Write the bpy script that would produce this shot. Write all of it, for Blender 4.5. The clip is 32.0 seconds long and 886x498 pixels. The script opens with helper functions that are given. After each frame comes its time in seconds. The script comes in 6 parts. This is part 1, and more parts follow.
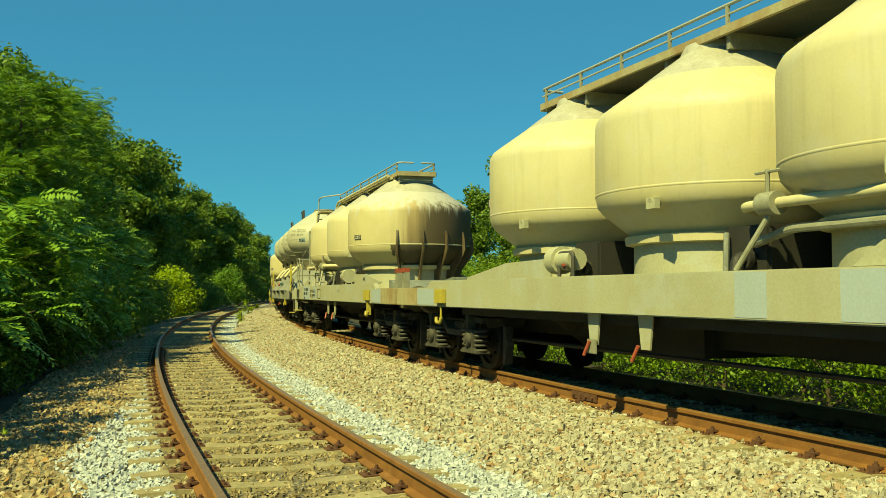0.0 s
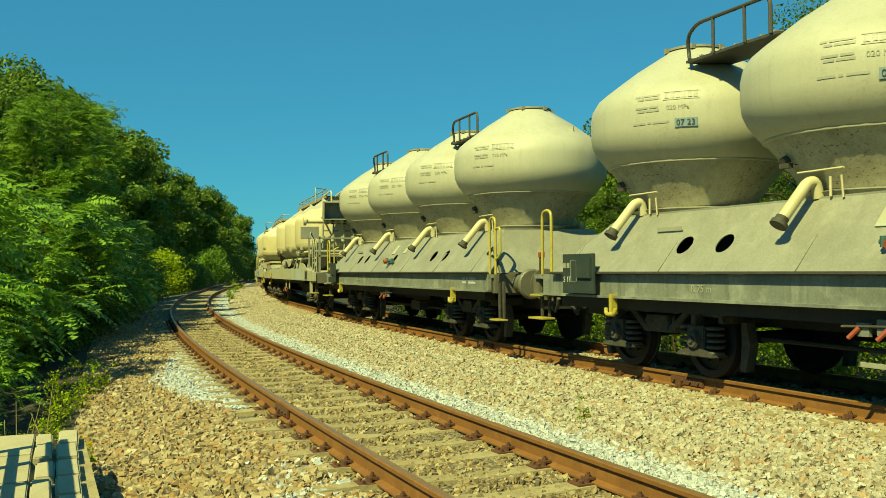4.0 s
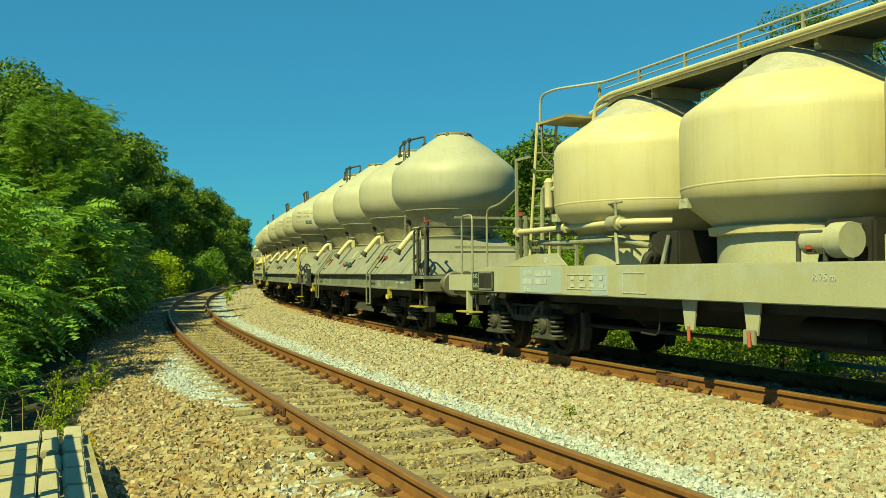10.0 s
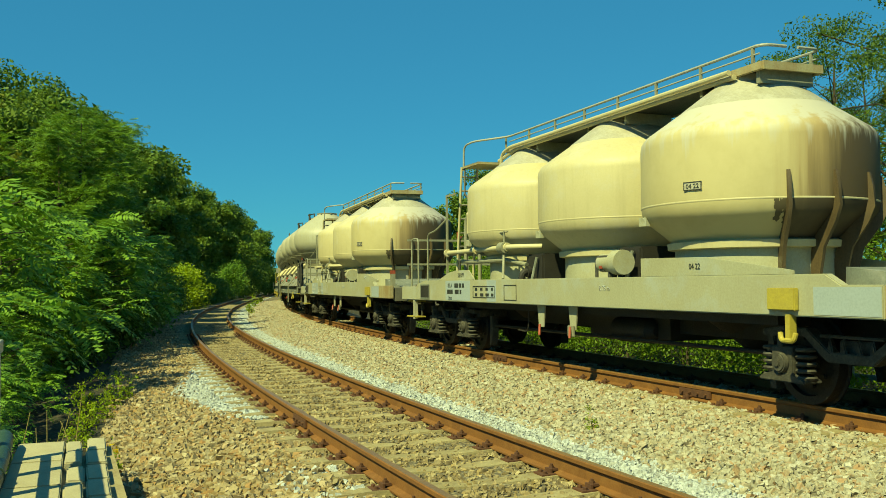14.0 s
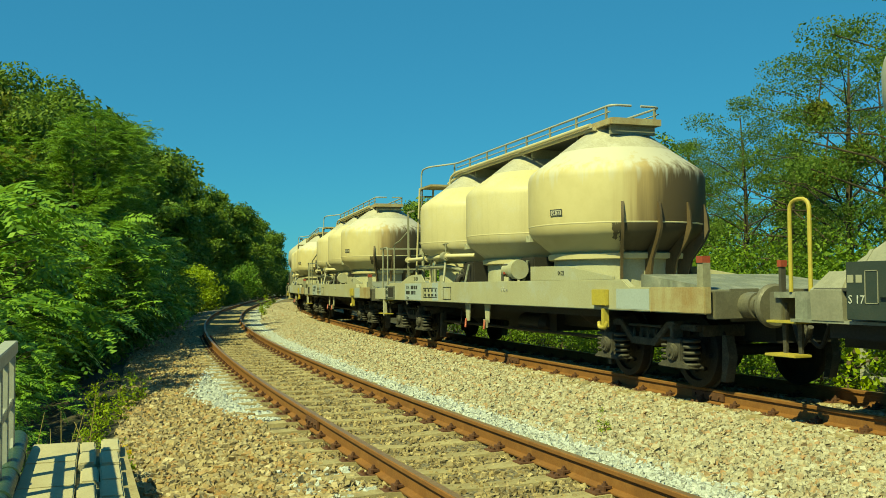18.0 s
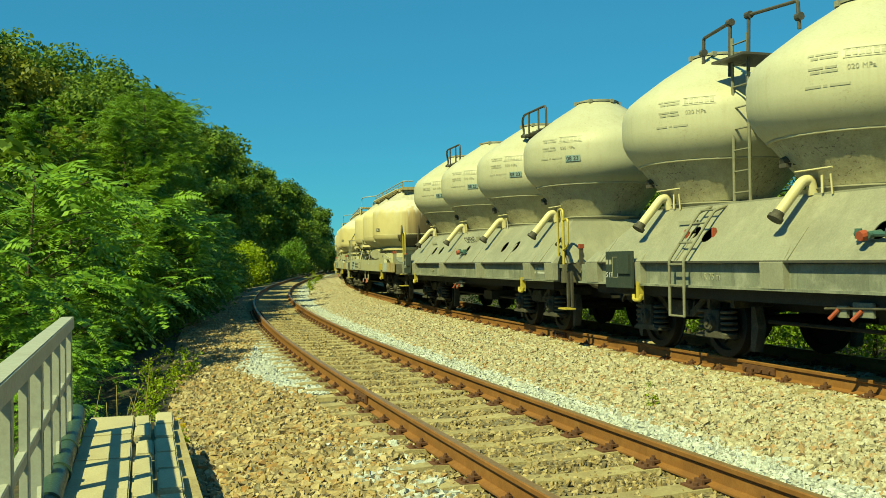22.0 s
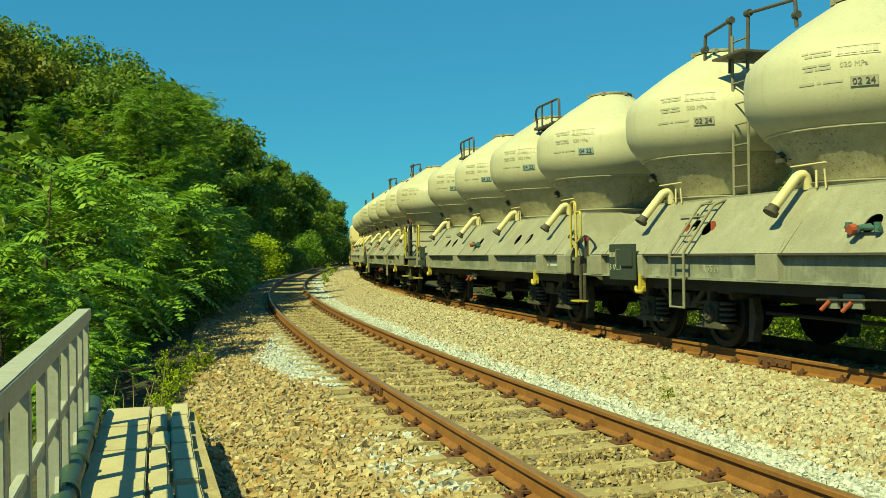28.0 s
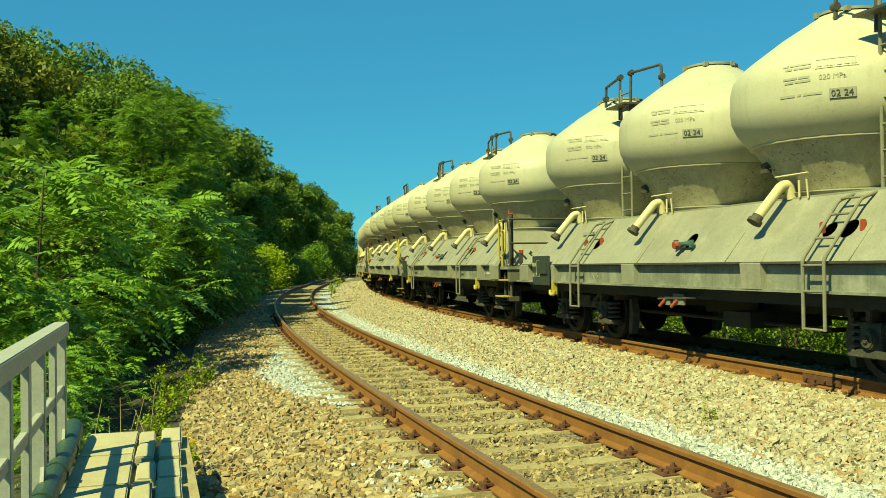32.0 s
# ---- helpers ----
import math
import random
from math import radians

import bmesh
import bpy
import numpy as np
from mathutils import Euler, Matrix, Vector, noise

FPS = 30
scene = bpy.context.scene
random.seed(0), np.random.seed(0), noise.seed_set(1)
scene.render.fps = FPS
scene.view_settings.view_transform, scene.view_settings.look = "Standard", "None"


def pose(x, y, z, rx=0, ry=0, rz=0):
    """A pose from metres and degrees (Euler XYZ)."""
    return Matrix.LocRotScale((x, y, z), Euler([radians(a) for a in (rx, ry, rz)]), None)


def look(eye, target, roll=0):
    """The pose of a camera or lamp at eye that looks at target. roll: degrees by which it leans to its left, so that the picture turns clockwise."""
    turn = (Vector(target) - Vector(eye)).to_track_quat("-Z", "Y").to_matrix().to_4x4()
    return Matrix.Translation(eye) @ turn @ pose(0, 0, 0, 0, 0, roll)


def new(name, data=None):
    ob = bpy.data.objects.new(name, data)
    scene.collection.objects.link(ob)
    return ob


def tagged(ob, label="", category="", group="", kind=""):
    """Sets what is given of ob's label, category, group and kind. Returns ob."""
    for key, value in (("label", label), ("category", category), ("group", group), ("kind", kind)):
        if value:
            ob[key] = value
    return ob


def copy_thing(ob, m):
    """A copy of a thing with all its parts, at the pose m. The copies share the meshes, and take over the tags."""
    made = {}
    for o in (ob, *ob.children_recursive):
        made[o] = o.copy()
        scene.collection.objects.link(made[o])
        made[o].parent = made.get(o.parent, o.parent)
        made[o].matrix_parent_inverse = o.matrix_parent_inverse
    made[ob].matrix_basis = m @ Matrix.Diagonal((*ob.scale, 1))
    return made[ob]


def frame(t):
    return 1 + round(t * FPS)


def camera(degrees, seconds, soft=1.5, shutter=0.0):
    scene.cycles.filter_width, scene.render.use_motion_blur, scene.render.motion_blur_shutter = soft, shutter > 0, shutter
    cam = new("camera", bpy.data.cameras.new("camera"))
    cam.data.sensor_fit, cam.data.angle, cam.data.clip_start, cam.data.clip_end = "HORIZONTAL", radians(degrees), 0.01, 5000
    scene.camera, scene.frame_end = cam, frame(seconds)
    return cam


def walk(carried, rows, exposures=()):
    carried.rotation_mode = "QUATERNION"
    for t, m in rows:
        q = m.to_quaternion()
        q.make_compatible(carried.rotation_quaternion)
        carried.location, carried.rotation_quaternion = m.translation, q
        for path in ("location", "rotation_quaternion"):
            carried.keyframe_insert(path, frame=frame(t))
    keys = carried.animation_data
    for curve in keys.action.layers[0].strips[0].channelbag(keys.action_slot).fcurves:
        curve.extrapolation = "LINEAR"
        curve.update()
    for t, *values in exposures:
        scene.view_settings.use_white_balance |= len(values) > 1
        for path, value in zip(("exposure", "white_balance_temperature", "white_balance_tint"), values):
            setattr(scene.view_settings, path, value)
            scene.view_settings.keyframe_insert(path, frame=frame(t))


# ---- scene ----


def aim(x, y, z, yaw, pitch, roll):
    """A camera pose: yaw to the left of north, pitch upwards, roll to the left, in degrees."""
    a, b = radians(yaw), radians(pitch)
    way = Vector((-math.sin(a) * math.cos(b), math.cos(a) * math.cos(b), math.sin(b)))
    return look((x, y, z), Vector((x, y, z)) + way, roll)


cam = camera(50.75, 32.0, soft=0.6)
PATH = [
    (0, -0.75, 5.797, 1.528, -21.397, 2.618, -0.046),
    (0.5, -0.972, 5.047, 1.53, -21.803, 2.406, -0.046),
    (1, -1.183, 4.324, 1.534, -22.154, 2.249, -0.096),
    (1.5, -1.381, 3.628, 1.542, -22.437, 2.121, -0.175),
    (2, -1.568, 2.96, 1.552, -22.636, 1.995, -0.265),
    (2.5, -1.743, 2.318, 1.566, -22.737, 1.846, -0.346),
    (3, -1.905, 1.703, 1.584, -22.724, 1.647, -0.4),
    (3.5, -2.056, 1.115, 1.604, -22.583, 1.372, -0.407),
    (4, -2.235, 0.35, 1.63, -22.62, 1.26, -0.4),
    (4.5, -2.298, 0, 1.639, -22.75, 1.2, -0.38),
    (5.5, -2.298, 0, 1.639, -23.063, 1.181, -0.354),
    (6, -2.298, 0, 1.639, -23.428, 1.188, -0.231),
    (6.5, -2.298, 0, 1.639, -23.717, 1.195, -0.186),
    (7, -2.298, 0, 1.639, -23.819, 1.205, -0.191),
    (7.5, -2.298, 0, 1.639, -23.921, 1.199, -0.198),
    (8, -2.298, 0, 1.639, -23.773, 1.222, -0.149),
    (8.5, -2.298, 0, 1.639, -23.607, 1.19, -0.354),
    (9, -2.298, 0, 1.639, -23.287, 1.222, -0.322),
    (9.5, -2.298, 0, 1.639, -23.002, 1.303, -0.361),
    (10, -2.298, 0, 1.639, -22.752, 1.359, -0.393),
    (10.5, -2.298, 0, 1.639, -22.499, 1.425, -0.409),
    (11, -2.298, 0, 1.639, -22.308, 1.556, -0.435),
    (11.5, -2.298, 0, 1.639, -22.11, 1.684, -0.472),
    (12, -2.298, 0, 1.639, -21.943, 1.8, -0.52),
    (12.5, -2.298, 0, 1.639, -21.807, 1.885, -0.662),
    (13, -2.298, 0, 1.639, -21.731, 1.952, -0.602),
    (13.5, -2.298, 0, 1.639, -21.549, 2.061, -0.572),
    (14, -2.298, 0, 1.639, -21.469, 2.112, -0.46),
    (14.5, -2.298, 0, 1.639, -21.367, 2.197, -0.384),
    (15, -2.298, 0, 1.639, -21.354, 2.222, -0.445),
    (15.5, -2.298, 0, 1.639, -21.275, 2.262, -0.492),
    (17.5, -2.298, 0, 1.639, -20.981, 2.318, -0.245),
    (18, -2.298, 0, 1.639, -20.719, 2.229, -0.412),
    (18.5, -2.298, 0, 1.639, -20.366, 2.139, -0.401),
    (19, -2.298, 0, 1.639, -19.924, 2.04, -0.419),
    (19.5, -2.298, 0, 1.639, -19.503, 1.885, -0.468),
    (20, -2.298, 0, 1.639, -19.15, 1.636, -0.6),
    (20.5, -2.298, 0, 1.639, -18.801, 1.238, -0.685),
    (21, -2.298, 0, 1.639, -18.442, 1.027, -0.759),
    (21.5, -2.298, 0, 1.639, -18.153, 0.86, -0.757),
    (22, -2.298, 0, 1.639, -17.877, 0.708, -0.805),
    (22.5, -2.298, 0, 1.639, -17.645, 0.609, -0.838),
    (23, -2.298, 0, 1.639, -17.44, 0.522, -0.821),
    (23.5, -2.298, 0, 1.639, -17.255, 0.458, -0.85),
    (24, -2.298, 0, 1.639, -17.147, 0.414, -0.863),
    (24.5, -2.298, 0, 1.639, -17.052, 0.372, -0.893),
    (25, -2.298, 0, 1.639, -16.971, 0.332, -0.886),
    (25.5, -2.298, 0, 1.639, -16.919, 0.307, -0.861),
    (27.5, -2.298, 0, 1.639, -16.943, 0.257, -0.778),
    (28, -2.298, 0, 1.639, -16.984, 0.253, -0.776),
    (28.5, -2.298, 0, 1.639, -17.023, 0.263, -0.909),
    (29, -2.298, 0, 1.639, -17.048, 0.28, -0.897),
    (29.5, -2.298, 0, 1.639, -17.061, 0.314, -0.894),
    (30, -2.298, 0, 1.639, -17.109, 0.38, -0.906),
    (30.5, -2.29, 0.132, 1.632, -17.193, 0.546, -0.767),
    (31, -2.277, 0.253, 1.625, -17.095, 0.663, -0.726),
    (31.5, -2.243, 0.485, 1.614, -16.833, 0.784, -0.664),
    (32, -2.16, 0.885, 1.603, -16.572, 0.96, -0.746)
]
walk(cam, [(r[0], aim(*r[1:])) for r in PATH], exposures=[(0, 0.67, 13300, -27.5), (3.5, 0.65, 12600, -29.5), (6, 0.66, 11900, -30), (9, 0.66, 11600, -30), (15, 0.54, 10700, -30), (22, 0.69, 11100, -30.5), (28, 0.73, 11500, -30.5), (32, 0.82, 11700, -30.5)])

# ---- world and sun ----
SUN_AZ = radians(238)                 # clockwise from north (+y)
SUN_EL = radians(49)
world = bpy.data.worlds.new("world")
scene.world = world
world.use_nodes = True
wn, wl = world.node_tree.nodes, world.node_tree.links
sky = wn.new("ShaderNodeTexSky")
sky.sky_type, sky.sun_disc = "NISHITA", False
sky.sun_elevation, sky.sun_rotation = SUN_EL, SUN_AZ
sky.air_density, sky.dust_density, sky.ozone_density = 1.0, 0.0, 4.0
teal = wn.new("ShaderNodeMix")
teal.data_type, teal.blend_type = "RGBA", "MULTIPLY"
teal.inputs["Factor"].default_value, teal.inputs["B"].default_value = 1.0, (0.24, 0.86, 1.40, 1)
wl.new(sky.outputs["Color"], teal.inputs["A"])
even = wn.new("ShaderNodeMix")
even.data_type = "RGBA"
even.inputs["Factor"].default_value, even.inputs["B"].default_value = 0.5, (0.45, 2.9, 8.2, 1)
wl.new(teal.outputs["Result"], even.inputs["A"])
wl.new(even.outputs["Result"], wn["Background"].inputs["Color"])
wn["Background"].inputs["Strength"].default_value = 0.064
sun = new("sun", bpy.data.lights.new("sun", "SUN"))
sun.data.energy, sun.data.angle, sun.data.color = 5.0, radians(0.55), (1.0, 0.93, 0.70)
to_sun = Vector((math.sin(SUN_AZ) * math.cos(SUN_EL), math.cos(SUN_AZ) * math.cos(SUN_EL), math.sin(SUN_EL)))
sun.matrix_world = look(to_sun * 60, (0, 0, 0))

# ---- the line of the track ----
ST = np.linspace(-200, 340, 10801)
_k = np.where(ST > 0, np.maximum(0.003538 + 3.8e-5 * np.clip(ST, 0, 90) - 1.134e-6 * np.clip(ST, 0, 90) ** 2, 0.0004), 0.003538)
_th = np.cumsum(_k) * 0.05
_i0 = int(np.argmin(abs(ST)))
_th = _th - _th[_i0]
_px, _py = np.cumsum(np.sin(_th)) * 0.05, np.cumsum(np.cos(_th)) * 0.05
_px, _py = _px - _px[_i0], _py - _py[_i0] + 6.554
NEAR, FAR = 0.8635, 5.7316             # centre lines of the two tracks
ZN, ZF = 0.17, 0.3274                  # rail tops


def at(s, off, z=0.0):
    """A place by chainage s, offset to the right and height."""
    t = float(np.interp(s, ST, _th))
    return Vector((float(np.interp(s, ST, _px)) + off * math.cos(t), float(np.interp(s, ST, _py)) - off * math.sin(t), z))


def at_many(s, off, z):
    t = np.interp(s, ST, _th)
    return np.stack([np.interp(s, ST, _px) + off * np.cos(t), np.interp(s, ST, _py) - off * np.sin(t), z + 0 * t], 1)


def along(s, off, z=0.0):
    """A pose with x along the track, y to its left."""
    t = float(np.interp(s, ST, _th))
    return Matrix.Translation(at(s, off, z)) @ Matrix.Rotation(math.pi / 2 - t, 4, "Z")


# ---- materials ----
def nodes_of(name):
    m = bpy.data.materials.new(name)
    m.use_nodes = True
    return m, m.node_tree.nodes, m.node_tree.links


def ramp(n, l, src, stops):
    r = n.new("ShaderNodeValToRGB")
    e = r.color_ramp.elements
    while len(e) < len(stops):
        e.new(0.5)
    for el, (p, c) in zip(e, stops):
        el.position, el.color = p, (*c, 1) if len(c) == 3 else c
    l.new(src, r.inputs[0])
    return r.outputs["Color"]


def tex(n, l, kind, scale, vec, **kw):
    t = n.new({"noise": "ShaderNodeTexNoise", "voronoi": "ShaderNodeTexVoronoi", "wave": "ShaderNodeTexWave"}[kind])
    t.inputs["Scale"].default_value = scale
    for key, value in kw.items():
        t.inputs[key].default_value = value
    l.new(vec, t.inputs["Vector"])
    return t


def mix(n, l, fac, a, b, mode="MIX"):
    m = n.new("ShaderNodeMix")
    m.data_type, m.blend_type = "RGBA", mode
    for sock, val in ((m.inputs["Factor"], fac), (m.inputs["A"], a), (m.inputs["B"], b)):
        if isinstance(val, (int, float)):
            sock.default_value = val
        elif isinstance(val, tuple):
            sock.default_value = (*val, 1)
        else:
            l.new(val, sock)
    return m.outputs["Result"]


def grey(v):
    return (v, v, v)


def stained(name, base, stain, dust=None, rough=0.55, metal=0.0, scale=2.0, amount=0.5, bump=0.15, grain=40.0, streak=0.0, rand=0.0, speck=0.35, spots=0.0):
    """Painted or raw surface with stains at two scales, vertical streaks and fine relief."""
    m, n, l = nodes_of(name)
    b = n["Principled BSDF"]
    vec = n.new("ShaderNodeTexCoord").outputs["Object"]
    big = tex(n, l, "noise", scale, vec, Detail=6.0, Roughness=0.62)
    col = mix(n, l, ramp(n, l, big.outputs["Fac"], [(0.42, grey(0)), (0.72, grey(amount))]), base, stain)
    fine = tex(n, l, "noise", grain, vec, Detail=4.0, Roughness=0.7)
    col = mix(n, l, ramp(n, l, fine.outputs["Fac"], [(0.35, grey(0)), (0.75, grey(speck))]), col, tuple(0.6 * c for c in stain))
    if streak:
        mp = n.new("ShaderNodeMapping")
        mp.inputs["Scale"].default_value = (9, 9, 0.5)
        l.new(vec, mp.inputs["Vector"])
        st = tex(n, l, "noise", 1.0, mp.outputs["Vector"], Detail=5.0, Roughness=0.65)
        col = mix(n, l, ramp(n, l, st.outputs["Fac"], [(0.5, grey(0)), (0.7, grey(streak))]), col, stain)
    if dust:
        dn = tex(n, l, "noise", scale * 2.3, vec, Detail=8.0, Roughness=0.7)
        col = mix(n, l, ramp(n, l, dn.outputs["Fac"], [(0.5, grey(0)), (0.76, grey(0.7))]), col, dust)
    if spots:
        # small rust pits that gather in patches
        pit = tex(n, l, "noise", 26, vec, Detail=3.0, Roughness=0.6)
        where = tex(n, l, "noise", 1.7, vec, Detail=2.0)
        both = n.new("ShaderNodeMath")
        both.operation = "MULTIPLY"
        l.new(ramp(n, l, pit.outputs["Fac"], [(0.58, grey(0)), (0.66, grey(spots))]), both.inputs[0])
        l.new(ramp(n, l, where.outputs["Fac"], [(0.45, grey(0)), (0.62, grey(1))]), both.inputs[1])
        col = mix(n, l, both.outputs[0], col, (0.085, 0.05, 0.025))
    if rand:
        oi = n.new("ShaderNodeObjectInfo")
        hs = n.new("ShaderNodeHueSaturation")
        mr = n.new("ShaderNodeMapRange")
        mr.inputs["To Min"].default_value, mr.inputs["To Max"].default_value = 1 - rand, 1 + rand
        l.new(oi.outputs["Random"], mr.inputs["Value"])
        l.new(mr.outputs["Result"], hs.inputs["Value"])
        l.new(col, hs.inputs["Color"])
        col = hs.outputs["Color"]
    l.new(col, b.inputs["Base Color"])
    b.inputs["Metallic"].default_value = metal
    l.new(ramp(n, l, fine.outputs["Fac"], [(0.3, grey(max(0.05, rough - 0.12))), (0.7, grey(min(1, rough + 0.12)))]), b.inputs["Roughness"])
    bp = n.new("ShaderNodeBump")
    bp.inputs["Strength"].default_value, bp.inputs["Distance"].default_value = bump, 0.02
    l.new(fine.outputs["Fac"], bp.inputs["Height"])
    l.new(bp.outputs["Normal"], b.inputs["Normal"])
    return m


def leafy(name, c1, c2, c3, trans=0.35):
    m, n, l = nodes_of(name)
    b = n["Principled BSDF"]
    g = n.new("ShaderNodeNewGeometry")
    col = ramp(n, l, g.outputs["Random Per Island"], [(0.0, c1), (0.5, c2), (1.0, c3)])
    nz = tex(n, l, "noise", 0.9, n.new("ShaderNodeTexCoord").outputs["Object"], Detail=3.0)
    col = mix(n, l, ramp(n, l, nz.outputs["Fac"], [(0.4, grey(0)), (0.65, grey(0.55))]), col, c3)
    l.new(col, b.inputs["Base Color"])
    b.inputs["Roughness"].default_value = 0.55
    b.inputs["Specular IOR Level"].default_value = 0.25
    t = n.new("ShaderNodeBsdfTranslucent")
    l.new(mix(n, l, 0.6, col, tuple(min(1.0, 1.15 * c) for c in c3)), t.inputs["Color"])
    ms = n.new("ShaderNodeMixShader")
    ms.inputs[0].default_value = trans
    l.new(b.outputs[0], ms.inputs[1])
    l.new(t.outputs[0], ms.inputs[2])
    l.new(ms.outputs[0], n["Material Output"].inputs["Surface"])
    return m


def stones(name, cols, rough=0.85):
    """Loose stones: a colour for each island, with fine grain."""
    m, n, l = nodes_of(name)
    b = n["Principled BSDF"]
    g = n.new("ShaderNodeNewGeometry")
    vec = n.new("ShaderNodeTexCoord").outputs["Object"]
    col = ramp(n, l, g.outputs["Random Per Island"], [(i / (len(cols) - 1), c) for i, c in enumerate(cols)])
    fine = tex(n, l, "noise", 60, vec, Detail=5.0, Roughness=0.7)
    col = mix(n, l, ramp(n, l, fine.outputs["Fac"], [(0.4, grey(0)), (0.7, grey(0.5))]), col, (0.10, 0.08, 0.055))
    l.new(col, b.inputs["Base Color"])
    b.inputs["Roughness"].default_value = rough
    bp = n.new("ShaderNodeBump")
    bp.inputs["Strength"].default_value, bp.inputs["Distance"].default_value = 0.4, 0.01
    l.new(fine.outputs["Fac"], bp.inputs["Height"])
    l.new(bp.outputs["Normal"], b.inputs["Normal"])
    return m


CREAM = stained("cream_tank_paint", (0.51, 0.456, 0.272), (0.313, 0.265, 0.156), dust=(0.476, 0.456, 0.374), scale=0.9, amount=0.35, streak=0.3, bump=0.04, speck=0.1)
CREAM_CRUST = stained("cement_crusted_paint", (0.408, 0.388, 0.299), (0.245, 0.224, 0.17), dust=(0.49, 0.476, 0.422), scale=1.6, amount=0.6, streak=0.3, bump=0.35, grain=25)
FIN = stained("black_sooty_steel", (0.102, 0.071, 0.037), (0.034, 0.025, 0.014), scale=3, amount=0.6, streak=0.4)
BULB = stained("pale_grey_tank_paint", (0.395, 0.39, 0.295), (0.292, 0.265, 0.177), dust=(0.435, 0.415, 0.326), scale=0.8, amount=0.45, streak=0.35, bump=0.05, speck=0.14, spots=0.2, rand=0.05)
BULB_LOW = stained("weathered_tank_cone", (0.38, 0.36, 0.25), (0.16, 0.14, 0.09), dust=(0.15, 0.13, 0.09), scale=2.2, amount=0.6, streak=0.3, bump=0.2, spots=0.85)
SKIRT = stained("dusty_grey_steel", (0.252, 0.252, 0.197), (0.143, 0.136, 0.102), dust=(0.326, 0.313, 0.252), scale=1.1, amount=0.5, streak=0.35, bump=0.12)
SILL = stained("streaked_grey_sill", (0.2, 0.215, 0.175), (0.088, 0.092, 0.075), dust=(0.374, 0.367, 0.313), scale=1.6, amount=0.6, streak=0.7, bump=0.1)
BEAM = stained("pale_green_grey_beam", (0.381, 0.374, 0.258), (0.272, 0.245, 0.15), dust=(0.374, 0.422, 0.422), scale=0.7, amount=0.5, streak=0.2, bump=0.06)
BEAM_RUST = stained("rust_stained_beam", (0.367, 0.333, 0.197), (0.231, 0.116, 0.034), scale=2.4, amount=0.75, streak=0.4, bump=0.1)
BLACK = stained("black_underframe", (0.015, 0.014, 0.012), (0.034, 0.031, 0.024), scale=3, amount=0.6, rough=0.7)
BOGIE = stained("dusty_bogie_steel", (0.058, 0.054, 0.041), (0.024, 0.022, 0.017), dust=(0.136, 0.129, 0.095), scale=5, amount=0.7, rough=0.75, bump=0.3)
WHEEL = stained("rolled_wheel_steel", (0.012, 0.011, 0.009), (0.007, 0.006, 0.005), scale=6, amount=0.6, rough=0.7)
DARKSTEEL = stained("dark_railing_steel", (0.041, 0.044, 0.041), (0.095, 0.075, 0.048), scale=8, amount=0.6, rough=0.6)
PALESTEEL = stained("pale_railing_paint", (0.272, 0.272, 0.197), (0.15, 0.136, 0.088), scale=7, amount=0.6, rough=0.55)
LADDERSTEEL = stained("weathered_ladder_steel", (0.19, 0.19, 0.14), (0.10, 0.09, 0.06), scale=7, amount=0.6, rough=0.6)
YELLOW = stained("worn_yellow_paint", (0.422, 0.34, 0.068), (0.272, 0.224, 0.068), scale=9, amount=0.6, rough=0.5)
RED = stained("faded_red_paint", (0.313, 0.058, 0.031), (0.19, 0.061, 0.034), scale=9, amount=0.5)
GREENBOX = stained("dark_green_board", (0.024, 0.037, 0.034), (0.048, 0.054, 0.044), scale=4, amount=0.5)
WHITE = stained("white_lettering", (0.476, 0.49, 0.462), (0.34, 0.34, 0.306), scale=9, amount=0.6)
BLACKINK = stained("black_lettering", (0.02, 0.024, 0.024), (0.082, 0.082, 0.068), scale=9, amount=0.5)
BUFFER = stained("greasy_buffer_steel", (0.13, 0.125, 0.09), (0.075, 0.068, 0.051), scale=2.5, amount=0.7, streak=0.3, bump=0.15)
FADED = stained("faded_lettering", (0.285, 0.28, 0.21), (0.35, 0.345, 0.26), scale=9, amount=0.5)
FRESH = stained("fresh_paint_patch", (0.34, 0.394, 0.408), (0.299, 0.34, 0.326), scale=2, amount=0.5, bump=0.03)
DATEBLUE = stained("blue_date_patch", (0.15, 0.224, 0.245), (0.204, 0.258, 0.245), scale=6, amount=0.5, bump=0.03)
TEAL = stained("teal_valve_paint", (0.034, 0.102, 0.095), (0.068, 0.082, 0.061), scale=9, amount=0.6)
# near-black colour that stands for shade inside the skirt
HOLE_SHADE = stained("dark_hollow", (0.008, 0.008, 0.008), (0.014, 0.014, 0.012))
RAIL = stained("rusty_rail_steel", (0.197, 0.082, 0.02), (0.102, 0.041, 0.011), dust=(0.245, 0.122, 0.041), scale=3, amount=0.6, rough=0.8, grain=70)
RAILTOP = stained("worn_rail_head", (0.245, 0.15, 0.068), (0.15, 0.082, 0.034), scale=5, amount=0.5, rough=0.45, metal=0.3)
RUSTCLIP = stained("rusty_fastening", (0.109, 0.044, 0.02), (0.048, 0.02, 0.012), scale=14, amount=0.7, rough=0.85)
SLEEPER = stained("weathered_concrete", (0.32, 0.268, 0.145), (0.17, 0.122, 0.058), dust=(0.36, 0.315, 0.2), scale=4, amount=0.85, rough=0.9, bump=0.4, rand=0.12)
SLAB = stained("pale_concrete_slab", (0.408, 0.367, 0.238), (0.286, 0.238, 0.15), scale=3, amount=0.5, rough=0.9, bump=0.3, grain=60, rand=0.06)
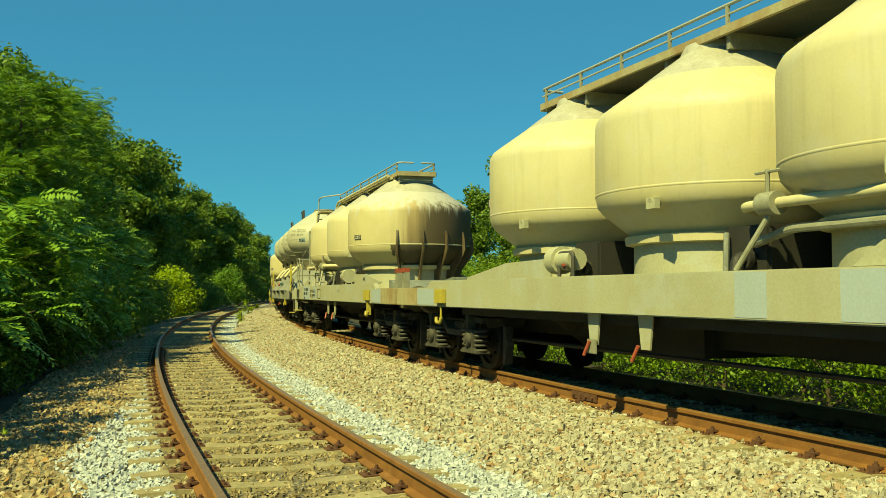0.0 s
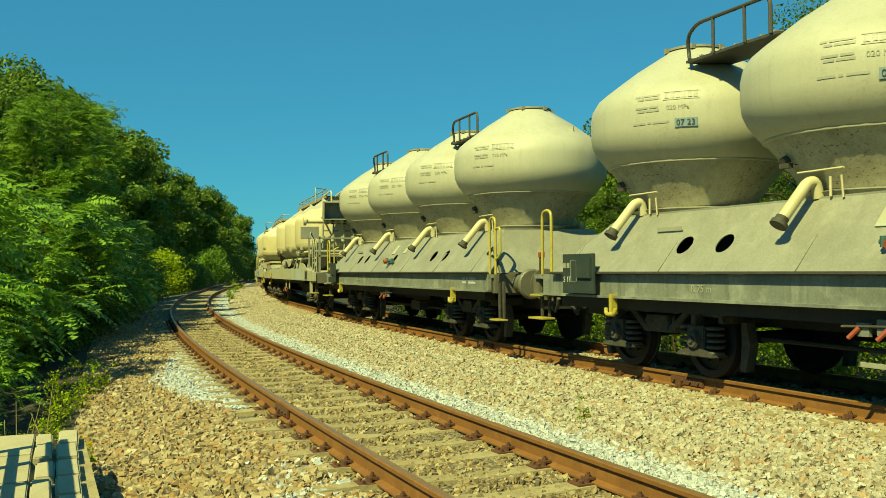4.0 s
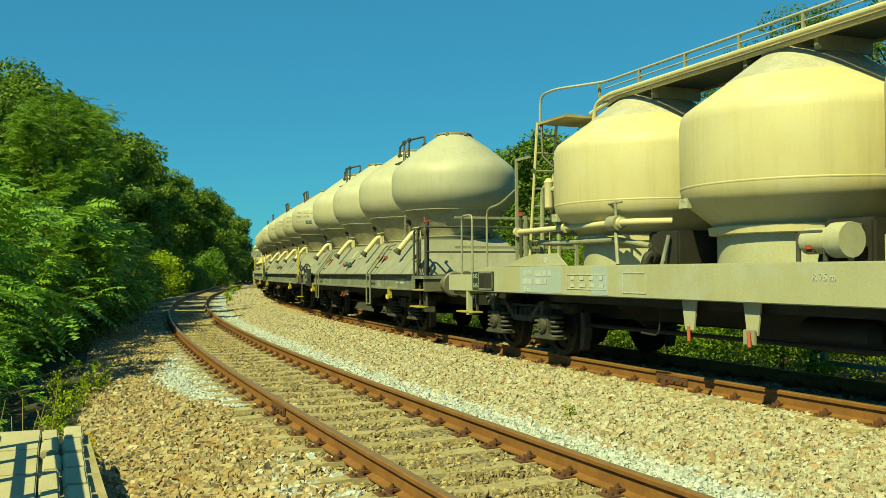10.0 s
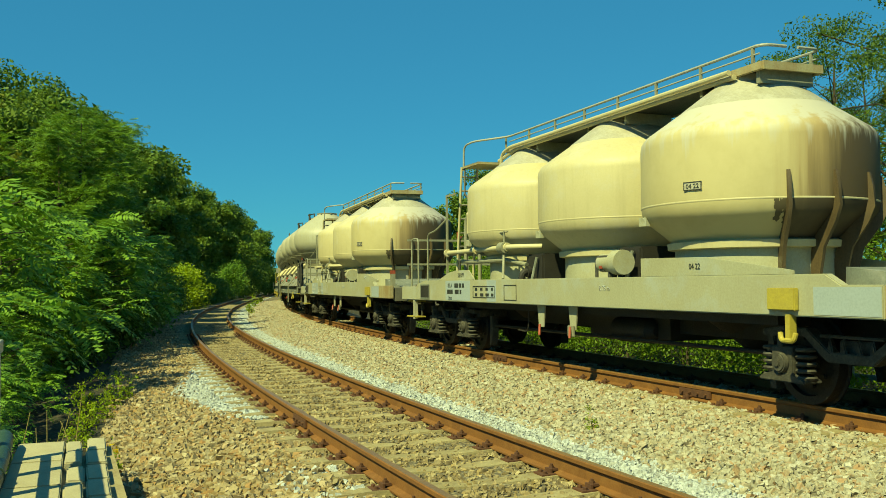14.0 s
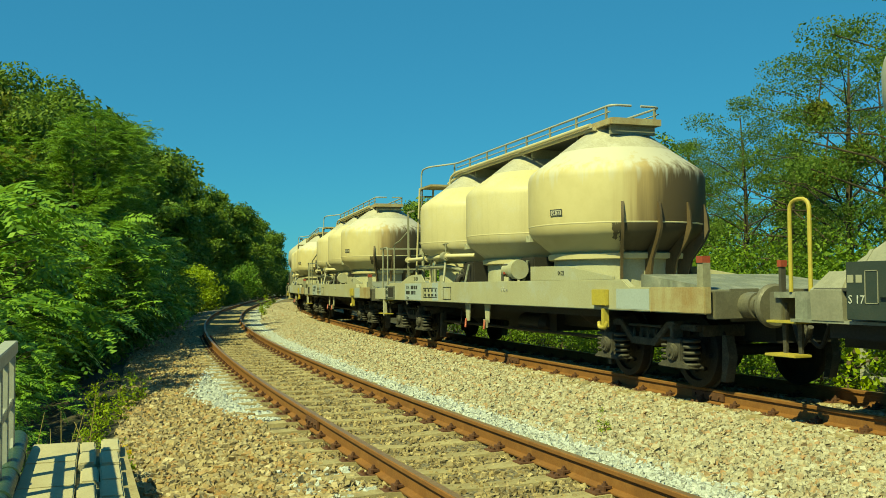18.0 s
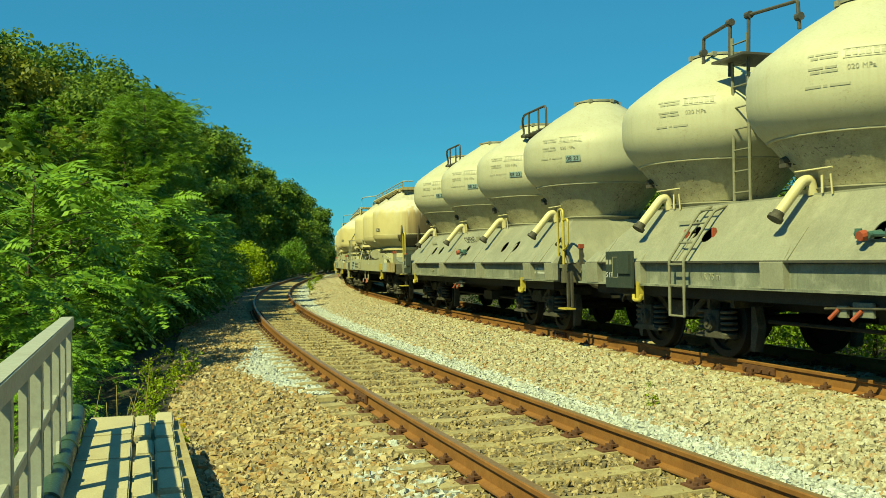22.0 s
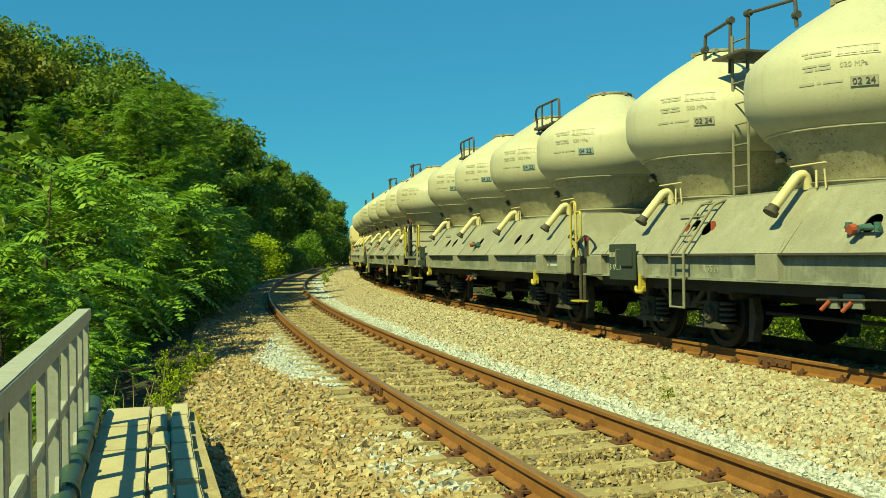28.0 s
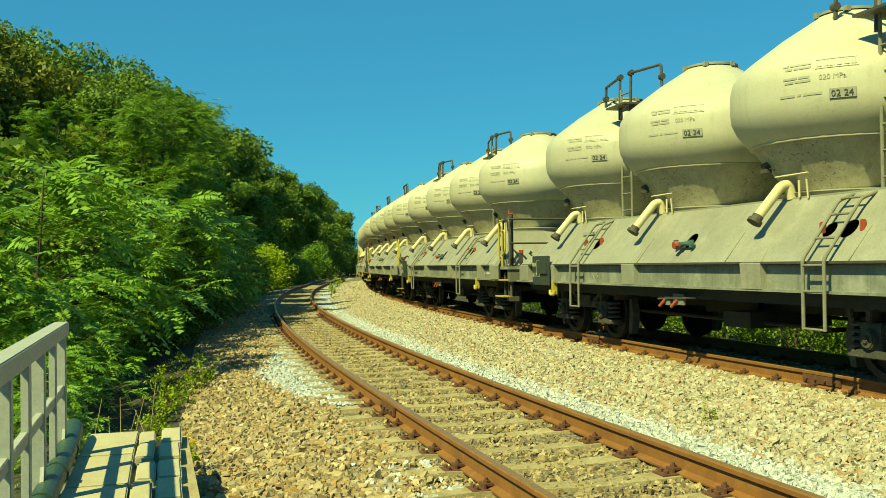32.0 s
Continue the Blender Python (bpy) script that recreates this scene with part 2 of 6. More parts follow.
RAILPAINT = stained("chalky_white_railing", (0.34, 0.354, 0.313), (0.245, 0.245, 0.197), scale=4, amount=0.5, rough=0.6, bump=0.08)
HOSE = stained("dark_green_hose", (0.024, 0.058, 0.037), (0.048, 0.075, 0.054), scale=6, amount=0.5, rough=0.45)
BARK = stained("tree_bark", (0.068, 0.051, 0.031), (0.027, 0.02, 0.014), scale=5, amount=0.7, rough=0.95, bump=0.6)
DRY = stained("dry_straw", (0.306, 0.245, 0.082), (0.17, 0.122, 0.048), scale=6)
BLOOM = leafy("yellow_bloom", (0.476, 0.34, 0.02), (0.51, 0.374, 0.027), (0.408, 0.272, 0.02))
STONE = stones("mixed_ballast_stone", [(0.36, 0.285, 0.15), (0.21, 0.145, 0.066), (0.42, 0.35, 0.21), (0.28, 0.185, 0.072), (0.37, 0.305, 0.185), (0.12, 0.086, 0.046), (0.46, 0.39, 0.25), (0.31, 0.165, 0.055), (0.34, 0.28, 0.16)])
STONE_DARK = stones("oily_track_ballast", [(0.33, 0.245, 0.112), (0.174, 0.124, 0.056), (0.43, 0.35, 0.195), (0.243, 0.183, 0.096), (0.113, 0.087, 0.047), (0.366, 0.287, 0.156)])
STONE_PALE = stones("pale_limestone_ballast", [(0.367, 0.34, 0.245), (0.422, 0.401, 0.306), (0.286, 0.252, 0.17), (0.449, 0.435, 0.354), (0.374, 0.333, 0.231), (0.326, 0.292, 0.204), (0.34, 0.211, 0.109), (0.408, 0.388, 0.292)])
STONE_WHITE = stones("white_limestone", [(0.462, 0.503, 0.503), (0.388, 0.422, 0.415), (0.503, 0.544, 0.551), (0.313, 0.326, 0.306)])
LEAF_NEAR = leafy("robinia_leaf", (0.042, 0.11, 0.015), (0.1, 0.205, 0.026), (0.18, 0.3, 0.042), 0.33)
LEAF_FAR = leafy("woodland_leaf", (0.04, 0.085, 0.012), (0.085, 0.155, 0.022), (0.16, 0.235, 0.036), 0.28)
LEAF_FROND = leafy("feathered_leaf", (0.042, 0.11, 0.015), (0.105, 0.225, 0.028), (0.21, 0.35, 0.05), 0.27)
LEAF_MID = leafy("robinia_crown_leaf", (0.054, 0.109, 0.019), (0.082, 0.15, 0.024), (0.129, 0.197, 0.034), 0.45)
LEAF_DARK = leafy("oak_leaf", (0.05, 0.08, 0.012), (0.11, 0.14, 0.02), (0.2, 0.21, 0.034), 0.3)
LEAF_BRIGHT = leafy("sunlit_shrub_leaf", (0.11, 0.19, 0.016), (0.2, 0.29, 0.022), (0.3, 0.37, 0.03))
LEAF_GREEN = leafy("roadside_leaf", (0.045, 0.1, 0.014), (0.1, 0.185, 0.022), (0.19, 0.29, 0.035), 0.36)


def ground_material(name, cols, scale, dark):
    m, n, l = nodes_of(name)
    b = n["Principled BSDF"]
    vec = n.new("ShaderNodeTexCoord").outputs["Object"]
    v = tex(n, l, "voronoi", scale, vec)
    sep = n.new("ShaderNodeSeparateColor")
    l.new(v.outputs["Color"], sep.inputs[0])
    col = ramp(n, l, sep.outputs[0], [(i / (len(cols) - 1), c) for i, c in enumerate(cols)])
    gap = ramp(n, l, v.outputs["Distance"], [(0.25, grey(0)), (0.75, grey(0.9))])
    col = mix(n, l, gap, col, dark)
    big = tex(n, l, "noise", 0.5, vec, Detail=5.0)
    col = mix(n, l, ramp(n, l, big.outputs["Fac"], [(0.45, grey(0)), (0.7, grey(0.35))]), col, dark)
    l.new(col, b.inputs["Base Color"])
    b.inputs["Roughness"].default_value = 0.95
    bp = n.new("ShaderNodeBump")
    bp.invert = True
    bp.inputs["Strength"].default_value, bp.inputs["Distance"].default_value = 0.9, 0.03
    l.new(v.outputs["Distance"], bp.inputs["Height"])
    l.new(bp.outputs["Normal"], b.inputs["Normal"])
    return m


WHITEBED = ground_material("white_chip_bed", [(0.435, 0.469, 0.462), (0.367, 0.388, 0.374), (0.476, 0.51, 0.51), (0.408, 0.428, 0.415)], 34, (0.177, 0.177, 0.156))
BED = ground_material("ballast_bed", [(0.245, 0.211, 0.136), (0.163, 0.129, 0.075), (0.286, 0.252, 0.177), (0.204, 0.163, 0.095)], 24, (0.061, 0.048, 0.027))
SOIL = ground_material("leaf_litter_soil", [(0.048, 0.037, 0.02), (0.068, 0.051, 0.027), (0.034, 0.034, 0.017), (0.041, 0.054, 0.017)], 9, (0.02, 0.018, 0.01))

# ---- mesh helpers ----
class Shape:
    """A heap of simple solids that becomes one mesh."""

    def __init__(self):
        self.v, self.f = [], []

    def add(self, v, f):
        k = len(self.v)
        self.v += [tuple(p) for p in v]
        self.f += [tuple(i + k for i in q) for q in f]
        return self

    def hexa(self, low, high):
        return self.add(list(low) + list(high), [(3, 2, 1, 0), (4, 5, 6, 7), (0, 1, 5, 4), (1, 2, 6, 5), (2, 3, 7, 6), (3, 0, 4, 7)])

    def box(self, x0, x1, y0, y1, z0, z1):
        lo = [(x0, y0, z0), (x1, y0, z0), (x1, y1, z0), (x0, y1, z0)]
        return self.hexa(lo, [(x, y, z1) for x, y, _ in lo])

    def prism(self, poly, a, b, axis):
        """A polygon drawn out from a to b. axis x: poly is (y, z); y: (x, z); z: (x, y)."""
        put = {"x": lambda p, c: (c, p[0], p[1]), "y": lambda p, c: (p[0], c, p[1]), "z": lambda p, c: (p[0], p[1], c)}[axis]
        n = len(poly)
        v = [put(p, a) for p in poly] + [put(p, b) for p in poly]
        return self.add(v, [tuple(range(n))[::-1], tuple(range(n, 2 * n))] + [(i, (i + 1) % n, n + (i + 1) % n, n + i) for i in range(n)])

    def tube(self, pts, r, n=8, ends=True):
        pts = [Vector(p) for p in pts]
        rings, ref = [], None
        for i, p in enumerate(pts):
            d = (pts[min(i + 1, len(pts) - 1)] - pts[max(i - 1, 0)]).normalized()
            if ref is None:
                ref = d.orthogonal().normalized()
            a = (ref - d * ref.dot(d)).normalized()
            ref, b = a, d.cross(a)
            rr = r[i] if isinstance(r, (list, tuple)) else r
            rings.append([p + a * rr * math.cos(2 * math.pi * k / n) + b * rr * math.sin(2 * math.pi * k / n) for k in range(n)])
        f = [(i * n + k, i * n + (k + 1) % n, (i + 1) * n + (k + 1) % n, (i + 1) * n + k) for i in range(len(pts) - 1) for k in range(n)]
        if ends:
            f += [tuple(range(n))[::-1], tuple(range((len(pts) - 1) * n, len(pts) * n))]
        return self.add([q for ring in rings for q in ring], f)

    def lathe(self, prof, n=32, cx=0.0, cy=0.0):
        v = [(cx + r * math.cos(2 * math.pi * k / n), cy + r * math.sin(2 * math.pi * k / n), z) for r, z in prof for k in range(n)]
        f = [(i * n + k, i * n + (k + 1) % n, (i + 1) * n + (k + 1) % n, (i + 1) * n + k) for i in range(len(prof) - 1) for k in range(n)]
        return self.add(v, f + [tuple(range(n))[::-1], tuple(range((len(prof) - 1) * n, len(prof) * n))])

    def mesh(self, name, bevel=0.0, smooth=True):
        me = bpy.data.meshes.new(name)
        me.from_pydata(self.v, [], self.f)
        bm = bmesh.new()
        bm.from_mesh(me)
        bmesh.ops.remove_doubles(bm, verts=bm.verts, dist=1e-5)
        bmesh.ops.recalc_face_normals(bm, faces=bm.faces)
        if bevel:
            sharp = [e for e in bm.edges if len(e.link_faces) == 2 and e.calc_face_angle(0) > 0.6]
            bmesh.ops.bevel(bm, geom=sharp, offset=bevel, segments=2, affect="EDGES", clamp_overlap=True)
        bm.to_mesh(me)
        bm.free()
        me.polygons.foreach_set("use_smooth", [smooth] * len(me.polygons))
        if smooth:
            me.set_sharp_from_angle(angle=radians(32))
        return me


def rounded(pts, r, seg=5):
    """A polyline with its corners rounded to radius r."""
    pts = [Vector(p) for p in pts]
    out = [pts[0]]
    for a, b, c in zip(pts, pts[1:], pts[2:]):
        u, w = (a - b), (c - b)
        k = min(r, u.length * 0.49, w.length * 0.49)
        p, q = b + u.normalized() * k, b + w.normalized() * k
        out += [p * (1 - t) ** 2 + b * 2 * t * (1 - t) + q * t * t for t in [i / seg for i in range(seg + 1)]]
    return out + [pts[-1]]


def linked(name, me, mat, parent=None, m=None, label=""):
    if mat and not me.materials:
        me.materials.append(mat)
    ob = new(name, me)
    if parent:
        ob.parent = parent
    if m is not None:
        ob.matrix_basis = m
    return tagged(ob, label)


def part(name, shape, mat, parent, label="", bevel=0.0, m=None):
    return linked(name, shape.mesh(name, bevel), mat, parent, m, label)


def thing(name, label, category, m=None, group="", kind=""):
    ob = new(name)
    ob.empty_display_size = 0.3
    if m is not None:
        ob.matrix_basis = m
    return tagged(ob, label, category, group, kind)


def lettering(name, text, size, mat, parent, m, label=""):
    """Words in the built-in font as a thin mesh."""
    cu = bpy.data.curves.new(name, "FONT")
    cu.body, cu.size, cu.extrude, cu.align_x, cu.resolution_u = text, size, 0.002, "CENTER", 2
    tmp = bpy.data.objects.new(name, cu)
    scene.collection.objects.link(tmp)
    me = bpy.data.meshes.new_from_object(tmp.evaluated_get(bpy.context.evaluated_depsgraph_get()))
    bpy.data.objects.remove(tmp)
    me.name = name
    me.materials.clear()
    return linked(name, me, mat, parent, m, label)


def soup(name, v, f4, mat, smooth=False):
    """A big mesh from numpy arrays of vertices and quads or triangles."""
    me = bpy.data.meshes.new(name)
    k = f4.shape[1]
    me.vertices.add(len(v))
    me.vertices.foreach_set("co", np.asarray(v, np.float32).ravel())
    me.loops.add(f4.size)
    me.loops.foreach_set("vertex_index", f4.astype(np.int32).ravel())
    me.polygons.add(len(f4))
    me.polygons.foreach_set("loop_start", np.arange(0, f4.size, k, dtype=np.int32))
    me.update(calc_edges=True)
    me.validate()
    me.polygons.foreach_set("use_smooth", [smooth] * len(f4))
    me.materials.append(mat)
    return me


# ---- ground ----
rng = np.random.default_rng(7)


def height(s, off):
    """The lie of the land across the line."""
    off = np.asarray(off, float)
    xs = [-80, -30, -9, -4.2, -2.9, -1.9, -0.9, 2.4, 2.9, 3.9, 4.6, 7.2, 8.6, 10, 14, 40, 90]
    zs = [1.2, 0.4, -0.5, -0.45, -0.35, -0.16, -0.045, -0.04, 0.02, 0.08, 0.12, 0.12, -0.15, -0.5, -0.5, 0.3, 1.5]
    return np.interp(off, xs, zs)


def build_ground():
    ss = np.concatenate([np.arange(-196, -12, 4.0), np.arange(-12, 40, 0.5), np.arange(40, 338, 3.0)])
    oo = np.concatenate([[-80, -50, -30, -20, -14, -10, -7], np.arange(-5, 11, 0.25), [12, 14, 18, 25, 40, 60, 90]])
    S, O = np.meshgrid(ss, oo, indexing="ij")
    # the far country beyond the bend is closed by wider sheets below the horizon
    p = at_many(S.ravel(), O.ravel(), height(S.ravel(), O.ravel()))
    p[:, 2] += rng.normal(0, 0.008, len(p))
    n, m = S.shape
    i = np.arange(n * m).reshape(n, m)
    q = np.stack([i[:-1, :-1], i[:-1, 1:], i[1:, 1:], i[1:, :-1]], -1).reshape(-1, 4)
    me = soup("ground", p, q, SOIL, True)
    me.materials.append(BED)
    me.materials.append(WHITEBED)
    mid = (O[:-1, :-1] + O[1:, 1:]).ravel() / 2
    me.polygons.foreach_set("material_index", ((mid > -2.1) & (mid < 8.6)).astype(np.int32) + ((mid > 1.95) & (mid < 2.62)).astype(np.int32))
    tagged(linked("ground", me, None), "stony railway formation with dark leaf litter beside it", "ground", kind="structure")
    far = Shape().box(-1500, 1500, -1500, 1500, -1.4, -1.2)
    tagged(linked("ground_plain", far.mesh("ground_plain"), SOIL), "dark wooded soil reaching to the horizon", "ground", kind="structure")


build_ground()


def scatter(name, n, box, size, mat, label, white=None, keep=None, lift=0.45):
    """Loose stones over a stretch of the plan: s0, s1, off0, off1."""
    block = np.array([(x, y, z) for z, k in ((-0.7, 1.1), (0.66, 0.8)) for x, y in ((-0.7 * k, -0.62 * k), (0.7 * k, -0.62 * k), (0.7 * k, 0.62 * k), (-0.7 * k, 0.62 * k))])
    tri = np.array([(4, 5, 6), (4, 6, 7), (0, 1, 5), (0, 5, 4), (1, 2, 6), (1, 6, 5), (2, 3, 7), (2, 7, 6), (3, 0, 4), (3, 4, 7)])
    s0, s1, o0, o1 = box
    # denser towards the start of the stretch
    s = s0 + (s1 - s0) * rng.random(n) ** 1.8
    o = o0 + (o1 - o0) * rng.random(n)
    if keep is not None:
        ok = keep(s, o)
        s, o = s[ok], o[ok]
    n = len(s)
    z = height(s, o)
    c = at_many(s, o, z)
    r = size * np.exp(np.clip(rng.normal(0, 0.28, n), -0.6, 0.5))
    v = (block[None] * rng.uniform(0.65, 1.2, (n, 8, 1)) + rng.normal(0, 0.2, (n, 8, 3))) * r[:, None, None] * np.stack([rng.uniform(0.85, 1.35, n), rng.uniform(0.75, 1.1, n), rng.uniform(0.75, 1.1, n)], 1)[:, None, :]
    a, b = rng.uniform(0, 2 * np.pi, n), rng.uniform(-0.75, 0.75, n)
    ca, sa, cb, sb = np.cos(a)[:, None], np.sin(a)[:, None], np.cos(b)[:, None], np.sin(b)[:, None]
    x, y, zz = v[..., 0], v[..., 1] * cb - v[..., 2] * sb, v[..., 1] * sb + v[..., 2] * cb
    v = np.stack([x * ca - y * sa, x * sa + y * ca, zz], -1) + c[:, None, :]
    v[..., 2] += (r * lift)[:, None]
    f = (tri[None] + (np.arange(n) * 8)[:, None, None]).reshape(-1, 3)
    return tagged(linked(name, soup(name, v.reshape(-1, 3), f, mat), None), label, "ballast", kind="stuff")


# ---- tracks ----
RAIL_POLY = [(-0.075, 0), (0.075, 0), (0.075, 0.014), (0.018, 0.034), (0.011, 0.128), (0.037, 0.142), (0.037, 0.172), (0.029, 0.18), (-0.029, 0.18), (-0.037, 0.172), (-0.037, 0.142), (-0.011, 0.128), (-0.018, 0.034), (-0.075, 0.014)]


def rail_mesh(s0, s1, off, ztop):
    ss = np.arange(s0, s1 + 0.01, 1.0)
    n = len(RAIL_POLY)
    sh = Shape()
    v = [at(s, off + y, ztop - 0.18 + z) for s in ss for y, z in RAIL_POLY]
    f = [(i * n + k, i * n + (k + 1) % n, (i + 1) * n + (k + 1) % n, (i + 1) * n + k) for i in range(len(ss) - 1) for k in range(n)]
    sh.add(v, f + [tuple(range(n))[::-1], tuple(range((len(ss) - 1) * n, len(ss) * n))])
    me = sh.mesh("rail")
    me.materials.append(RAIL)
    me.materials.append(RAILTOP)
    for p in me.polygons:
        if p.normal.z > 0.75 and p.center.z > ztop - 0.02:
            p.material_index = 1
    return me


def fastening_mesh():
    sh = Shape()
    sh.box(-0.085, 0.085, -0.21, -0.02, -0.004, 0.013)                      # ribbed plate beyond the foot
    sh.box(-0.05, 0.05, -0.115, -0.095, 0.012, 0.05)                     # rib
    sh.box(-0.04, 0.04, -0.092, -0.035, 0.03, 0.05)                      # clamp on the foot
    sh.tube([(0, -0.078, 0.016), (0, -0.078, 0.085)], 0.013, 8)
    sh.tube([(0, -0.078, 0.05), (0, -0.078, 0.068)], 0.025, 6)
    for x in (-0.045, 0.045):
        sh.tube([(x, -0.165, 0.012), (x, -0.165, 0.035)], 0.02, 6)
    return sh.mesh("rail_fastening", smooth=False)


def sleeper_mesh():
    sh = Shape()
    prof = [(-1.28, 0.0), (-0.95, 0.015), (-0.5, 0.0), (0, -0.02), (0.5, 0.0), (0.95, 0.015), (1.28, 0.0)]
    for (y0, z0), (y1, z1) in zip(prof, prof[1:]):
        sh.hexa([(-0.14, y0, -0.2), (0.14, y0, -0.2), (0.14, y1, -0.2), (-0.14, y1, -0.2)], [(-0.11, y0, z0), (0.11, y0, z0), (0.11, y1, z1), (-0.11, y1, z1)])
    return sh.mesh("sleeper", smooth=False)


def build_track(name, centre, ztop, s0, s1, pitch, label, nfast, first=0.0, last=150):
    tr = thing(name, label, "railway track", kind="structure")
    for side in (-0.7535, 0.7535):
        linked("rail", rail_mesh(s0, s1, centre + side, ztop), None, tr, label="rusty flat-bottomed steel rail")
    sl, fa = sleeper_mesh(), fastening_mesh()
    sl.materials.append(SLEEPER)
    fa.materials.append(RUSTCLIP)
    s, k = first, 0
    while s < last:
        m = along(s, centre, ztop - 0.184) @ pose(0, random.uniform(-0.015, 0.015), 0, 0, 0, random.uniform(-0.7, 0.7))
        linked("sleeper", sl, None, tr, m)
        if s > -6 and s < nfast:
            for side in (-0.7535, 0.7535):
                for turn in (0, 180):
                    linked("rail_fastening", fa, None, tr, along(s, centre + side, ztop - 0.18) @ pose(0, 0, 0.0, 0, 0, turn))
        s, k = s + pitch, k + 1
    return tr


build_track("near_track", NEAR, ZN, -40, 150, 0.688, "rusty siding rails on half-buried concrete sleepers", 26, first=-4.816 - 0.688 * 50)
build_track("main_track", FAR, ZF, -190, 330, 0.688, "rusty main-line rails carrying the train", 26, first=-6.88 - 0.688 * 60, last=190)


# ---- wagons: x forward, y to the left, z up from the rail ----
LEFT = pose(0, 0, 0, 90, 0, 180)       # turns lettering to face left
RIGHT = pose(0, 0, 0, 90, 0, 0)
GAUGE = 0.7535
HALF = {}


def spring_shape(x, y, z0, z1):
    sh, turns = Shape(), 5
    for i in range(turns):
        z = z0 + (z1 - z0) * (i + 0.5) / turns
        sh.lathe([(0.055, z - 0.014), (0.1, z - 0.02), (0.112, z), (0.1, z + 0.02), (0.055, z + 0.014)], 12, x, y)
    return sh


def wheelset_shape():
    sh = Shape()
    prof = [(0.0, -0.07), (0.14, -0.07), (0.15, -0.03), (0.36, -0.02), (0.37, -0.065), (0.455, -0.065), (0.46, 0.045), (0.49, 0.055), (0.485, 0.075), (0.37, 0.07), (0.36, 0.02), (0.15, 0.03), (0.14, 0.07), (0.0, 0.07)]
    n = 28
    for sgn in (1, -1):
        v = [(r * math.cos(2 * math.pi * k / n), sgn * (GAUGE + 0.01) - sgn * w, r * math.sin(2 * math.pi * k / n)) for r, w in prof for k in range(n)]
        sh.add(v, [(i * n + k, i * n + (k + 1) % n, (i + 1) * n + (k + 1) % n, (i + 1) * n + k) for i in range(len(prof) - 1) for k in range(n)])
        for k in range(8):                                              # lightening marks that show the turning
            a = 2 * math.pi * k / 8
            sh.tube([(0.26 * math.cos(a), sgn * 0.79, 0.26 * math.sin(a)), (0.26 * math.cos(a), sgn * 0.83, 0.26 * math.sin(a))], 0.025, 6)
    return sh.tube([(0, -1.0, 0), (0, 1.0, 0)], 0.075, 12)


MESH = {}


def shared(key, make, mat, bevel=0.0):
    if key not in MESH:
        MESH[key] = make().mesh(key, bevel)
        MESH[key].materials.append(mat)
    return MESH[key]


def bogie_frame(w=1.02):
    sh = Shape()
    for y in (-w, w):
        pts = [(-1.25, 0.72), (-0.62, 0.74), (-0.3, 0.5), (0.3, 0.5), (0.62, 0.74), (1.25, 0.72), (1.25, 0.80), (0.58, 0.83), (0.26, 0.60), (-0.26, 0.60), (-0.58, 0.83), (-1.25, 0.80)]
        sh.prism(pts, y - 0.07, y + 0.07, "y")
        for x in (-0.28, -0.1, 0.1, 0.28):
            sh.prism([(x - 0.05, 0.58), (x + 0.05, 0.58), (x, 0.76)], y + 0.02, y + 0.05, "y")
        sh.box(-0.42, 0.42, y - 0.05, y + 0.05, 0.74, 0.77)
    sh.box(-0.22, 0.22, -1.0, 1.0, 0.52, 0.72)
    for x in (-1.22, 1.22):
        sh.box(x - 0.05, x + 0.05, -1.0, 1.0, 0.66, 0.8)
    return sh


def axle_box():
    sh = Shape()
    sh.box(-0.16, 0.16, -0.13, 0.1, -0.16, 0.17)
    sh.prism([(-0.34, -0.2), (0.34, -0.2), (0.34, -0.16), (0.18, -0.11), (-0.18, -0.11), (-0.34, -0.16)], -0.12, 0.12, "y")
    sh.tube([(0, 0.1, 0), (0, 0.16, 0)], [0.115, 0.1], 14)
    sh.tube([(0, 0.14, 0), (0, 0.18, 0)], 0.05, 10)
    sh.box(-0.045, 0.045, -0.02, 0.13, 0.17, 0.36)
    sh.box(-0.09, 0.09, -0.06, 0.14, 0.34, 0.38)
    return sh


def brake_block():
    return Shape().prism([(-0.05, -0.3), (0.04, -0.3), (0.12, 0.0), (0.06, 0.26), (-0.02, 0.26), (-0.02, 0.0)], -0.06, 0.06, "y")


def add_bogie(wagon, x, base, inset=0.0):
    bg = linked("bogie", shared("bogie_narrow" if inset else "bogie", lambda: bogie_frame(1.02 - inset), BOGIE, 0.012), None, wagon, pose(x, 0, 0), "dusty two-axle bogie with coil springs")
    for dx in (-base / 2, base / 2):
        ws = linked("wheelset", shared("wheelset", wheelset_shape, WHEEL), None, bg, pose(dx, 0, 0.46), "dark rolled steel wheels on an axle")
        for y in (1.06 - inset, inset - 1.06):
            turn = 0 if y > 0 else 180
            linked("axle_box", shared("axle_box", axle_box, BOGIE, 0.012), None, bg, pose(dx, y, 0.46, 0, 0, turn))
            for k in (-0.25, 0.25):
                linked("coil_spring", shared("coil_spring", lambda: spring_shape(0, 0, 0.0, 0.36), BOGIE), None, bg, pose(dx + k, y, 0.28))
            k = math.copysign(0.55, dx)
            linked("brake_block", shared("brake_block", brake_block, BOGIE), None, bg, pose(dx + k, math.copysign(0.76, y), 0.42, 0, 0, 0 if k > 0 else 180))
    return bg


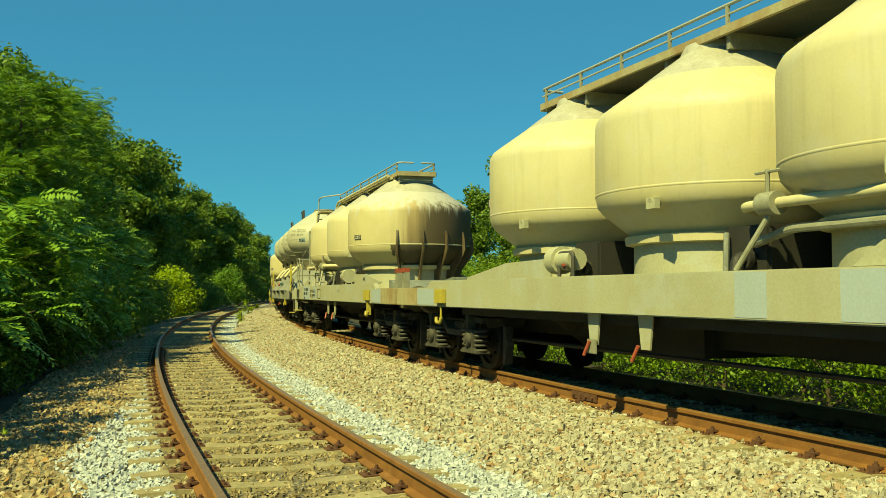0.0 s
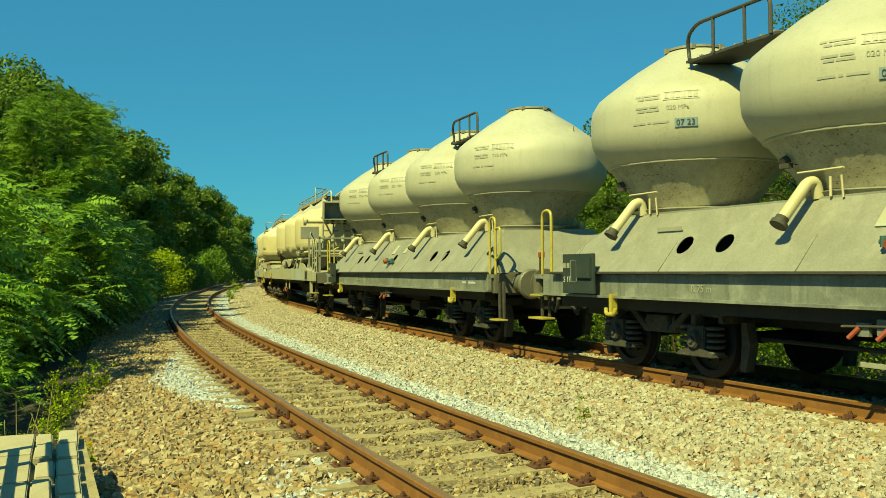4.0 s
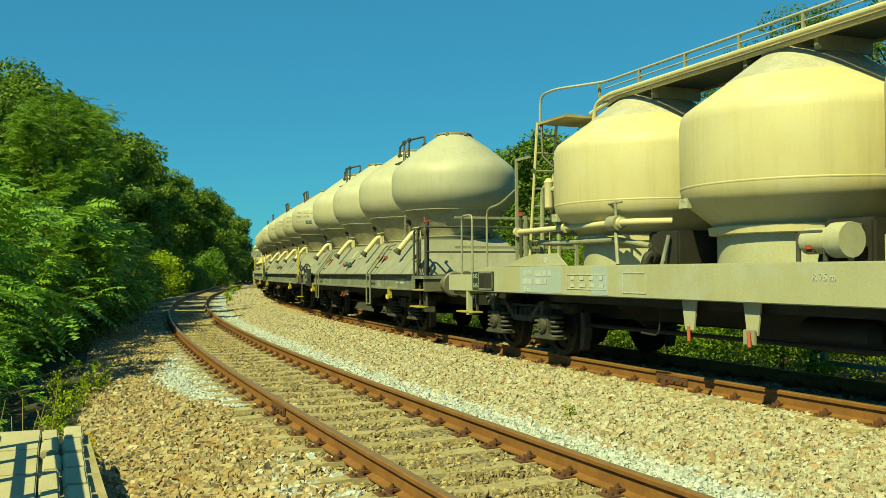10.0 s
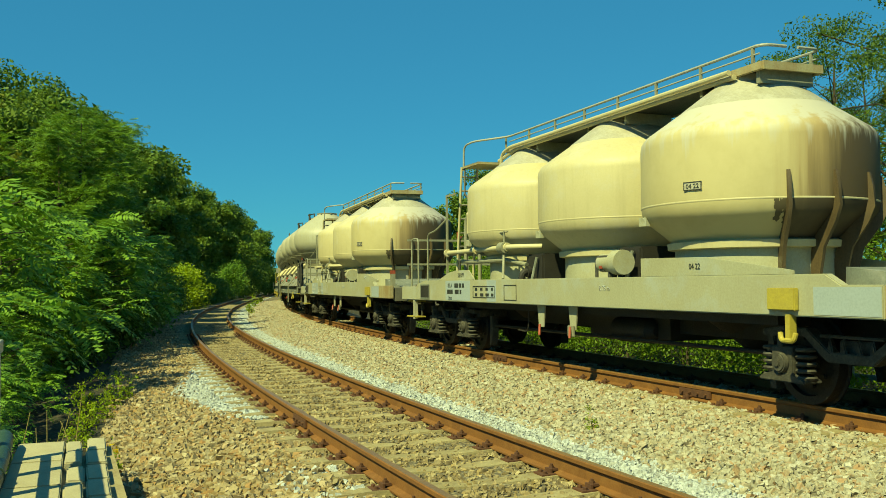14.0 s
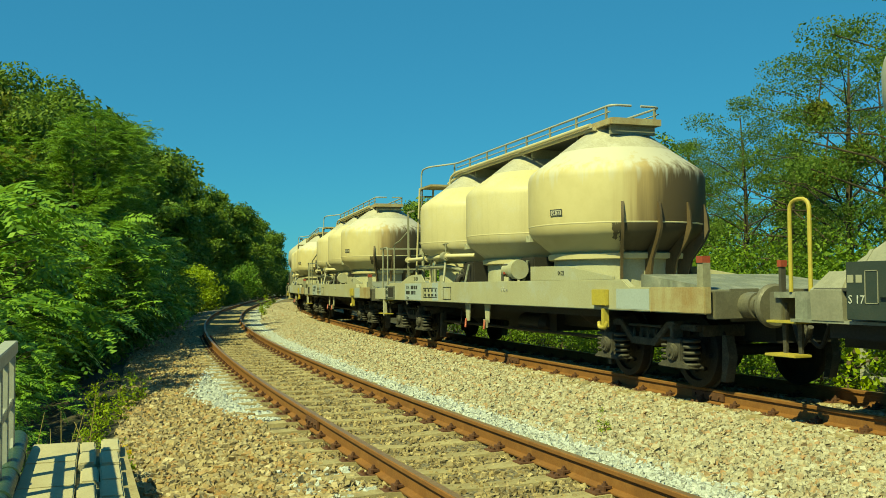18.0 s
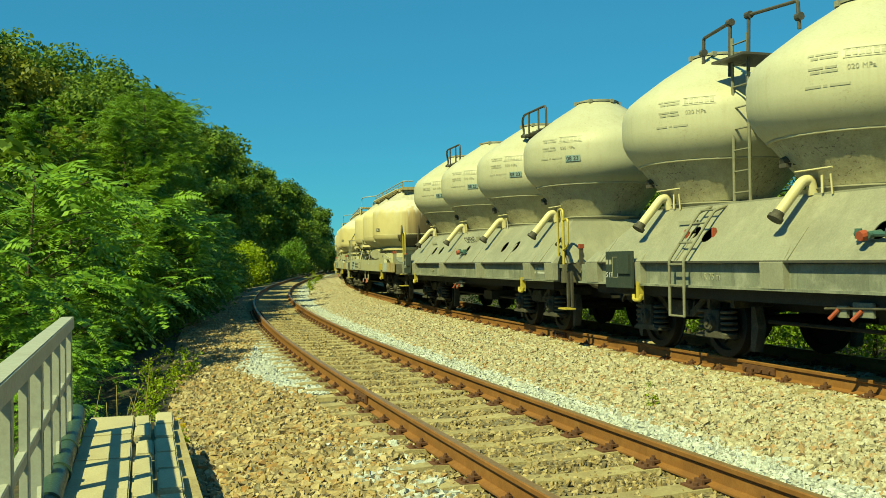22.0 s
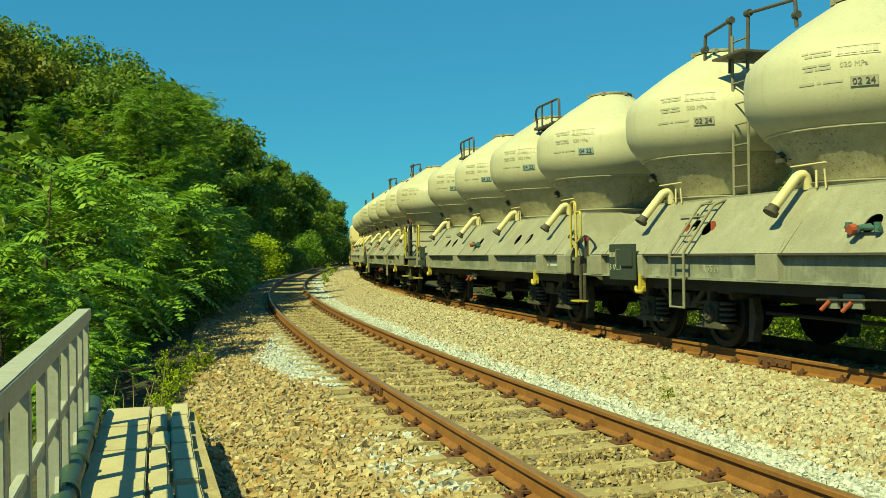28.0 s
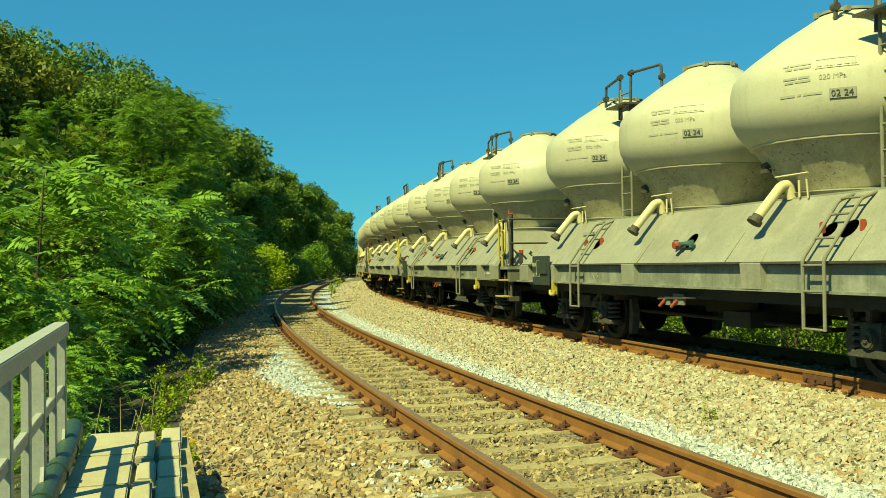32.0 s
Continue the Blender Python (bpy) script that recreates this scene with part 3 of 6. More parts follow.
def buffer_shape(d):
    sh = Shape()
    sh.box(min(0, d * 0.03), max(0, d * 0.03), -0.19, 0.19, -0.19, 0.19)
    sh.tube([(0, 0, 0), (d * 0.34, 0, 0)], 0.125, 16)
    sh.tube([(d * 0.08, 0, 0), (d * 0.28, 0, 0)], 0.15, 16)
    sh.tube([(d * 0.34, 0, 0), (d * 0.55, 0, 0)], 0.095, 16)
    sh.tube([(d * 0.53, 0, 0), (d * 0.56, 0, 0), (d * 0.585, 0, 0)], [0.25, 0.245, 0.22], 20)
    return sh


def add_ends(wagon, half, mat, front=0.0, rear=0.0):
    for d in (1, -1):
        x = d * (half - 0.6) + (front if d > 0 else rear)
        for y in (0.875, -0.875):
            part("buffer", buffer_shape(d), mat, wagon, "dusty round-plated side buffer", m=pose(x, y, 1.06))
        hose = Shape().tube(rounded([(x, 0.35, 0.95), (x + d * 0.2, 0.36, 0.92), (x + d * 0.36, 0.38, 0.55), (x + d * 0.52, 0.4, 0.72)], 0.12), 0.025, 8)
        part("brake_hose", hose, BLACK, wagon, "black rubber brake hose")
        part("hose_coupling", Shape().tube([(x + d * 0.5, 0.39, 0.70), (x + d * 0.58, 0.42, 0.82)], 0.035, 8), BOGIE, wagon, "dull steel coupling head")
        hook = Shape().tube(rounded([(x, 0, 1.02), (x + d * 0.3, 0, 1.02), (x + d * 0.42, 0, 0.98), (x + d * 0.4, 0, 0.82)], 0.06), 0.04, 8)
        hook.tube([(x + d * 0.4, -0.05, 0.84), (x + d * 0.58, -0.02, 0.8)], 0.03, 8)
        part("draw_hook", hook, BOGIE, wagon, "grimy steel draw hook and link")
        part("headstock", Shape().box(x - 0.09, x + 0.09, -1.32, 1.32, 0.90, 1.22), mat, wagon, bevel=0.01)


def tow_eye(wagon, x, y):
    s = 1 if y > 0 else -1
    sh = Shape().box(x - 0.035, x + 0.035, y - 0.02, y + 0.05 * s + 0.02, 0.72, 0.98)
    sh.tube(rounded([(x - 0.11, y + s * 0.06, 0.80), (x - 0.09, y + s * 0.07, 0.72), (x + 0.09, y + s * 0.07, 0.72), (x + 0.11, y + s * 0.06, 0.80)], 0.05), 0.028, 8)
    part("tow_eye", sh, YELLOW, wagon, "yellow painted tow hook", bevel=0.006)


def steps(wagon, x, y, w=0.42, levels=(0.92, 0.58), mat=BOGIE):
    """Yellow treads on hangers below a corner."""
    s = 1 if y > 0 else -1
    for k, z in enumerate(levels):
        part("step_tread", Shape().box(x - w, x + w, y - 0.16 * s, y + (0.03 + 0.03 * k) * s, z, z + 0.03), YELLOW, wagon, "yellow foot step", bevel=0.006)
    for k in (-w * 0.5, w * 0.5):
        part("step_hanger", Shape().prism([(x + k - 0.04, 1.1), (x + k + 0.04, 1.1), (x + k + 0.02, levels[-1]), (x + k - 0.02, levels[-1])], y - 0.14 * s, y - 0.11 * s, "y"), mat, wagon)


def loop_rail(wagon, x0, x1, y, z0, z1, mat, label, r=0.022):
    part("handrail", Shape().tube(rounded([(x0, y, z0), (x0, y, z1), (x1, y, z1), (x1, y, z0)], 0.12), r, 8), mat, wagon, label)


def bars(wagon, x, y, z, rows, mat, h=0.035, gap=0.07, bend=0.0):
    """Unreadable lines of writing as plain bars; each row lists (start, length)."""
    s = 1 if y > 0 else -1
    for i, row in enumerate(rows):
        for a, b in row:
            z1 = z - i * gap
            sh = Shape()
            n = 6 if bend else 1
            for k in range(n):
                x0, x1 = x - s * (a + b * k / n), x - s * (a + b * (k + 1) / n)
                if bend:
                    q = [(bend * math.sin(e / bend), s * bend * math.cos(e / bend)) for e in (x0, x1)]
                else:
                    q = [(x0, y), (x1, y)]
                (ax, ay), (bx, by) = q
                sh.add([(ax, ay - 0.002 * s, z1 - h), (bx, by - 0.002 * s, z1 - h), (bx, by + 0.002 * s, z1 - h), (ax, ay + 0.002 * s, z1 - h), (ax, ay - 0.002 * s, z1), (bx, by - 0.002 * s, z1), (bx, by + 0.002 * s, z1), (ax, ay + 0.002 * s, z1)], [(0, 1, 2, 3), (4, 5, 6, 7), (0, 1, 5, 4), (2, 3, 7, 6)])
            part("marking", sh, mat, wagon, "worn unreadable line of lettering")


def wrap(ob, radius):
    """Bends a flat mark, drawn at y = radius, round an upright cylinder."""
    me, m = ob.data, ob.matrix_basis.copy()
    for v in me.vertices:
        p = m @ v.co
        s, r = (1 if p.y > 0 else -1), abs(p.y)
        v.co = Vector((r * math.sin(p.x / radius), s * r * math.cos(p.x / radius), p.z))
    ob.matrix_basis = Matrix.Identity(4)
    return ob


def cling(ob, prof):
    """Lays a mark, 4 mm thick, on a turned tank of the given profile."""
    rs, zs = [r for r, z in prof], [z for r, z in prof]
    for v in ob.data.vertices:
        r, a = math.hypot(v.co.x, v.co.y), math.atan2(v.co.x, v.co.y)
        out = float(np.interp(v.co.z, zs, rs)) + (0.005 if r > 1.4 else 0.001)
        v.co = Vector((out * math.sin(a), out * math.cos(a), v.co.z))


def frame_shape(x0, x1, y, z0, z1, t=0.012):
    sh = Shape()
    for a in ((x0, x1, z0, z0 + t), (x0, x1, z1 - t, z1), (x0, x0 + t, z0, z1), (x1 - t, x1, z0, z1)):
        sh.box(a[0], a[1], y - 0.003, y + 0.003, a[2], a[3])
    return sh


def plate_with_holes(outer, holes, put, thick):
    """A plate bounded by a polygon, cut by round holes, laid out by put(u, v, depth)."""
    bm = bmesh.new()
    edges = []
    for loop in [outer] + [[(cx + r * math.cos(2 * math.pi * k / 20), cy + r * math.sin(2 * math.pi * k / 20)) for k in range(20)] for cx, cy, r in holes]:
        vs = [bm.verts.new((u, v, 0)) for u, v in loop]
        edges += [bm.edges.new((vs[i], vs[(i + 1) % len(vs)])) for i in range(len(vs))]
    bmesh.ops.triangle_fill(bm, edges=edges, use_beauty=True, use_dissolve=False)
    geo = bmesh.ops.extrude_face_region(bm, geom=bm.faces[:])
    for e in geo["geom"]:
        if isinstance(e, bmesh.types.BMVert):
            e.co.z = -thick
    sh = Shape()
    bm.verts.index_update()
    sh.add([put(v.co.x, v.co.y, v.co.z) for v in bm.verts], [tuple(v.index for v in f.verts) for f in bm.faces])
    bm.free()
    return sh


BULB_X = (4.21, 1.17, -1.92, -4.96)
BULB_PROF = [(1.14, 2.64), (1.19, 2.66), (1.33, 2.84), (1.385, 2.96), (1.40, 3.08), (1.40, 3.30), (1.375, 3.42), (1.30, 3.54), (1.18, 3.64), (0.80, 3.92), (0.42, 4.16), (0.37, 4.2)]
CONE_PROF = [(0.60, 1.72), (0.66, 2.02), (1.12, 2.60), (1.15, 2.645)]
SL = (1.46, 1.24, 0.86, 2.0)           # the sloping side: foot y, z and top y, z


def slope_y(z):
    return SL[0] + (SL[2] - SL[0]) * (z - SL[1]) / (SL[3] - SL[1])


def bulb_wagon(kind, panelled, label):
    half = 6.93
    w = thing("bulb_wagon", label, "freight wagon", group="wagons of the train")
    HALF[w.name] = half
    part("underframe", Shape().box(-6.3, 6.3, -0.42, 0.42, 0.62, 0.98).box(-0.7, 0.6, -0.5, 0.5, 0.55, 0.8), BLACK, w, "black grimy steel underframe")
    for y in (-1.2, 1.2):
        part("longitudinal", Shape().box(-5.9, 5.6, y - 0.1, y + 0.1, 0.78, 0.98), BLACK, w)
    tail = -6.95 if kind == "ladders" else -6.35
    part("deck", Shape().box(tail, 6.3 if kind != "ladders" else 5.95, -1.36, 1.36, 1.16, 1.22), SILL, w)
    if kind == "ladders":
        part("underframe", Shape().box(-7.0, -6.2, -0.42, 0.42, 0.62, 0.98), BLACK, w)
    # sloping skirt round the feet of the tanks
    z0, z1 = SL[1], SL[3]
    slant = math.hypot(SL[0] - SL[2], z1 - z0)
    holes = [(2.9, 0.42, 0.13), (2.2, 0.42, 0.13), (-2.95, 0.42, 0.13), (-3.65, 0.42, 0.13), (-0.25, 0.40, 0.12)]
    if kind == "ladders":
        holes = [(2.75, 0.45, 0.12), (-3.3, 0.45, 0.12), (-3.0, 0.45, 0.1), (-0.25, 0.40, 0.12), (3.1, 0.5, 0.1)]
    for s in (1, -1):
        def put(u, v, d, s=s):
            k = v / slant
            return (u, s * (SL[0] + (SL[2] - SL[0]) * k + d * 0.8), z0 + (z1 - z0) * k + d * 0.5)
        part("skirt_panel", plate_with_holes([(-6.25, 0), (5.6, 0), (4.75, slant), (-5.75, slant)], holes, put, 0.012), SKIRT, w, "dusty sloping steel side panel with round openings")
        # lip in dark colour to paint the shadowed recess above the sill
        part("panel_lip", Shape().box(-6.27, 5.62, s * 1.435 - 0.055, s * 1.435 + 0.055, 1.228, 1.262), DARKSTEEL, w, "side panel lip, coloured dark for the shaded recess", bevel=0.008)
        part("side_sill", Shape().box(-6.3, 5.95, s * 1.375 - 0.03, s * 1.375 + 0.03, 0.93, 1.225).box(-6.3, 5.95, s * 1.41 - 0.06, s * 1.41 + 0.06, 0.925, 0.955), SILL, w, "streaked grey side sill")
        if panelled:
            for x in (5.45, 4.15, 1.1, -2.0, -5.05, -6.15):
                rib = Shape().hexa([(x - 0.2, s * 1.40, 0.95), (x + 0.2, s * 1.40, 0.95), (x + 0.2, s * 1.478, 0.95), (x - 0.2, s * 1.478, 0.95)][::s], [(x - 0.2, s * 1.40, 1.24), (x + 0.2, s * 1.40, 1.24), (x + 0.2, s * 1.497, 1.24), (x - 0.2, s * 1.497, 1.24)][::s])
                rib.hexa([(x - 0.2, s * 1.40, 1.24), (x + 0.2, s * 1.40, 1.24), (x + 0.2, s * 1.497, 1.24), (x - 0.2, s * 1.497, 1.24)][::s], [(x - 0.12, s * (slope_y(1.42) - 0.02), 1.42), (x + 0.12, s * (slope_y(1.42) - 0.02), 1.42), (x + 0.12, s * (slope_y(1.42) + 0.004), 1.42), (x - 0.12, s * (slope_y(1.42) + 0.004), 1.42)][::s])
                part("sill_rib", rib, SKIRT, w, "pale gusset over the sill")
        for x in (5.2, 3.1, 0.9, -1.4, -3.6, -5.6):
            part("panel_seam", Shape().hexa([(x - 0.02, s * 1.462, 1.262), (x + 0.02, s * 1.462, 1.262), (x + 0.02, s * 1.45, 1.262), (x - 0.02, s * 1.45, 1.262)], [(x - 0.02, s * (slope_y(1.62) + 0.008), 1.62), (x + 0.02, s * (slope_y(1.62) + 0.008), 1.62), (x + 0.02, s * (slope_y(1.62) - 0.01), 1.62), (x - 0.02, s * (slope_y(1.62) - 0.01), 1.62)]), SKIRT, w)
        # discharge pipes with caps
        for bx in BULB_X:
            x = bx + 0.02
            pipe = Shape().tube(rounded([(x, s * 0.84, 2.0), (x, s * 0.88, 2.17), (x + 0.01, s * 0.975, 2.15), (x + 0.04, s * 1.31, 1.75)], 0.07, 8), 0.06, 14)
            pp = part("discharge_pipe", pipe, CREAM, w, "pale steel discharge pipe")
            part("pipe_cap", Shape().tube([(x + 0.037, s * 1.275, 1.80), (x + 0.041, s * 1.31, 1.75)], 0.068, 14).tube([(x + 0.04, s * 1.31, 1.75), (x + 0.042, s * 1.335, 1.715)], 0.09, 16), BOGIE, pp, "dark screwed pipe cap")
            part("valve_rod", Shape().tube([(x + 0.2, s * 0.92, 2.27), (x - 0.42, s * 0.93, 2.27)], 0.012, 6).tube([(x - 0.22, s * 0.9, 2.0), (x - 0.22, s * 0.9, 2.2)], 0.015, 6).tube([(x - 0.38, s * 0.9, 1.98), (x - 0.38, s * 0.92, 2.2)], 0.012, 6), CREAM, pp)
        # data plates beside the control hole
        for x in () if panelled else (0.12, -0.72):
            part("data_plate", Shape().hexa([(x - 0.1, s * (slope_y(1.66) + 0.003), 1.66), (x + 0.1, s * (slope_y(1.66) + 0.003), 1.66), (x + 0.1, s * (slope_y(1.66) + 0.016), 1.668), (x - 0.1, s * (slope_y(1.66) + 0.016), 1.668)], [(x - 0.1, s * (slope_y(1.86) + 0.003), 1.86), (x + 0.1, s * (slope_y(1.86) + 0.003), 1.86), (x + 0.1, s * (slope_y(1.86) + 0.016), 1.868), (x - 0.1, s * (slope_y(1.86) + 0.016), 1.868)]), BEAM, w, "pale riveted data plate")
        # control valve in the middle
        part("control_valve", Shape().tube([(-0.25, s * (slope_y(1.52)), 1.52), (-0.25, s * (slope_y(1.52) + 0.16), 1.5)], 0.035, 10).tube([(-0.5, s * (slope_y(1.52) + 0.1), 1.5), (-0.02, s * (slope_y(1.52) + 0.1), 1.52)], 0.026, 8).tube([(-0.46, s * (slope_y(1.52) + 0.1), 1.46), (-0.46, s * (slope_y(1.52) + 0.1), 1.56)], 0.035, 8).tube([(-0.06, s * (slope_y(1.52) + 0.1), 1.47), (-0.06, s * (slope_y(1.52) + 0.1), 1.57)], 0.035, 8), TEAL, w, "worn teal control valve")
        part("valve_knob", Shape().tube([(-0.2, s * (slope_y(1.5) + 0.13), 1.5), (-0.2, s * (slope_y(1.5) + 0.2), 1.49)], [0.055, 0.05], 10), RED, w, "red valve cap")
        part("brake_changeover", Shape().box(-0.26, 0.02, s * 1.32, s * 1.36, 0.69, 0.84), SILL, w, "pale brake changeover plate", bevel=0.006)
        part("changeover_plate", Shape().box(0.1, 0.24, s * 1.32, s * 1.36, 0.68, 0.80), SILL, w)
        part("changeover_rod", Shape().tube([(-0.6, s * 1.37, 0.80), (0.4, s * 1.37, 0.76)], 0.014, 6), BOGIE, w)
        for x in (-0.12, 0.2):
            part("changeover_handle", Shape().tube([(x, s * 1.37, 0.76), (x + 0.08, s * 1.42, 0.66)], 0.022, 8), RED, w, "red changeover handle")
        tow_eye(w, -4.72, s * 1.42)
        tow_eye(w, 4.05, s * 1.42)
        if kind == "ladders":
            steps(w, -6.5, s * 1.38, w=0.3)
        else:
            steps(w, -6.52, s * 1.38, w=0.17, levels=(0.46,))
            steps(w, 6.15, s * 1.38, w=0.22, levels=(0.9, 0.56))
        loops = DARKSTEEL if kind == "ladders" and not panelled else YELLOW
        loop_rail(w, -6.28, -6.52, s * 1.36, 1.22, 2.15, loops, "tall grab handle")
        part("handrail", Shape().tube(rounded([(-6.52, s * 1.36, 1.96), (-6.72, s * 1.36, 1.98), (-6.72, s * 1.36, 1.52), (-6.52, s * 1.36, 1.46)], 0.08), 0.02, 8), loops, w, "short grab handle")
        if kind == "platforms":
            loop_rail(w, 6.05, 5.78, s * 1.36, 1.22, 2.15, YELLOW, "tall grab handle")
        part("end_brace", Shape().tube([(-6.62, s * 1.3, 1.22), (-6.25, s * 1.28, 1.66), (-6.0, s * 1.28, 1.56)], 0.03, 8), DARKSTEEL, w)
        bx, bz = (4.08, -0.09) if kind == "ladders" else (4.35, 0.0)
        board = part("label_board", Shape().box(bx, bx + 0.8, s * 1.51, s * 1.54, 0.97 + bz, 1.50 + bz), GREENBOX, w, "dark green board with chalked writing", bevel=0.006)
        part("document_box", Shape().box(bx + 0.05, bx + 0.4, s * 1.54 - 0.02, s * 1.54 + 0.03, 1.17 + bz, 1.45 + bz), GREENBOX, board, "dark document box with a grating", bevel=0.01)
        part("chalk_frame", frame_shape(bx + 0.43, bx + 0.58, s * 1.543, 1.12 + bz, 1.42 + bz, 0.008), SKIRT, board)
        lettering("marking", "S 17", 0.11, WHITE, board, pose(bx + (0.68 if s > 0 else 0.62), s * 1.543, 1.12 + bz) @ (LEFT if s > 0 else RIGHT))
        bars(board, bx + 0.78 if s > 0 else bx + 0.6, s * 1.543, 1.38 + bz, [[(0, 0.07), (0.1, 0.07)]], FADED, h=0.07)
        bars(w, -5.1 if s > 0 else -5.8, s * 1.409, 1.16, [[(0, 0.12), (0.18, 0.1), (0.34, 0.3)], [(0, 0.2), (0.3, 0.34)]], WHITE)
        lettering("marking", "R 75 m", 0.12, FADED, w, pose(2.35, s * 1.409, 1.03) @ (LEFT if s > 0 else RIGHT))
        bars(w, 3.6 if s > 0 else 2.9, s * (slope_y(1.72) + 0.006), 1.80, [[(0, 0.5)], [(0, 0.42)], [(0, 0.3)]], FADED, h=0.05, gap=0.1)
    # sloping ends
    for x0, x1 in ((5.6, 4.75), (-6.25, -5.75)):
        part("skirt_end", Shape().add([(x0, -SL[0], z0), (x0, SL[0], z0), (x1, SL[2], z1), (x1, -SL[2], z1), (x0 - 0.02 * (1 if x0 > 0 else -1), -SL[0], z0 - 0.02), (x0 - 0.02 * (1 if x0 > 0 else -1), SL[0], z0 - 0.02), (x1, SL[2], z1 - 0.03), (x1, -SL[2], z1 - 0.03)], [(0, 1, 2, 3), (7, 6, 5, 4), (0, 4, 5, 1), (1, 5, 6, 2), (2, 6, 7, 3), (3, 7, 4, 0)]), SKIRT, w, "sloping steel end panel")
    part("skirt_top", Shape().box(-5.76, 4.76, -SL[2] - 0.01, SL[2] + 0.01, 1.97, 2.01), SKIRT, w)
    # added filler box: its colour paints the shade seen through the openings
    part("inner_floor", Shape().box(-5.6, 4.6, -0.75, 0.75, 1.24, 1.9), HOLE_SHADE, w, "near-black box for the shade behind the side panels")
    tall = 0.13 if kind == "ladders" and not panelled else 0.0
    shell = [(r, z + tall * (z - 2.64) / 1.56) for r, z in BULB_PROF]
    for bx in BULB_X:
        tank = part("pressure_tank", Shape().lathe(shell, 64), BULB, w, "pale grey pear-shaped pressure tank", m=pose(bx, 0, 0))
        part("lower_cone", Shape().lathe(CONE_PROF, 40), BULB_LOW, tank, "weathered conical tank bottom")
        part("weld_seam", Shape().lathe([(1.15, 2.63), (1.175, 2.632), (1.18, 2.65), (1.16, 2.665)], 40), BULB, tank)
        part("saddle_ring", Shape().lathe([(0.74, 1.98), (0.80, 2.0), (0.86, 2.06), (0.70, 2.09)], 32), SKIRT, tank)
        hatch = Shape().lathe([(0.36, 4.17), (0.365, 4.205), (0.395, 4.205), (0.395, 4.235), (0.34, 4.25), (0.0, 4.26)], 28)
        for k in range(6):
            a = 2 * math.pi * k / 6 + 0.3
            hatch.box(0.4 * math.cos(a) - 0.03, 0.4 * math.cos(a) + 0.03, 0.4 * math.sin(a) - 0.03, 0.4 * math.sin(a) + 0.03, 4.18, 4.245)
        part("filling_hatch", hatch, SKIRT, tank, "round filling hatch with clamps", m=pose(0, 0, tall))
        for a in (20, 200):
            part("lifting_lug", Shape().box(1.0, 1.08, -0.012, 0.012, 3.68, 3.80), BULB, tank, m=Matrix.Rotation(radians(a), 4, "Z"))
        part("cone_stub", Shape().tube([(0.35, 0.86, 2.46), (0.35, 1.0, 2.4)], 0.045, 8).box(0.27, 0.40, 0.93, 1.0, 2.33, 2.38).box(0.22, 0.28, 0.84, 0.9, 2.36, 2.52), BOGIE, tank)
        if kind == "ladders" and not panelled:
            continue
        bars(tank, -0.50, 1.4, 3.44, [[(0, 0.07), (0.09, 0.24)], [(0.04, 0.08), (0.14, 0.19)]], FADED, h=0.024, gap=0.042, bend=1.4)
        bars(tank, -0.90, 1.4, 3.445, [[(0, 0.055), (0.07, 0.05), (0.135, 0.055), (0.205, 0.05), (0.28, 0.055), (0.35, 0.05)]], FADED, h=0.07, bend=1.4)
        bars(tank, -0.88, 1.4, 3.46, [[(0, 0.44)], [(0, 0.44)]], FADED, h=0.008, gap=0.1, bend=1.4)
        bars(tank, -0.52, 1.4, 3.29, [[(0, 0.16), (0.18, 0.12)], [(0.02, 0.1), (0.14, 0.17)]], FADED, h=0.024, gap=0.042, bend=1.4)
        wrap(lettering("marking", "020 MPa", 0.08, FADED, tank, pose(-1.06, 1.4, 3.23) @ LEFT), 1.4)
        bars(tank, -0.48, 1.4, 3.10, [[(0, 0.17), (0.2, 0.04), (0.27, 0.2)]], FADED, h=0.026, bend=1.4)
        for mark in tank.children:
            if mark.name.startswith("marking"):
                cling(mark, shell)
    # working platforms on top
    for a, b in ((0, 1), (2, 3)):
        x = (BULB_X[a] + BULB_X[b]) / 2
        if kind == "platforms":
            pl = part("top_platform", Shape().box(x - 0.8, x + 0.8, 0.12, 0.7, 3.86, 3.89), DARKSTEEL, w, "dark steel grating platform")
            for k in range(8):
                part("grating_bar", Shape().box(x - 0.76 + k * 0.21, x - 0.72 + k * 0.21, 0.12, 0.7, 3.892, 3.91), PALESTEEL, pl)
            part("platform_rail", Shape().tube(rounded([(x - 0.72, 0.72, 3.88), (x - 0.72, 0.72, 4.3), (x + 0.55, 0.72, 4.3), (x + 0.82, 0.66, 4.2), (x + 0.86, 0.6, 3.95), (x + 0.7, 0.72, 3.88)], 0.12), 0.024, 8), DARKSTEEL, pl, "dark curved guard rail")
            for k in (-0.3, 0.25):
                part("rail_post", Shape().tube([(x + k, 0.72, 3.87), (x + k, 0.72, 4.3)], 0.02, 8), DARKSTEEL, pl)
        else:
            x += 0.15
            ld = part("ladder", Shape().tube([(x - 0.17, 0.60, 1.95), (x - 0.17, 0.60, 4.2)], 0.022, 8).tube([(x + 0.17, 0.60, 1.95), (x + 0.17, 0.60, 4.2)], 0.022, 8), LADDERSTEEL, w, "weathered steel ladder between two tanks")
            for k in range(8):
                part("rung", Shape().tube([(x - 0.17, 0.60, 2.15 + k * 0.28), (x + 0.17, 0.60, 2.15 + k * 0.28)], 0.013, 6), LADDERSTEEL, ld)
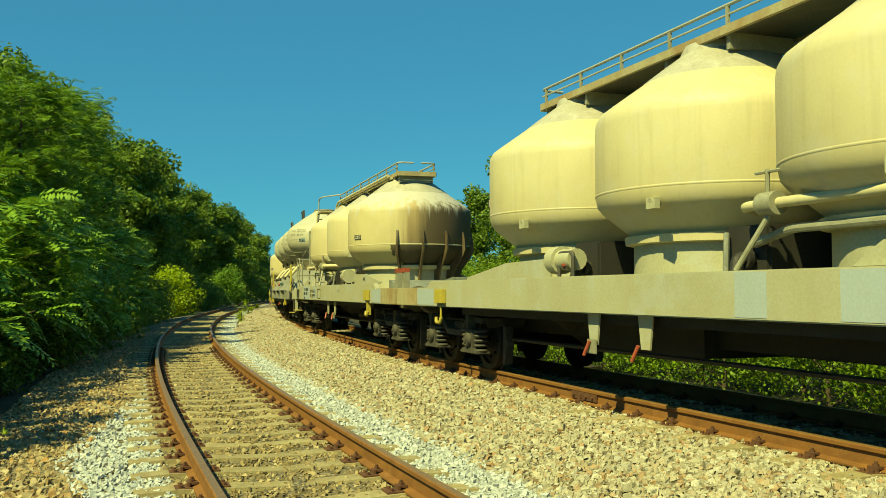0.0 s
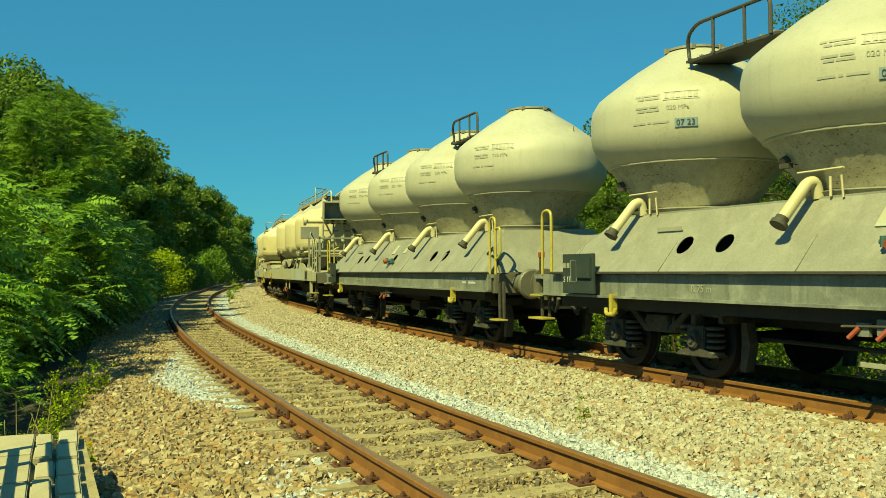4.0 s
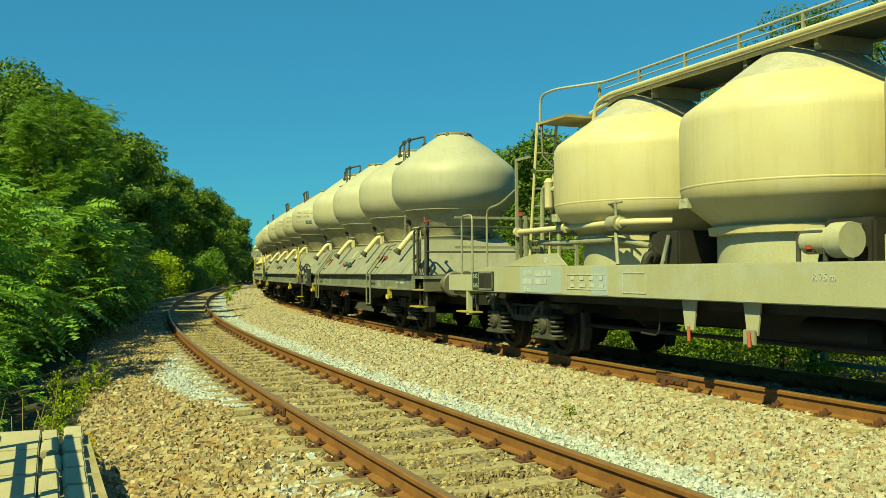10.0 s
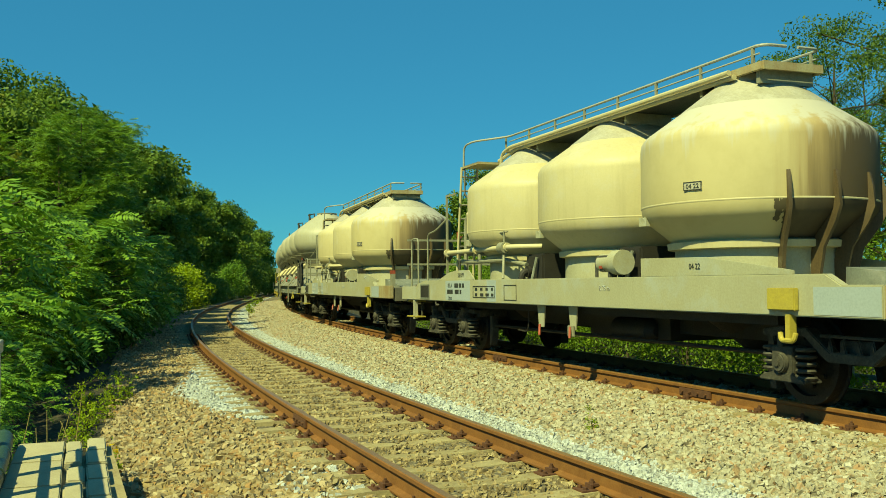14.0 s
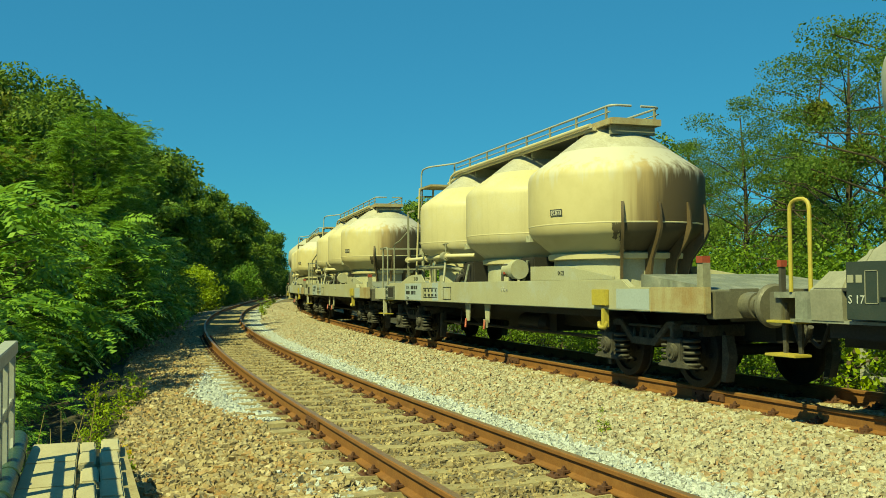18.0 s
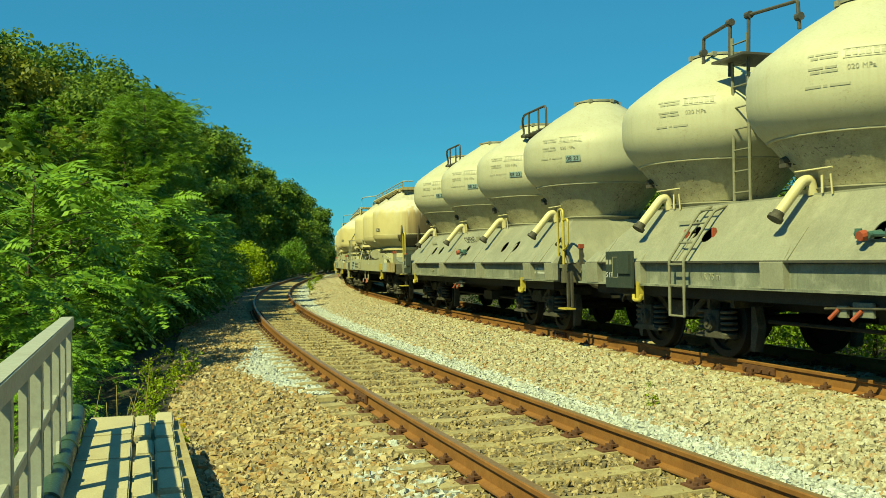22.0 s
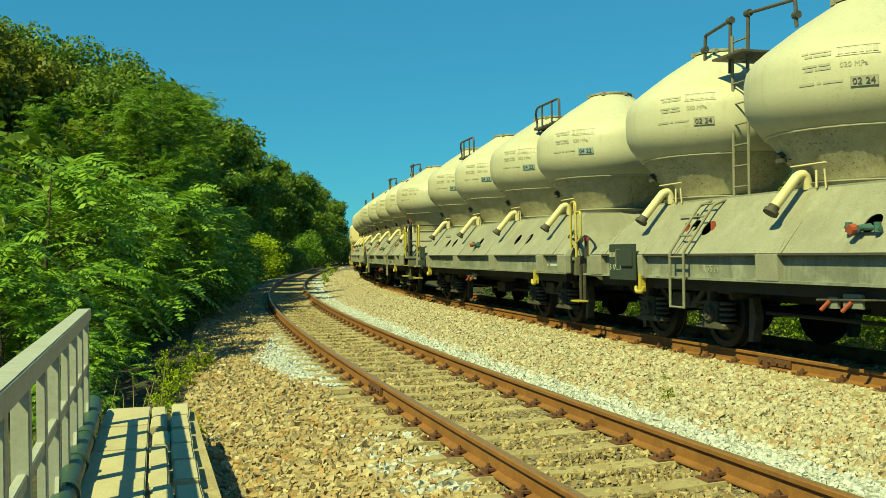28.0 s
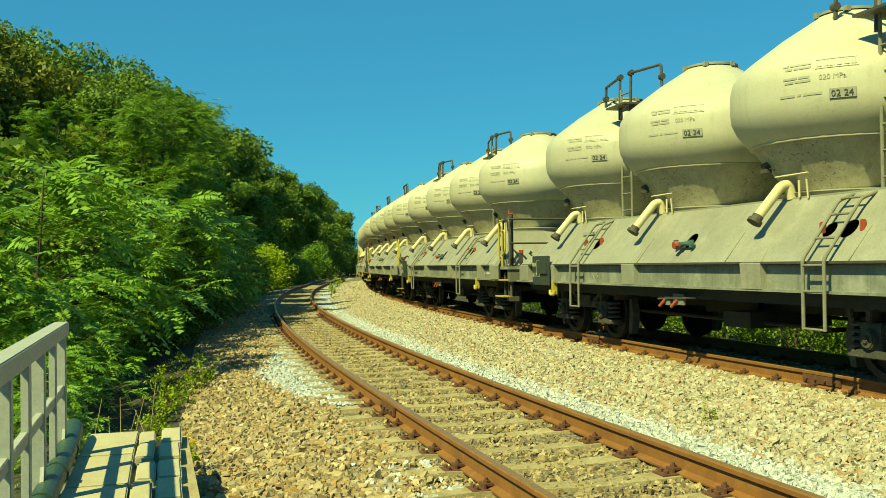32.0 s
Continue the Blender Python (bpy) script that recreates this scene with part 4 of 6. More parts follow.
            part("top_platform", Shape().box(x - 0.35, x + 0.35, 0.1, 0.8, 3.88, 3.91), DARKSTEEL, w, "small dark platform")
            for d in (1, -1):
                g = Shape().tube(rounded([(x + d * 0.2, 0.62, 3.7), (x + d * 0.2, 0.6, 4.42), (x + d * 1.0, 0.48, 4.40), (x + d * 1.02, 0.48, 4.05)], 0.04), 0.024, 8)
                for q in ((x + d * 0.2, 0.6, 4.42), (x + d * 1.02, 0.48, 4.2)):
                    g.tube([(q[0] - 0.04, q[1], q[2]), (q[0] + 0.04, q[1], q[2])], 0.05, 10)
                part("vent_pipe", g, DARKSTEEL, w, "dark pipe bridging two tank tops")
            for s in (1, -1):
                xl = x + 0.1
                lo = Shape()
                for k in (-0.17, 0.17):
                    lo.tube(rounded([(xl + k, s * 1.54, 0.55), (xl + k, s * 1.54, 1.28), (xl + k, s * (slope_y(1.9) + 0.14), 1.9), (xl + k, s * (slope_y(1.95) - 0.02), 1.97)], 0.05), 0.02, 8)
                sl = part("skirt_ladder", lo, LADDERSTEEL, w, "weathered ladder leaning on the sloping side")
                for z in (0.56, 0.95, 1.22, 1.5, 1.75, 1.92):
                    y = s * (1.54 if z < 1.28 else slope_y(z) + 0.13)
                    part("rung", Shape().tube([(xl - 0.17, y, z), (xl + 0.17, y, z)], 0.014, 6), LADDERSTEEL, sl)
                for k in (-0.32, 0.3):
                    part("warning_plate", Shape().box(xl + k - 0.03, xl + k + 0.03, s * (slope_y(1.62) + 0.0), s * (slope_y(1.62) + 0.05), 1.55, 1.68), RED, w, "faded red bracket", bevel=0.01)
    if kind == "ladders":
        st = part("brake_stand", Shape().tube([(-6.68, 1.2, 0.55), (-6.68, 1.2, 2.3)], 0.04, 8).tube([(-6.76, 1.24, 0.55), (-6.76, 1.24, 2.25)], 0.03, 8).box(-6.8, -6.62, 1.14, 1.28, 1.28, 1.4).box(-6.85, -6.6, 1.1, 1.3, 0.5, 0.6), DARKSTEEL, w, "dark hand brake column")
        part("brake_crank", Shape().tube([(-6.85, 1.2, 2.32), (-6.5, 1.2, 2.32)], 0.02, 6).tube([(-6.52, 1.2, 2.32), (-6.52, 1.2, 2.42)], 0.022, 6), RED, st, "red crank handle")
        loop_rail(w, -6.86, -6.4, 1.3, 1.22, 2.2, DARKSTEEL, "dark platform rail")
        part("end_rail", Shape().tube(rounded([(-6.86, 1.3, 2.2), (-6.86, -1.3, 2.2), (-6.86, -1.3, 1.2)], 0.1), 0.02, 8).tube([(-6.86, 1.3, 1.7), (-6.86, -1.3, 1.7)], 0.018, 8), DARKSTEEL, w, "dark rail across the wagon end")
    part("air_reservoir", Shape().tube([(1.6, -0.55, 0.62), (1.7, -0.55, 0.62), (2.5, -0.55, 0.62), (2.6, -0.55, 0.62)], [0.08, 0.17, 0.17, 0.08], 14), BLACK, w, "black air reservoir")
    part("brake_rigging", Shape().tube([(-2.4, 0.7, 0.48), (2.2, 0.7, 0.5)], 0.025, 6).tube([(-2.4, -0.7, 0.48), (2.2, -0.7, 0.5)], 0.025, 6).tube([(-2.2, -0.7, 0.46), (-2.2, 0.7, 0.46)], 0.03, 6).box(-1.1, -0.5, -0.3, 0.9, 0.42, 0.62), BLACK, w)
    part("lamp_bracket", Shape().box(6.30, 6.34, 1.2, 1.26, 1.2, 1.48), DARKSTEEL, w)
    part("lamp_socket", Shape().box(6.29, 6.35, 1.19, 1.27, 1.481, 1.55), RED, w, "small red lamp socket")
    add_ends(w, half, BUFFER, *((-0.5, -0.5) if kind == "ladders" else (0.0, 0.0)))
    add_bogie(w, 3.75, 1.65, 0.11)
    add_bogie(w, -4.25, 1.65, 0.11)
    return w


TANK_X = (2.745, -0.3, -3.345)
TANK_PROF = [(1.06, 1.80), (1.08, 1.83), (1.36, 2.06), (1.415, 2.13), (1.44, 2.25), (1.44, 2.98), (1.43, 3.06), (1.39, 3.13), (1.31, 3.19), (0.9, 3.48), (0.5, 3.77), (0.46, 3.87), (0.30, 3.92), (0.0, 3.93)]


def soot_paint():
    """Cream paint with a rust-brown and sooty stain that runs down one side, and a cement crust on top."""
    m, n, l = nodes_of("sooty_cream_tank")
    b = n["Principled BSDF"]
    vec = n.new("ShaderNodeTexCoord").outputs["Object"]
    sp = n.new("ShaderNodeSeparateXYZ")
    l.new(vec, sp.inputs[0])
    nz = tex(n, l, "noise", 1.3, vec, Detail=7.0, Roughness=0.65)
    mp = n.new("ShaderNodeMapping")
    mp.inputs["Scale"].default_value = (7, 7, 0.35)
    l.new(vec, mp.inputs["Vector"])
    st = tex(n, l, "noise", 1.0, mp.outputs["Vector"], Detail=5.0, Roughness=0.6)

    def math_node(op, a, c):
        k = n.new("ShaderNodeMath")
        k.operation = op
        for i, v in enumerate((a, c)):
            if isinstance(v, (int, float)):
                k.inputs[i].default_value = v
            else:
                l.new(v, k.inputs[i])
        return k.outputs[0]
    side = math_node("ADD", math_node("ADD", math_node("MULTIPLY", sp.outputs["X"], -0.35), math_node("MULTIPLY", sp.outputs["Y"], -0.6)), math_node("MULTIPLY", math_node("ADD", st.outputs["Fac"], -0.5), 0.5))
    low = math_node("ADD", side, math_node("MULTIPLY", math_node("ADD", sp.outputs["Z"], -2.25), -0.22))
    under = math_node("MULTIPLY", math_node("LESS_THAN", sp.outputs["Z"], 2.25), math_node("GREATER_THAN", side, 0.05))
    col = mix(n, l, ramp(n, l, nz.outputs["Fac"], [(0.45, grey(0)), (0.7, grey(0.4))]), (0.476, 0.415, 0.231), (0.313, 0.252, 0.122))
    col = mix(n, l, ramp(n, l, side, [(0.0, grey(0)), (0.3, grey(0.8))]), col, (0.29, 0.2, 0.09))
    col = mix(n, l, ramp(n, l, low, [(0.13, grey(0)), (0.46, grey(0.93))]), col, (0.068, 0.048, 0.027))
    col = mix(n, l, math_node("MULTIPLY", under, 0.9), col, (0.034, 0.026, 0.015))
    top = math_node("ADD", sp.outputs["Z"], math_node("MULTIPLY", math_node("ADD", st.outputs["Fac"], -0.5), 1.3))
    col = mix(n, l, ramp(n, l, math_node("MULTIPLY", top, 0.25), [(0.745, grey(0)), (0.81, grey(0.85))]), col, (0.449, 0.435, 0.374))
    l.new(col, b.inputs["Base Color"])
    b.inputs["Roughness"].default_value = 0.62
    bp = n.new("ShaderNodeBump")
    bp.inputs["Strength"].default_value, bp.inputs["Distance"].default_value = 0.2, 0.02
    l.new(nz.outputs["Fac"], bp.inputs["Height"])
    l.new(bp.outputs["Normal"], b.inputs["Normal"])
    return m


SOOTY_TANK = soot_paint()


def tank_wagon(label):
    half = 8.0
    w = thing("silo_wagon", label, "freight wagon", group="wagons of the train")
    HALF[w.name] = half
    part("underframe", Shape().box(-7.85, 6.85, -0.4, 0.4, 0.6, 1.0).box(-5.2, 3.6, -1.25, 1.25, 0.85, 1.0).box(-2.2, 0.0, -0.55, 0.55, 0.5, 0.9), BLACK, w, "black grimy steel underframe")
    part("deck", Shape().box(-7.85, 6.95, -1.38, 1.38, 1.16, 1.24), SKIRT, w, "dusty steel deck")
    part("hopper_outlet", Shape().lathe([(0.12, 0.42), (0.2, 0.5), (0.85, 1.0), (0.85, 1.2)], 24, 2.7, 0), BLACK, w)
    part("hopper_outlet", Shape().lathe([(0.12, 0.42), (0.2, 0.5), (0.85, 1.0), (0.85, 1.2)], 24, -3.3, 0), BLACK, w)
    for s in (1, -1):
        part("side_beam", Shape().prism([(-6.8, 0.96), (6.0, 0.96), (6.0, 1.3), (5.5, 1.375), (-6.1, 1.375), (-6.3, 1.27), (-6.8, 1.27)], s * 1.40 - 0.05, s * 1.40 + 0.05, "y"), BEAM, w, "deep pale green-grey side beam", bevel=0.012)
        part("end_beam", Shape().box(-7.97, -6.8, s * 1.40 - 0.05, s * 1.40 + 0.05, 0.96, 1.27), BEAM_RUST, w, "rust-stained end of the side beam", bevel=0.012)
        part("end_beam", Shape().box(6.0, 7.05, s * 1.40 - 0.05, s * 1.40 + 0.05, 0.96, 1.25), BEAM, w, bevel=0.012)
        y = s * 1.452
        for a, b, z in ((4.2, 2.9, 1.36), (-5.95, -6.78, 1.25), (2.1, 1.7, 1.36)):
            part("paint_patch", Shape().box(b, a, y - 0.002, y + 0.002, 0.985, z), FRESH, w, "patch of fresh pale blue-grey paint")
        face = LEFT if s > 0 else RIGHT
        rd = 1 if s > 0 else -1
        vent = part("vent_panel", Shape().box(5.2, 5.7, y - 0.002, y + 0.006, 1.02, 1.28), BLACK, w, "black meshed opening in the beam", bevel=0.003)
        part("sign_panel", Shape().box(5.12, 5.98, y - 0.003, y + 0.003, 0.985, 1.30), GREENBOX, vent, "dark painted panel behind the opening")
        for k, word in enumerate(("S-12", "S-15")):
            lettering("marking", word, 0.1, WHITE, vent, pose(5.85 if s > 0 else 5.86, y + s * 0.006, 1.19 - 0.16 * k) @ face)
        part("vent_frame", frame_shape(5.17, 5.73, y + s * 0.008, 0.995, 1.295, 0.025), SILL, vent)
        lettering("marking", "33 RIV", 0.12, BLACKINK, w, pose(3.6, s * 1.364, 1.425) @ face)
        lettering("marking", "81 A", 0.12, BLACKINK, w, pose(3.95, y + s * 0.004, 1.23) @ face)
        lettering("marking", "Uacs", 0.11, BLACKINK, w, pose(3.95, y + s * 0.004, 0.995) @ face)
        bars(w, 3.7 if s > 0 else 3.3, y + s * 0.004, 1.31, [[(0, 0.2), (0.24, 0.12), (0.4, 0.1)]], BLACKINK, h=0.08)
        bars(w, 4.1 if s > 0 else 3.2, y + s * 0.004, 1.19, [[(0, 0.3), (0.42, 0.2), (0.68, 0.08)]], BLACKINK, h=0.08)
        part("load_table", frame_shape(1.75, 2.75, y + s * 0.003, 1.05, 1.26), BLACKINK, w, "painted load table")
        part("load_table", frame_shape(0.85, 1.35, y + s * 0.003, 1.02, 1.28), BLACKINK, w, "painted load table")
        bars(w, 2.7 if s > 0 else 1.8, y + s * 0.004, 1.23, [[(0.05, 0.1), (0.3, 0.1), (0.55, 0.1), (0.8, 0.08)], [(0.05, 0.1), (0.3, 0.14), (0.55, 0.14), (0.8, 0.1)]], BLACKINK, h=0.05, gap=0.1)
        lettering("marking", "R 75 m", 0.1, WHITE, w, pose(-2.0, y + s * 0.003, 1.2) @ face)
        lettering("marking", "04 22", 0.1, BLACKINK, w, pose(-3.6, s * 1.135, 1.46) @ face)
        for x in (0.15, -0.9):
            part("bracket_plate", Shape().prism([(x - 0.14, 1.0), (x + 0.14, 1.0), (x + 0.08, 0.62), (x - 0.08, 0.62)], s * 1.33, s * 1.35, "y"), BEAM, w)
        part("brake_changeover", Shape().box(-0.98, -0.8, s * 1.36, s * 1.39, 0.52, 0.68), PALESTEEL, w, "pale brake changeover plate", bevel=0.006)
        for x in (-0.9, 0.1):
            part("changeover_handle", Shape().tube([(x, s * 1.4, 0.66), (x - 0.06, s * 1.44, 0.5)], 0.02, 8), RED, w, "red changeover handle")
        # saddle plates standing on the beam
        part("saddle_plate", Shape().prism([(4.9, 1.375), (4.3, 1.52), (3.9, 1.56), (3.2, 1.56), (2.9, 1.375)], s * 1.34, s * 1.36, "y"), BEAM, w, "rounded pale saddle plate", bevel=0.006)
        part("saddle_plate", Shape().prism([(-2.4, 1.375), (-2.4, 1.62), (-3.8, 1.60), (-5.3, 1.42), (-5.3, 1.375)], s * 1.10, s * 1.13, "y"), BEAM, w, "tapered pale saddle plate", bevel=0.006)
        # blower pipe under the tanks, on brackets
        pipe = Shape().tube(rounded([(4.75, s * 1.18, 1.93), (1.5, s * 1.22, 1.93), (1.2, s * 0.8, 1.93)], 0.2), 0.045, 14)
        for x in (4.75, 3.2, 1.75):
            pipe.tube([(x - 0.03, s * 1.2, 1.93), (x + 0.03, s * 1.2, 1.93)], 0.075, 14)
        pp = part("blower_pipe", pipe, CREAM, w, "thick pale pipe along the tanks")
        part("pipe_valve", Shape().tube([(1.78, s * 1.22, 1.93), (1.98, s * 1.22, 1.93)], 0.1, 14).tube([(1.85, s * 1.22, 1.93), (1.85, s * 1.22, 2.22)], 0.02, 8).tube([(1.7, s * 1.22, 2.2), (2.15, s * 1.22, 2.2)], 0.015, 6), PALESTEEL, pp, "flanged valve with a lever")
        part("lower_pipe", Shape().tube(rounded([(4.3, s * 1.05, 1.75), (3.6, s * 1.1, 1.72), (2.0, s * 1.1, 1.72), (1.4, s * 1.0, 1.62)], 0.1), 0.04, 10), PALESTEEL, w)
        part("pipe_stay", Shape().tube([(1.9, s * 1.2, 1.9), (1.6, s * 1.36, 1.38)], 0.025, 8), PALESTEEL, w)
        part("coupling_pipe", Shape().tube([(-1.9, s * 1.2, 1.58), (-1.55, s * 1.2, 1.58)], 0.13, 14).tube([(-2.1, s * 1.2, 1.58), (-1.9, s * 1.2, 1.58)], 0.17, 16), BEAM, w, "short flanged outlet pipe")
        part("outlet_bracket", Shape().tube(rounded([(-1.5, s * 1.28, 1.38), (-1.5, s * 1.28, 1.66), (-1.85, s * 1.28, 1.66), (-1.85, s * 1.28, 1.38)], 0.06), 0.025, 8).box(-1.72, -1.62, s * 1.26, s * 1.3, 1.46, 1.56), DARKSTEEL, w, "dark bracket")
        part("outlet_tag", Shape().box(-1.71, -1.63, s * 1.30, s * 1.32, 1.5, 1.58), RED, w, "small red tag")
        part("tow_bracket", Shape().box(-5.75, -5.35, y - 0.002, y + s * 0.06, 1.02, 1.24), YELLOW, w, "yellow painted tow bracket", bevel=0.008)
        tow_eye(w, -5.62, s * 1.42)
        steps(w, 6.4, s * 1.38, w=0.34)
        # front platform railing
        loop_rail(w, 6.78, 6.32, s * 1.3, 1.25, 2.3, PALESTEEL, "pale platform hand loop", 0.02)
        part("platform_rail", Shape().tube(rounded([(5.75, s * 1.28, 1.3), (5.75, s * 1.28, 2.36), (5.2, s * 1.28, 2.42), (4.84, s * 1.19, 2.62)], 0.15), 0.02, 8), PALESTEEL, w, "pale bent handrail")
        part("step_strut", Shape().box(6.2, 6.28, s * 1.36, s * 1.44, 0.55, 1.2), BEAM, w)
        part("lamp_bracket", Shape().box(-7.85, -7.73, s * 1.28, s * 1.38, 1.25, 1.55), PALESTEEL, w)
        part("lamp_socket", Shape().box(-7.85, -7.73, s * 1.28, s * 1.39, 1.55, 1.63), RED, w, "red lamp socket")
    for z in (1.75, 2.3):
        part("end_rail", Shape().box(7.08, 7.12, -1.3, 1.3, z - 0.022, z + 0.022), PALESTEEL, w, "pale rail across the platform")
    for y in (-0.15, -1.26):
        part("end_post", Shape().box(7.07, 7.12, y - 0.03, y + 0.03, 1.2, 2.35), PALESTEEL, w)
    part("brake_stand", Shape().tube([(6.4, 0.3, 1.2), (6.4, 0.3, 2.3)], 0.03, 8).tube([(6.25, 0.3, 2.32), (6.55, 0.3, 2.32)], 0.02, 6), DARKSTEEL, w, "dark hand brake column")
    part("brake_crank", Shape().tube([(6.5, 0.3, 2.3), (6.5, 0.3, 2.46)], 0.025, 8).box(6.3, 6.45, 0.27, 0.33, 2.3, 2.36), RED, w, "red crank handle")
    part("buffer_plinth", Shape().prism([(-7.8, 1.24), (-6.0, 1.24), (-6.0, 1.44)], -1.1, 1.1, "y"), SILL, w)
    # tanks
    for i, bx in enumerate(TANK_X):
        rear = i == 2
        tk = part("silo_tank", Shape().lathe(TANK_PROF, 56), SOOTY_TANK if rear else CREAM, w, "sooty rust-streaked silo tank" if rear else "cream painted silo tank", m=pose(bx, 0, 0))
        part("base_ring", Shape().lathe([(1.02, 1.24), (1.02, 1.70), (1.00, 1.72)], 48), BEAM, tk, "pale tank skirt")
        part("base_flange", Shape().lathe([(1.05, 1.70), (1.11, 1.71), (1.12, 1.79), (1.06, 1.81)], 48), CREAM, tk, "cream flange")
        for z in (2.25,):
            part("weld_seam", Shape().lathe([(1.438, z - 0.014), (1.4425, z - 0.006), (1.4425, z + 0.006), (1.438, z + 0.014)], 56), CREAM, tk)
        part("top_crust", Shape().lathe([(0.95, 3.425), (0.92, 3.473), (0.72, 3.625), (0.5, 3.785), (0.47, 3.885), (0.30, 3.935), (0.0, 3.945)], 40), CREAM_CRUST, tk, "crust of spilt cement")
        part("manhole", Shape().lathe([(0.26, 3.9), (0.26, 3.935), (0.28, 3.94), (0.0, 3.947)], 24), PALESTEEL, tk)
        for s in (1, -1):
            part("side_stub", Shape().tube([(0.55, s * 1.22, 2.1), (0.55, s * 1.34, 2.08)], 0.05, 10).box(0.47, 0.63, s * 1.28, s * 1.34, 2.02, 2.13), BEAM, tk)
            if rear:
                part("date_plate", Shape().box(-0.12, 0.12, s * 1.44, s * 1.45, 2.38, 2.48), CREAM_CRUST, tk, "small pale date plate", m=Matrix.Rotation(radians(22 * s), 4, "Z"))
                part("date_frame", frame_shape(-0.12, 0.12, s * 1.453, 2.38, 2.48, 0.009), BLACKINK, tk, m=Matrix.Rotation(radians(22 * s), 4, "Z"))
                lettering("marking", "04 22", 0.078, BLACKINK, tk, Matrix.Rotation(radians(22 * s), 4, "Z") @ pose(0, s * 1.454, 2.402) @ (LEFT if s > 0 else RIGHT))
        if rear:
            for a in (155, 177.5, 200, 222.5, 245):
                c, q = math.cos(radians(a)), math.sin(radians(a))
                fin = Shape().prism([(0.98, 1.28), (1.14, 1.28), (1.24, 1.70), (1.44, 1.98), (1.52, 2.16), (1.50, 2.40), (1.46, 2.56), (1.43, 2.56), (1.41, 2.12), (1.05, 1.78)], -0.02, 0.02, "y")
                part("stiffening_fin", fin, FIN, tk, "sooty vertical stiffening fin", m=Matrix.Rotation(radians(a), 4, "Z"))
    # walkway along the tops
    wk = part("roof_walkway", Shape().box(-4.0, 3.4, -0.42, 0.42, 3.95, 3.98), DARKSTEEL, w, "dark grating walkway along the tank tops", m=pose(0, 0, -0.08))
    for y in (-0.44, 0.44):
        part("walkway_edge", Shape().box(-4.05, 3.45, y - 0.02, y + 0.02, 3.92, 4.02), BEAM_RUST, wk, "rust-brown walkway edge beam", bevel=0.006)
        part("walkway_rail", Shape().tube(rounded([(-4.05, y * 0.2, 4.22), (-4.05, y, 4.22), (3.3, y, 4.22), (4.0, y * 2.1, 4.2), (4.38, y * 2.2, 4.16), (4.40, y * 2.2, 3.66)], 0.15), 0.02, 8).tube([(-4.0, y, 4.12), (3.3, y, 4.12)], 0.012, 6), RAILPAINT, wk, "slim galvanised handrail")
        for k in range(8):
            part("rail_post", Shape().box(-3.9 + k * 1.05, -3.86 + k * 1.05, y - 0.015, y + 0.015, 4.02, 4.22), PALESTEEL, wk)
    for k in range(26):
        part("grating_bar", Shape().box(-3.95 + k * 0.28, -3.92 + k * 0.28, -0.42, 0.42, 3.982, 4.005), PALESTEEL, wk)
    part("end_board", Shape().box(-4.08, -4.04, -0.44, 0.44, 3.92, 4.02), BEAM_RUST, wk)
    part("roof_pipe", Shape().tube(rounded([(-3.6, 0.58, 3.88), (3.0, 0.58, 3.88), (3.35, 0.58, 3.80), (3.42, 0.58, 3.55)], 0.12), 0.034, 10), CREAM, w, "pale pipe below the walkway")
    part("roof_pipe", Shape().tube(rounded([(-3.6, 0.5, 3.83), (2.9, 0.5, 3.83), (3.5, 0.58, 3.68)], 0.15), 0.035, 8), CREAM, w)
    for x in TANK_X:
        for k in (-0.57, 0.57):
            part("walkway_strut", Shape().box(x + k - 0.03, x + k + 0.03, -0.4, 0.4, 3.7, 3.87), PALESTEEL, w)
    # valves and chutes between the tank feet; block colour paints the gap's shadow
    for x in (1.2, -1.8):
        part("valve_block", Shape().box(x - 0.32, x + 0.32, -0.95, 0.95, 1.25, 1.80), BLACK, w, "valve block between tank feet, black for the gap's shadow", bevel=0.03)
        for s in (1, -1):
            part("pipe_stay", Shape().tube([(x - 0.2, s * 1.0, 1.74), (x - 0.12, s * 1.08, 1.26)], 0.028, 8), SILL, w, "slim steel stay")
            part("elbow", Shape().tube(rounded([(x + 0.1, s * 0.9, 1.5), (x + 0.1, s * 1.12, 1.5), (x + 0.12, s * 1.15, 1.3)], 0.08), 0.06, 10).tube([(x + 0.1, s * 1.0, 1.5), (x + 0.1, s * 1.05, 1.5)], 0.1, 12), BLACK, w, "black pipe elbow")
    # pipework on the front end
    for y in (0.62, 0.92):
        p = part("riser_pipe", Shape().tube(rounded([(4.44, y, 1.3), (4.44, y, 2.40), (4.40, y, 2.62), (4.26, y - 0.03, 2.66)], 0.1), 0.038, 10), PALESTEEL, w, "riser pipe with a bend")
        part("filter_pot", Shape().tube([(4.27, y - 0.03, 2.26), (4.27, y - 0.03, 2.30), (4.27, y - 0.03, 2.66), (4.27, y - 0.03, 2.70), (4.27, y - 0.03, 2.76)], [0.035, 0.07, 0.07, 0.08, 0.04], 14), CREAM, p, "pale filter pot")
        part("pot_pipe", Shape().tube([(4.27, y - 0.03, 2.58), (3.9, y * 0.85, 2.58)], 0.03, 8).tube([(4.15, y - 0.06, 2.58), (4.11, y - 0.07, 2.58)], 0.055, 10), BEAM, p)
    part("cross_pipe", Shape().tube([(4.75, -1.18, 1.93), (4.75, 1.18, 1.93)], 0.06, 12), PALESTEEL, w)
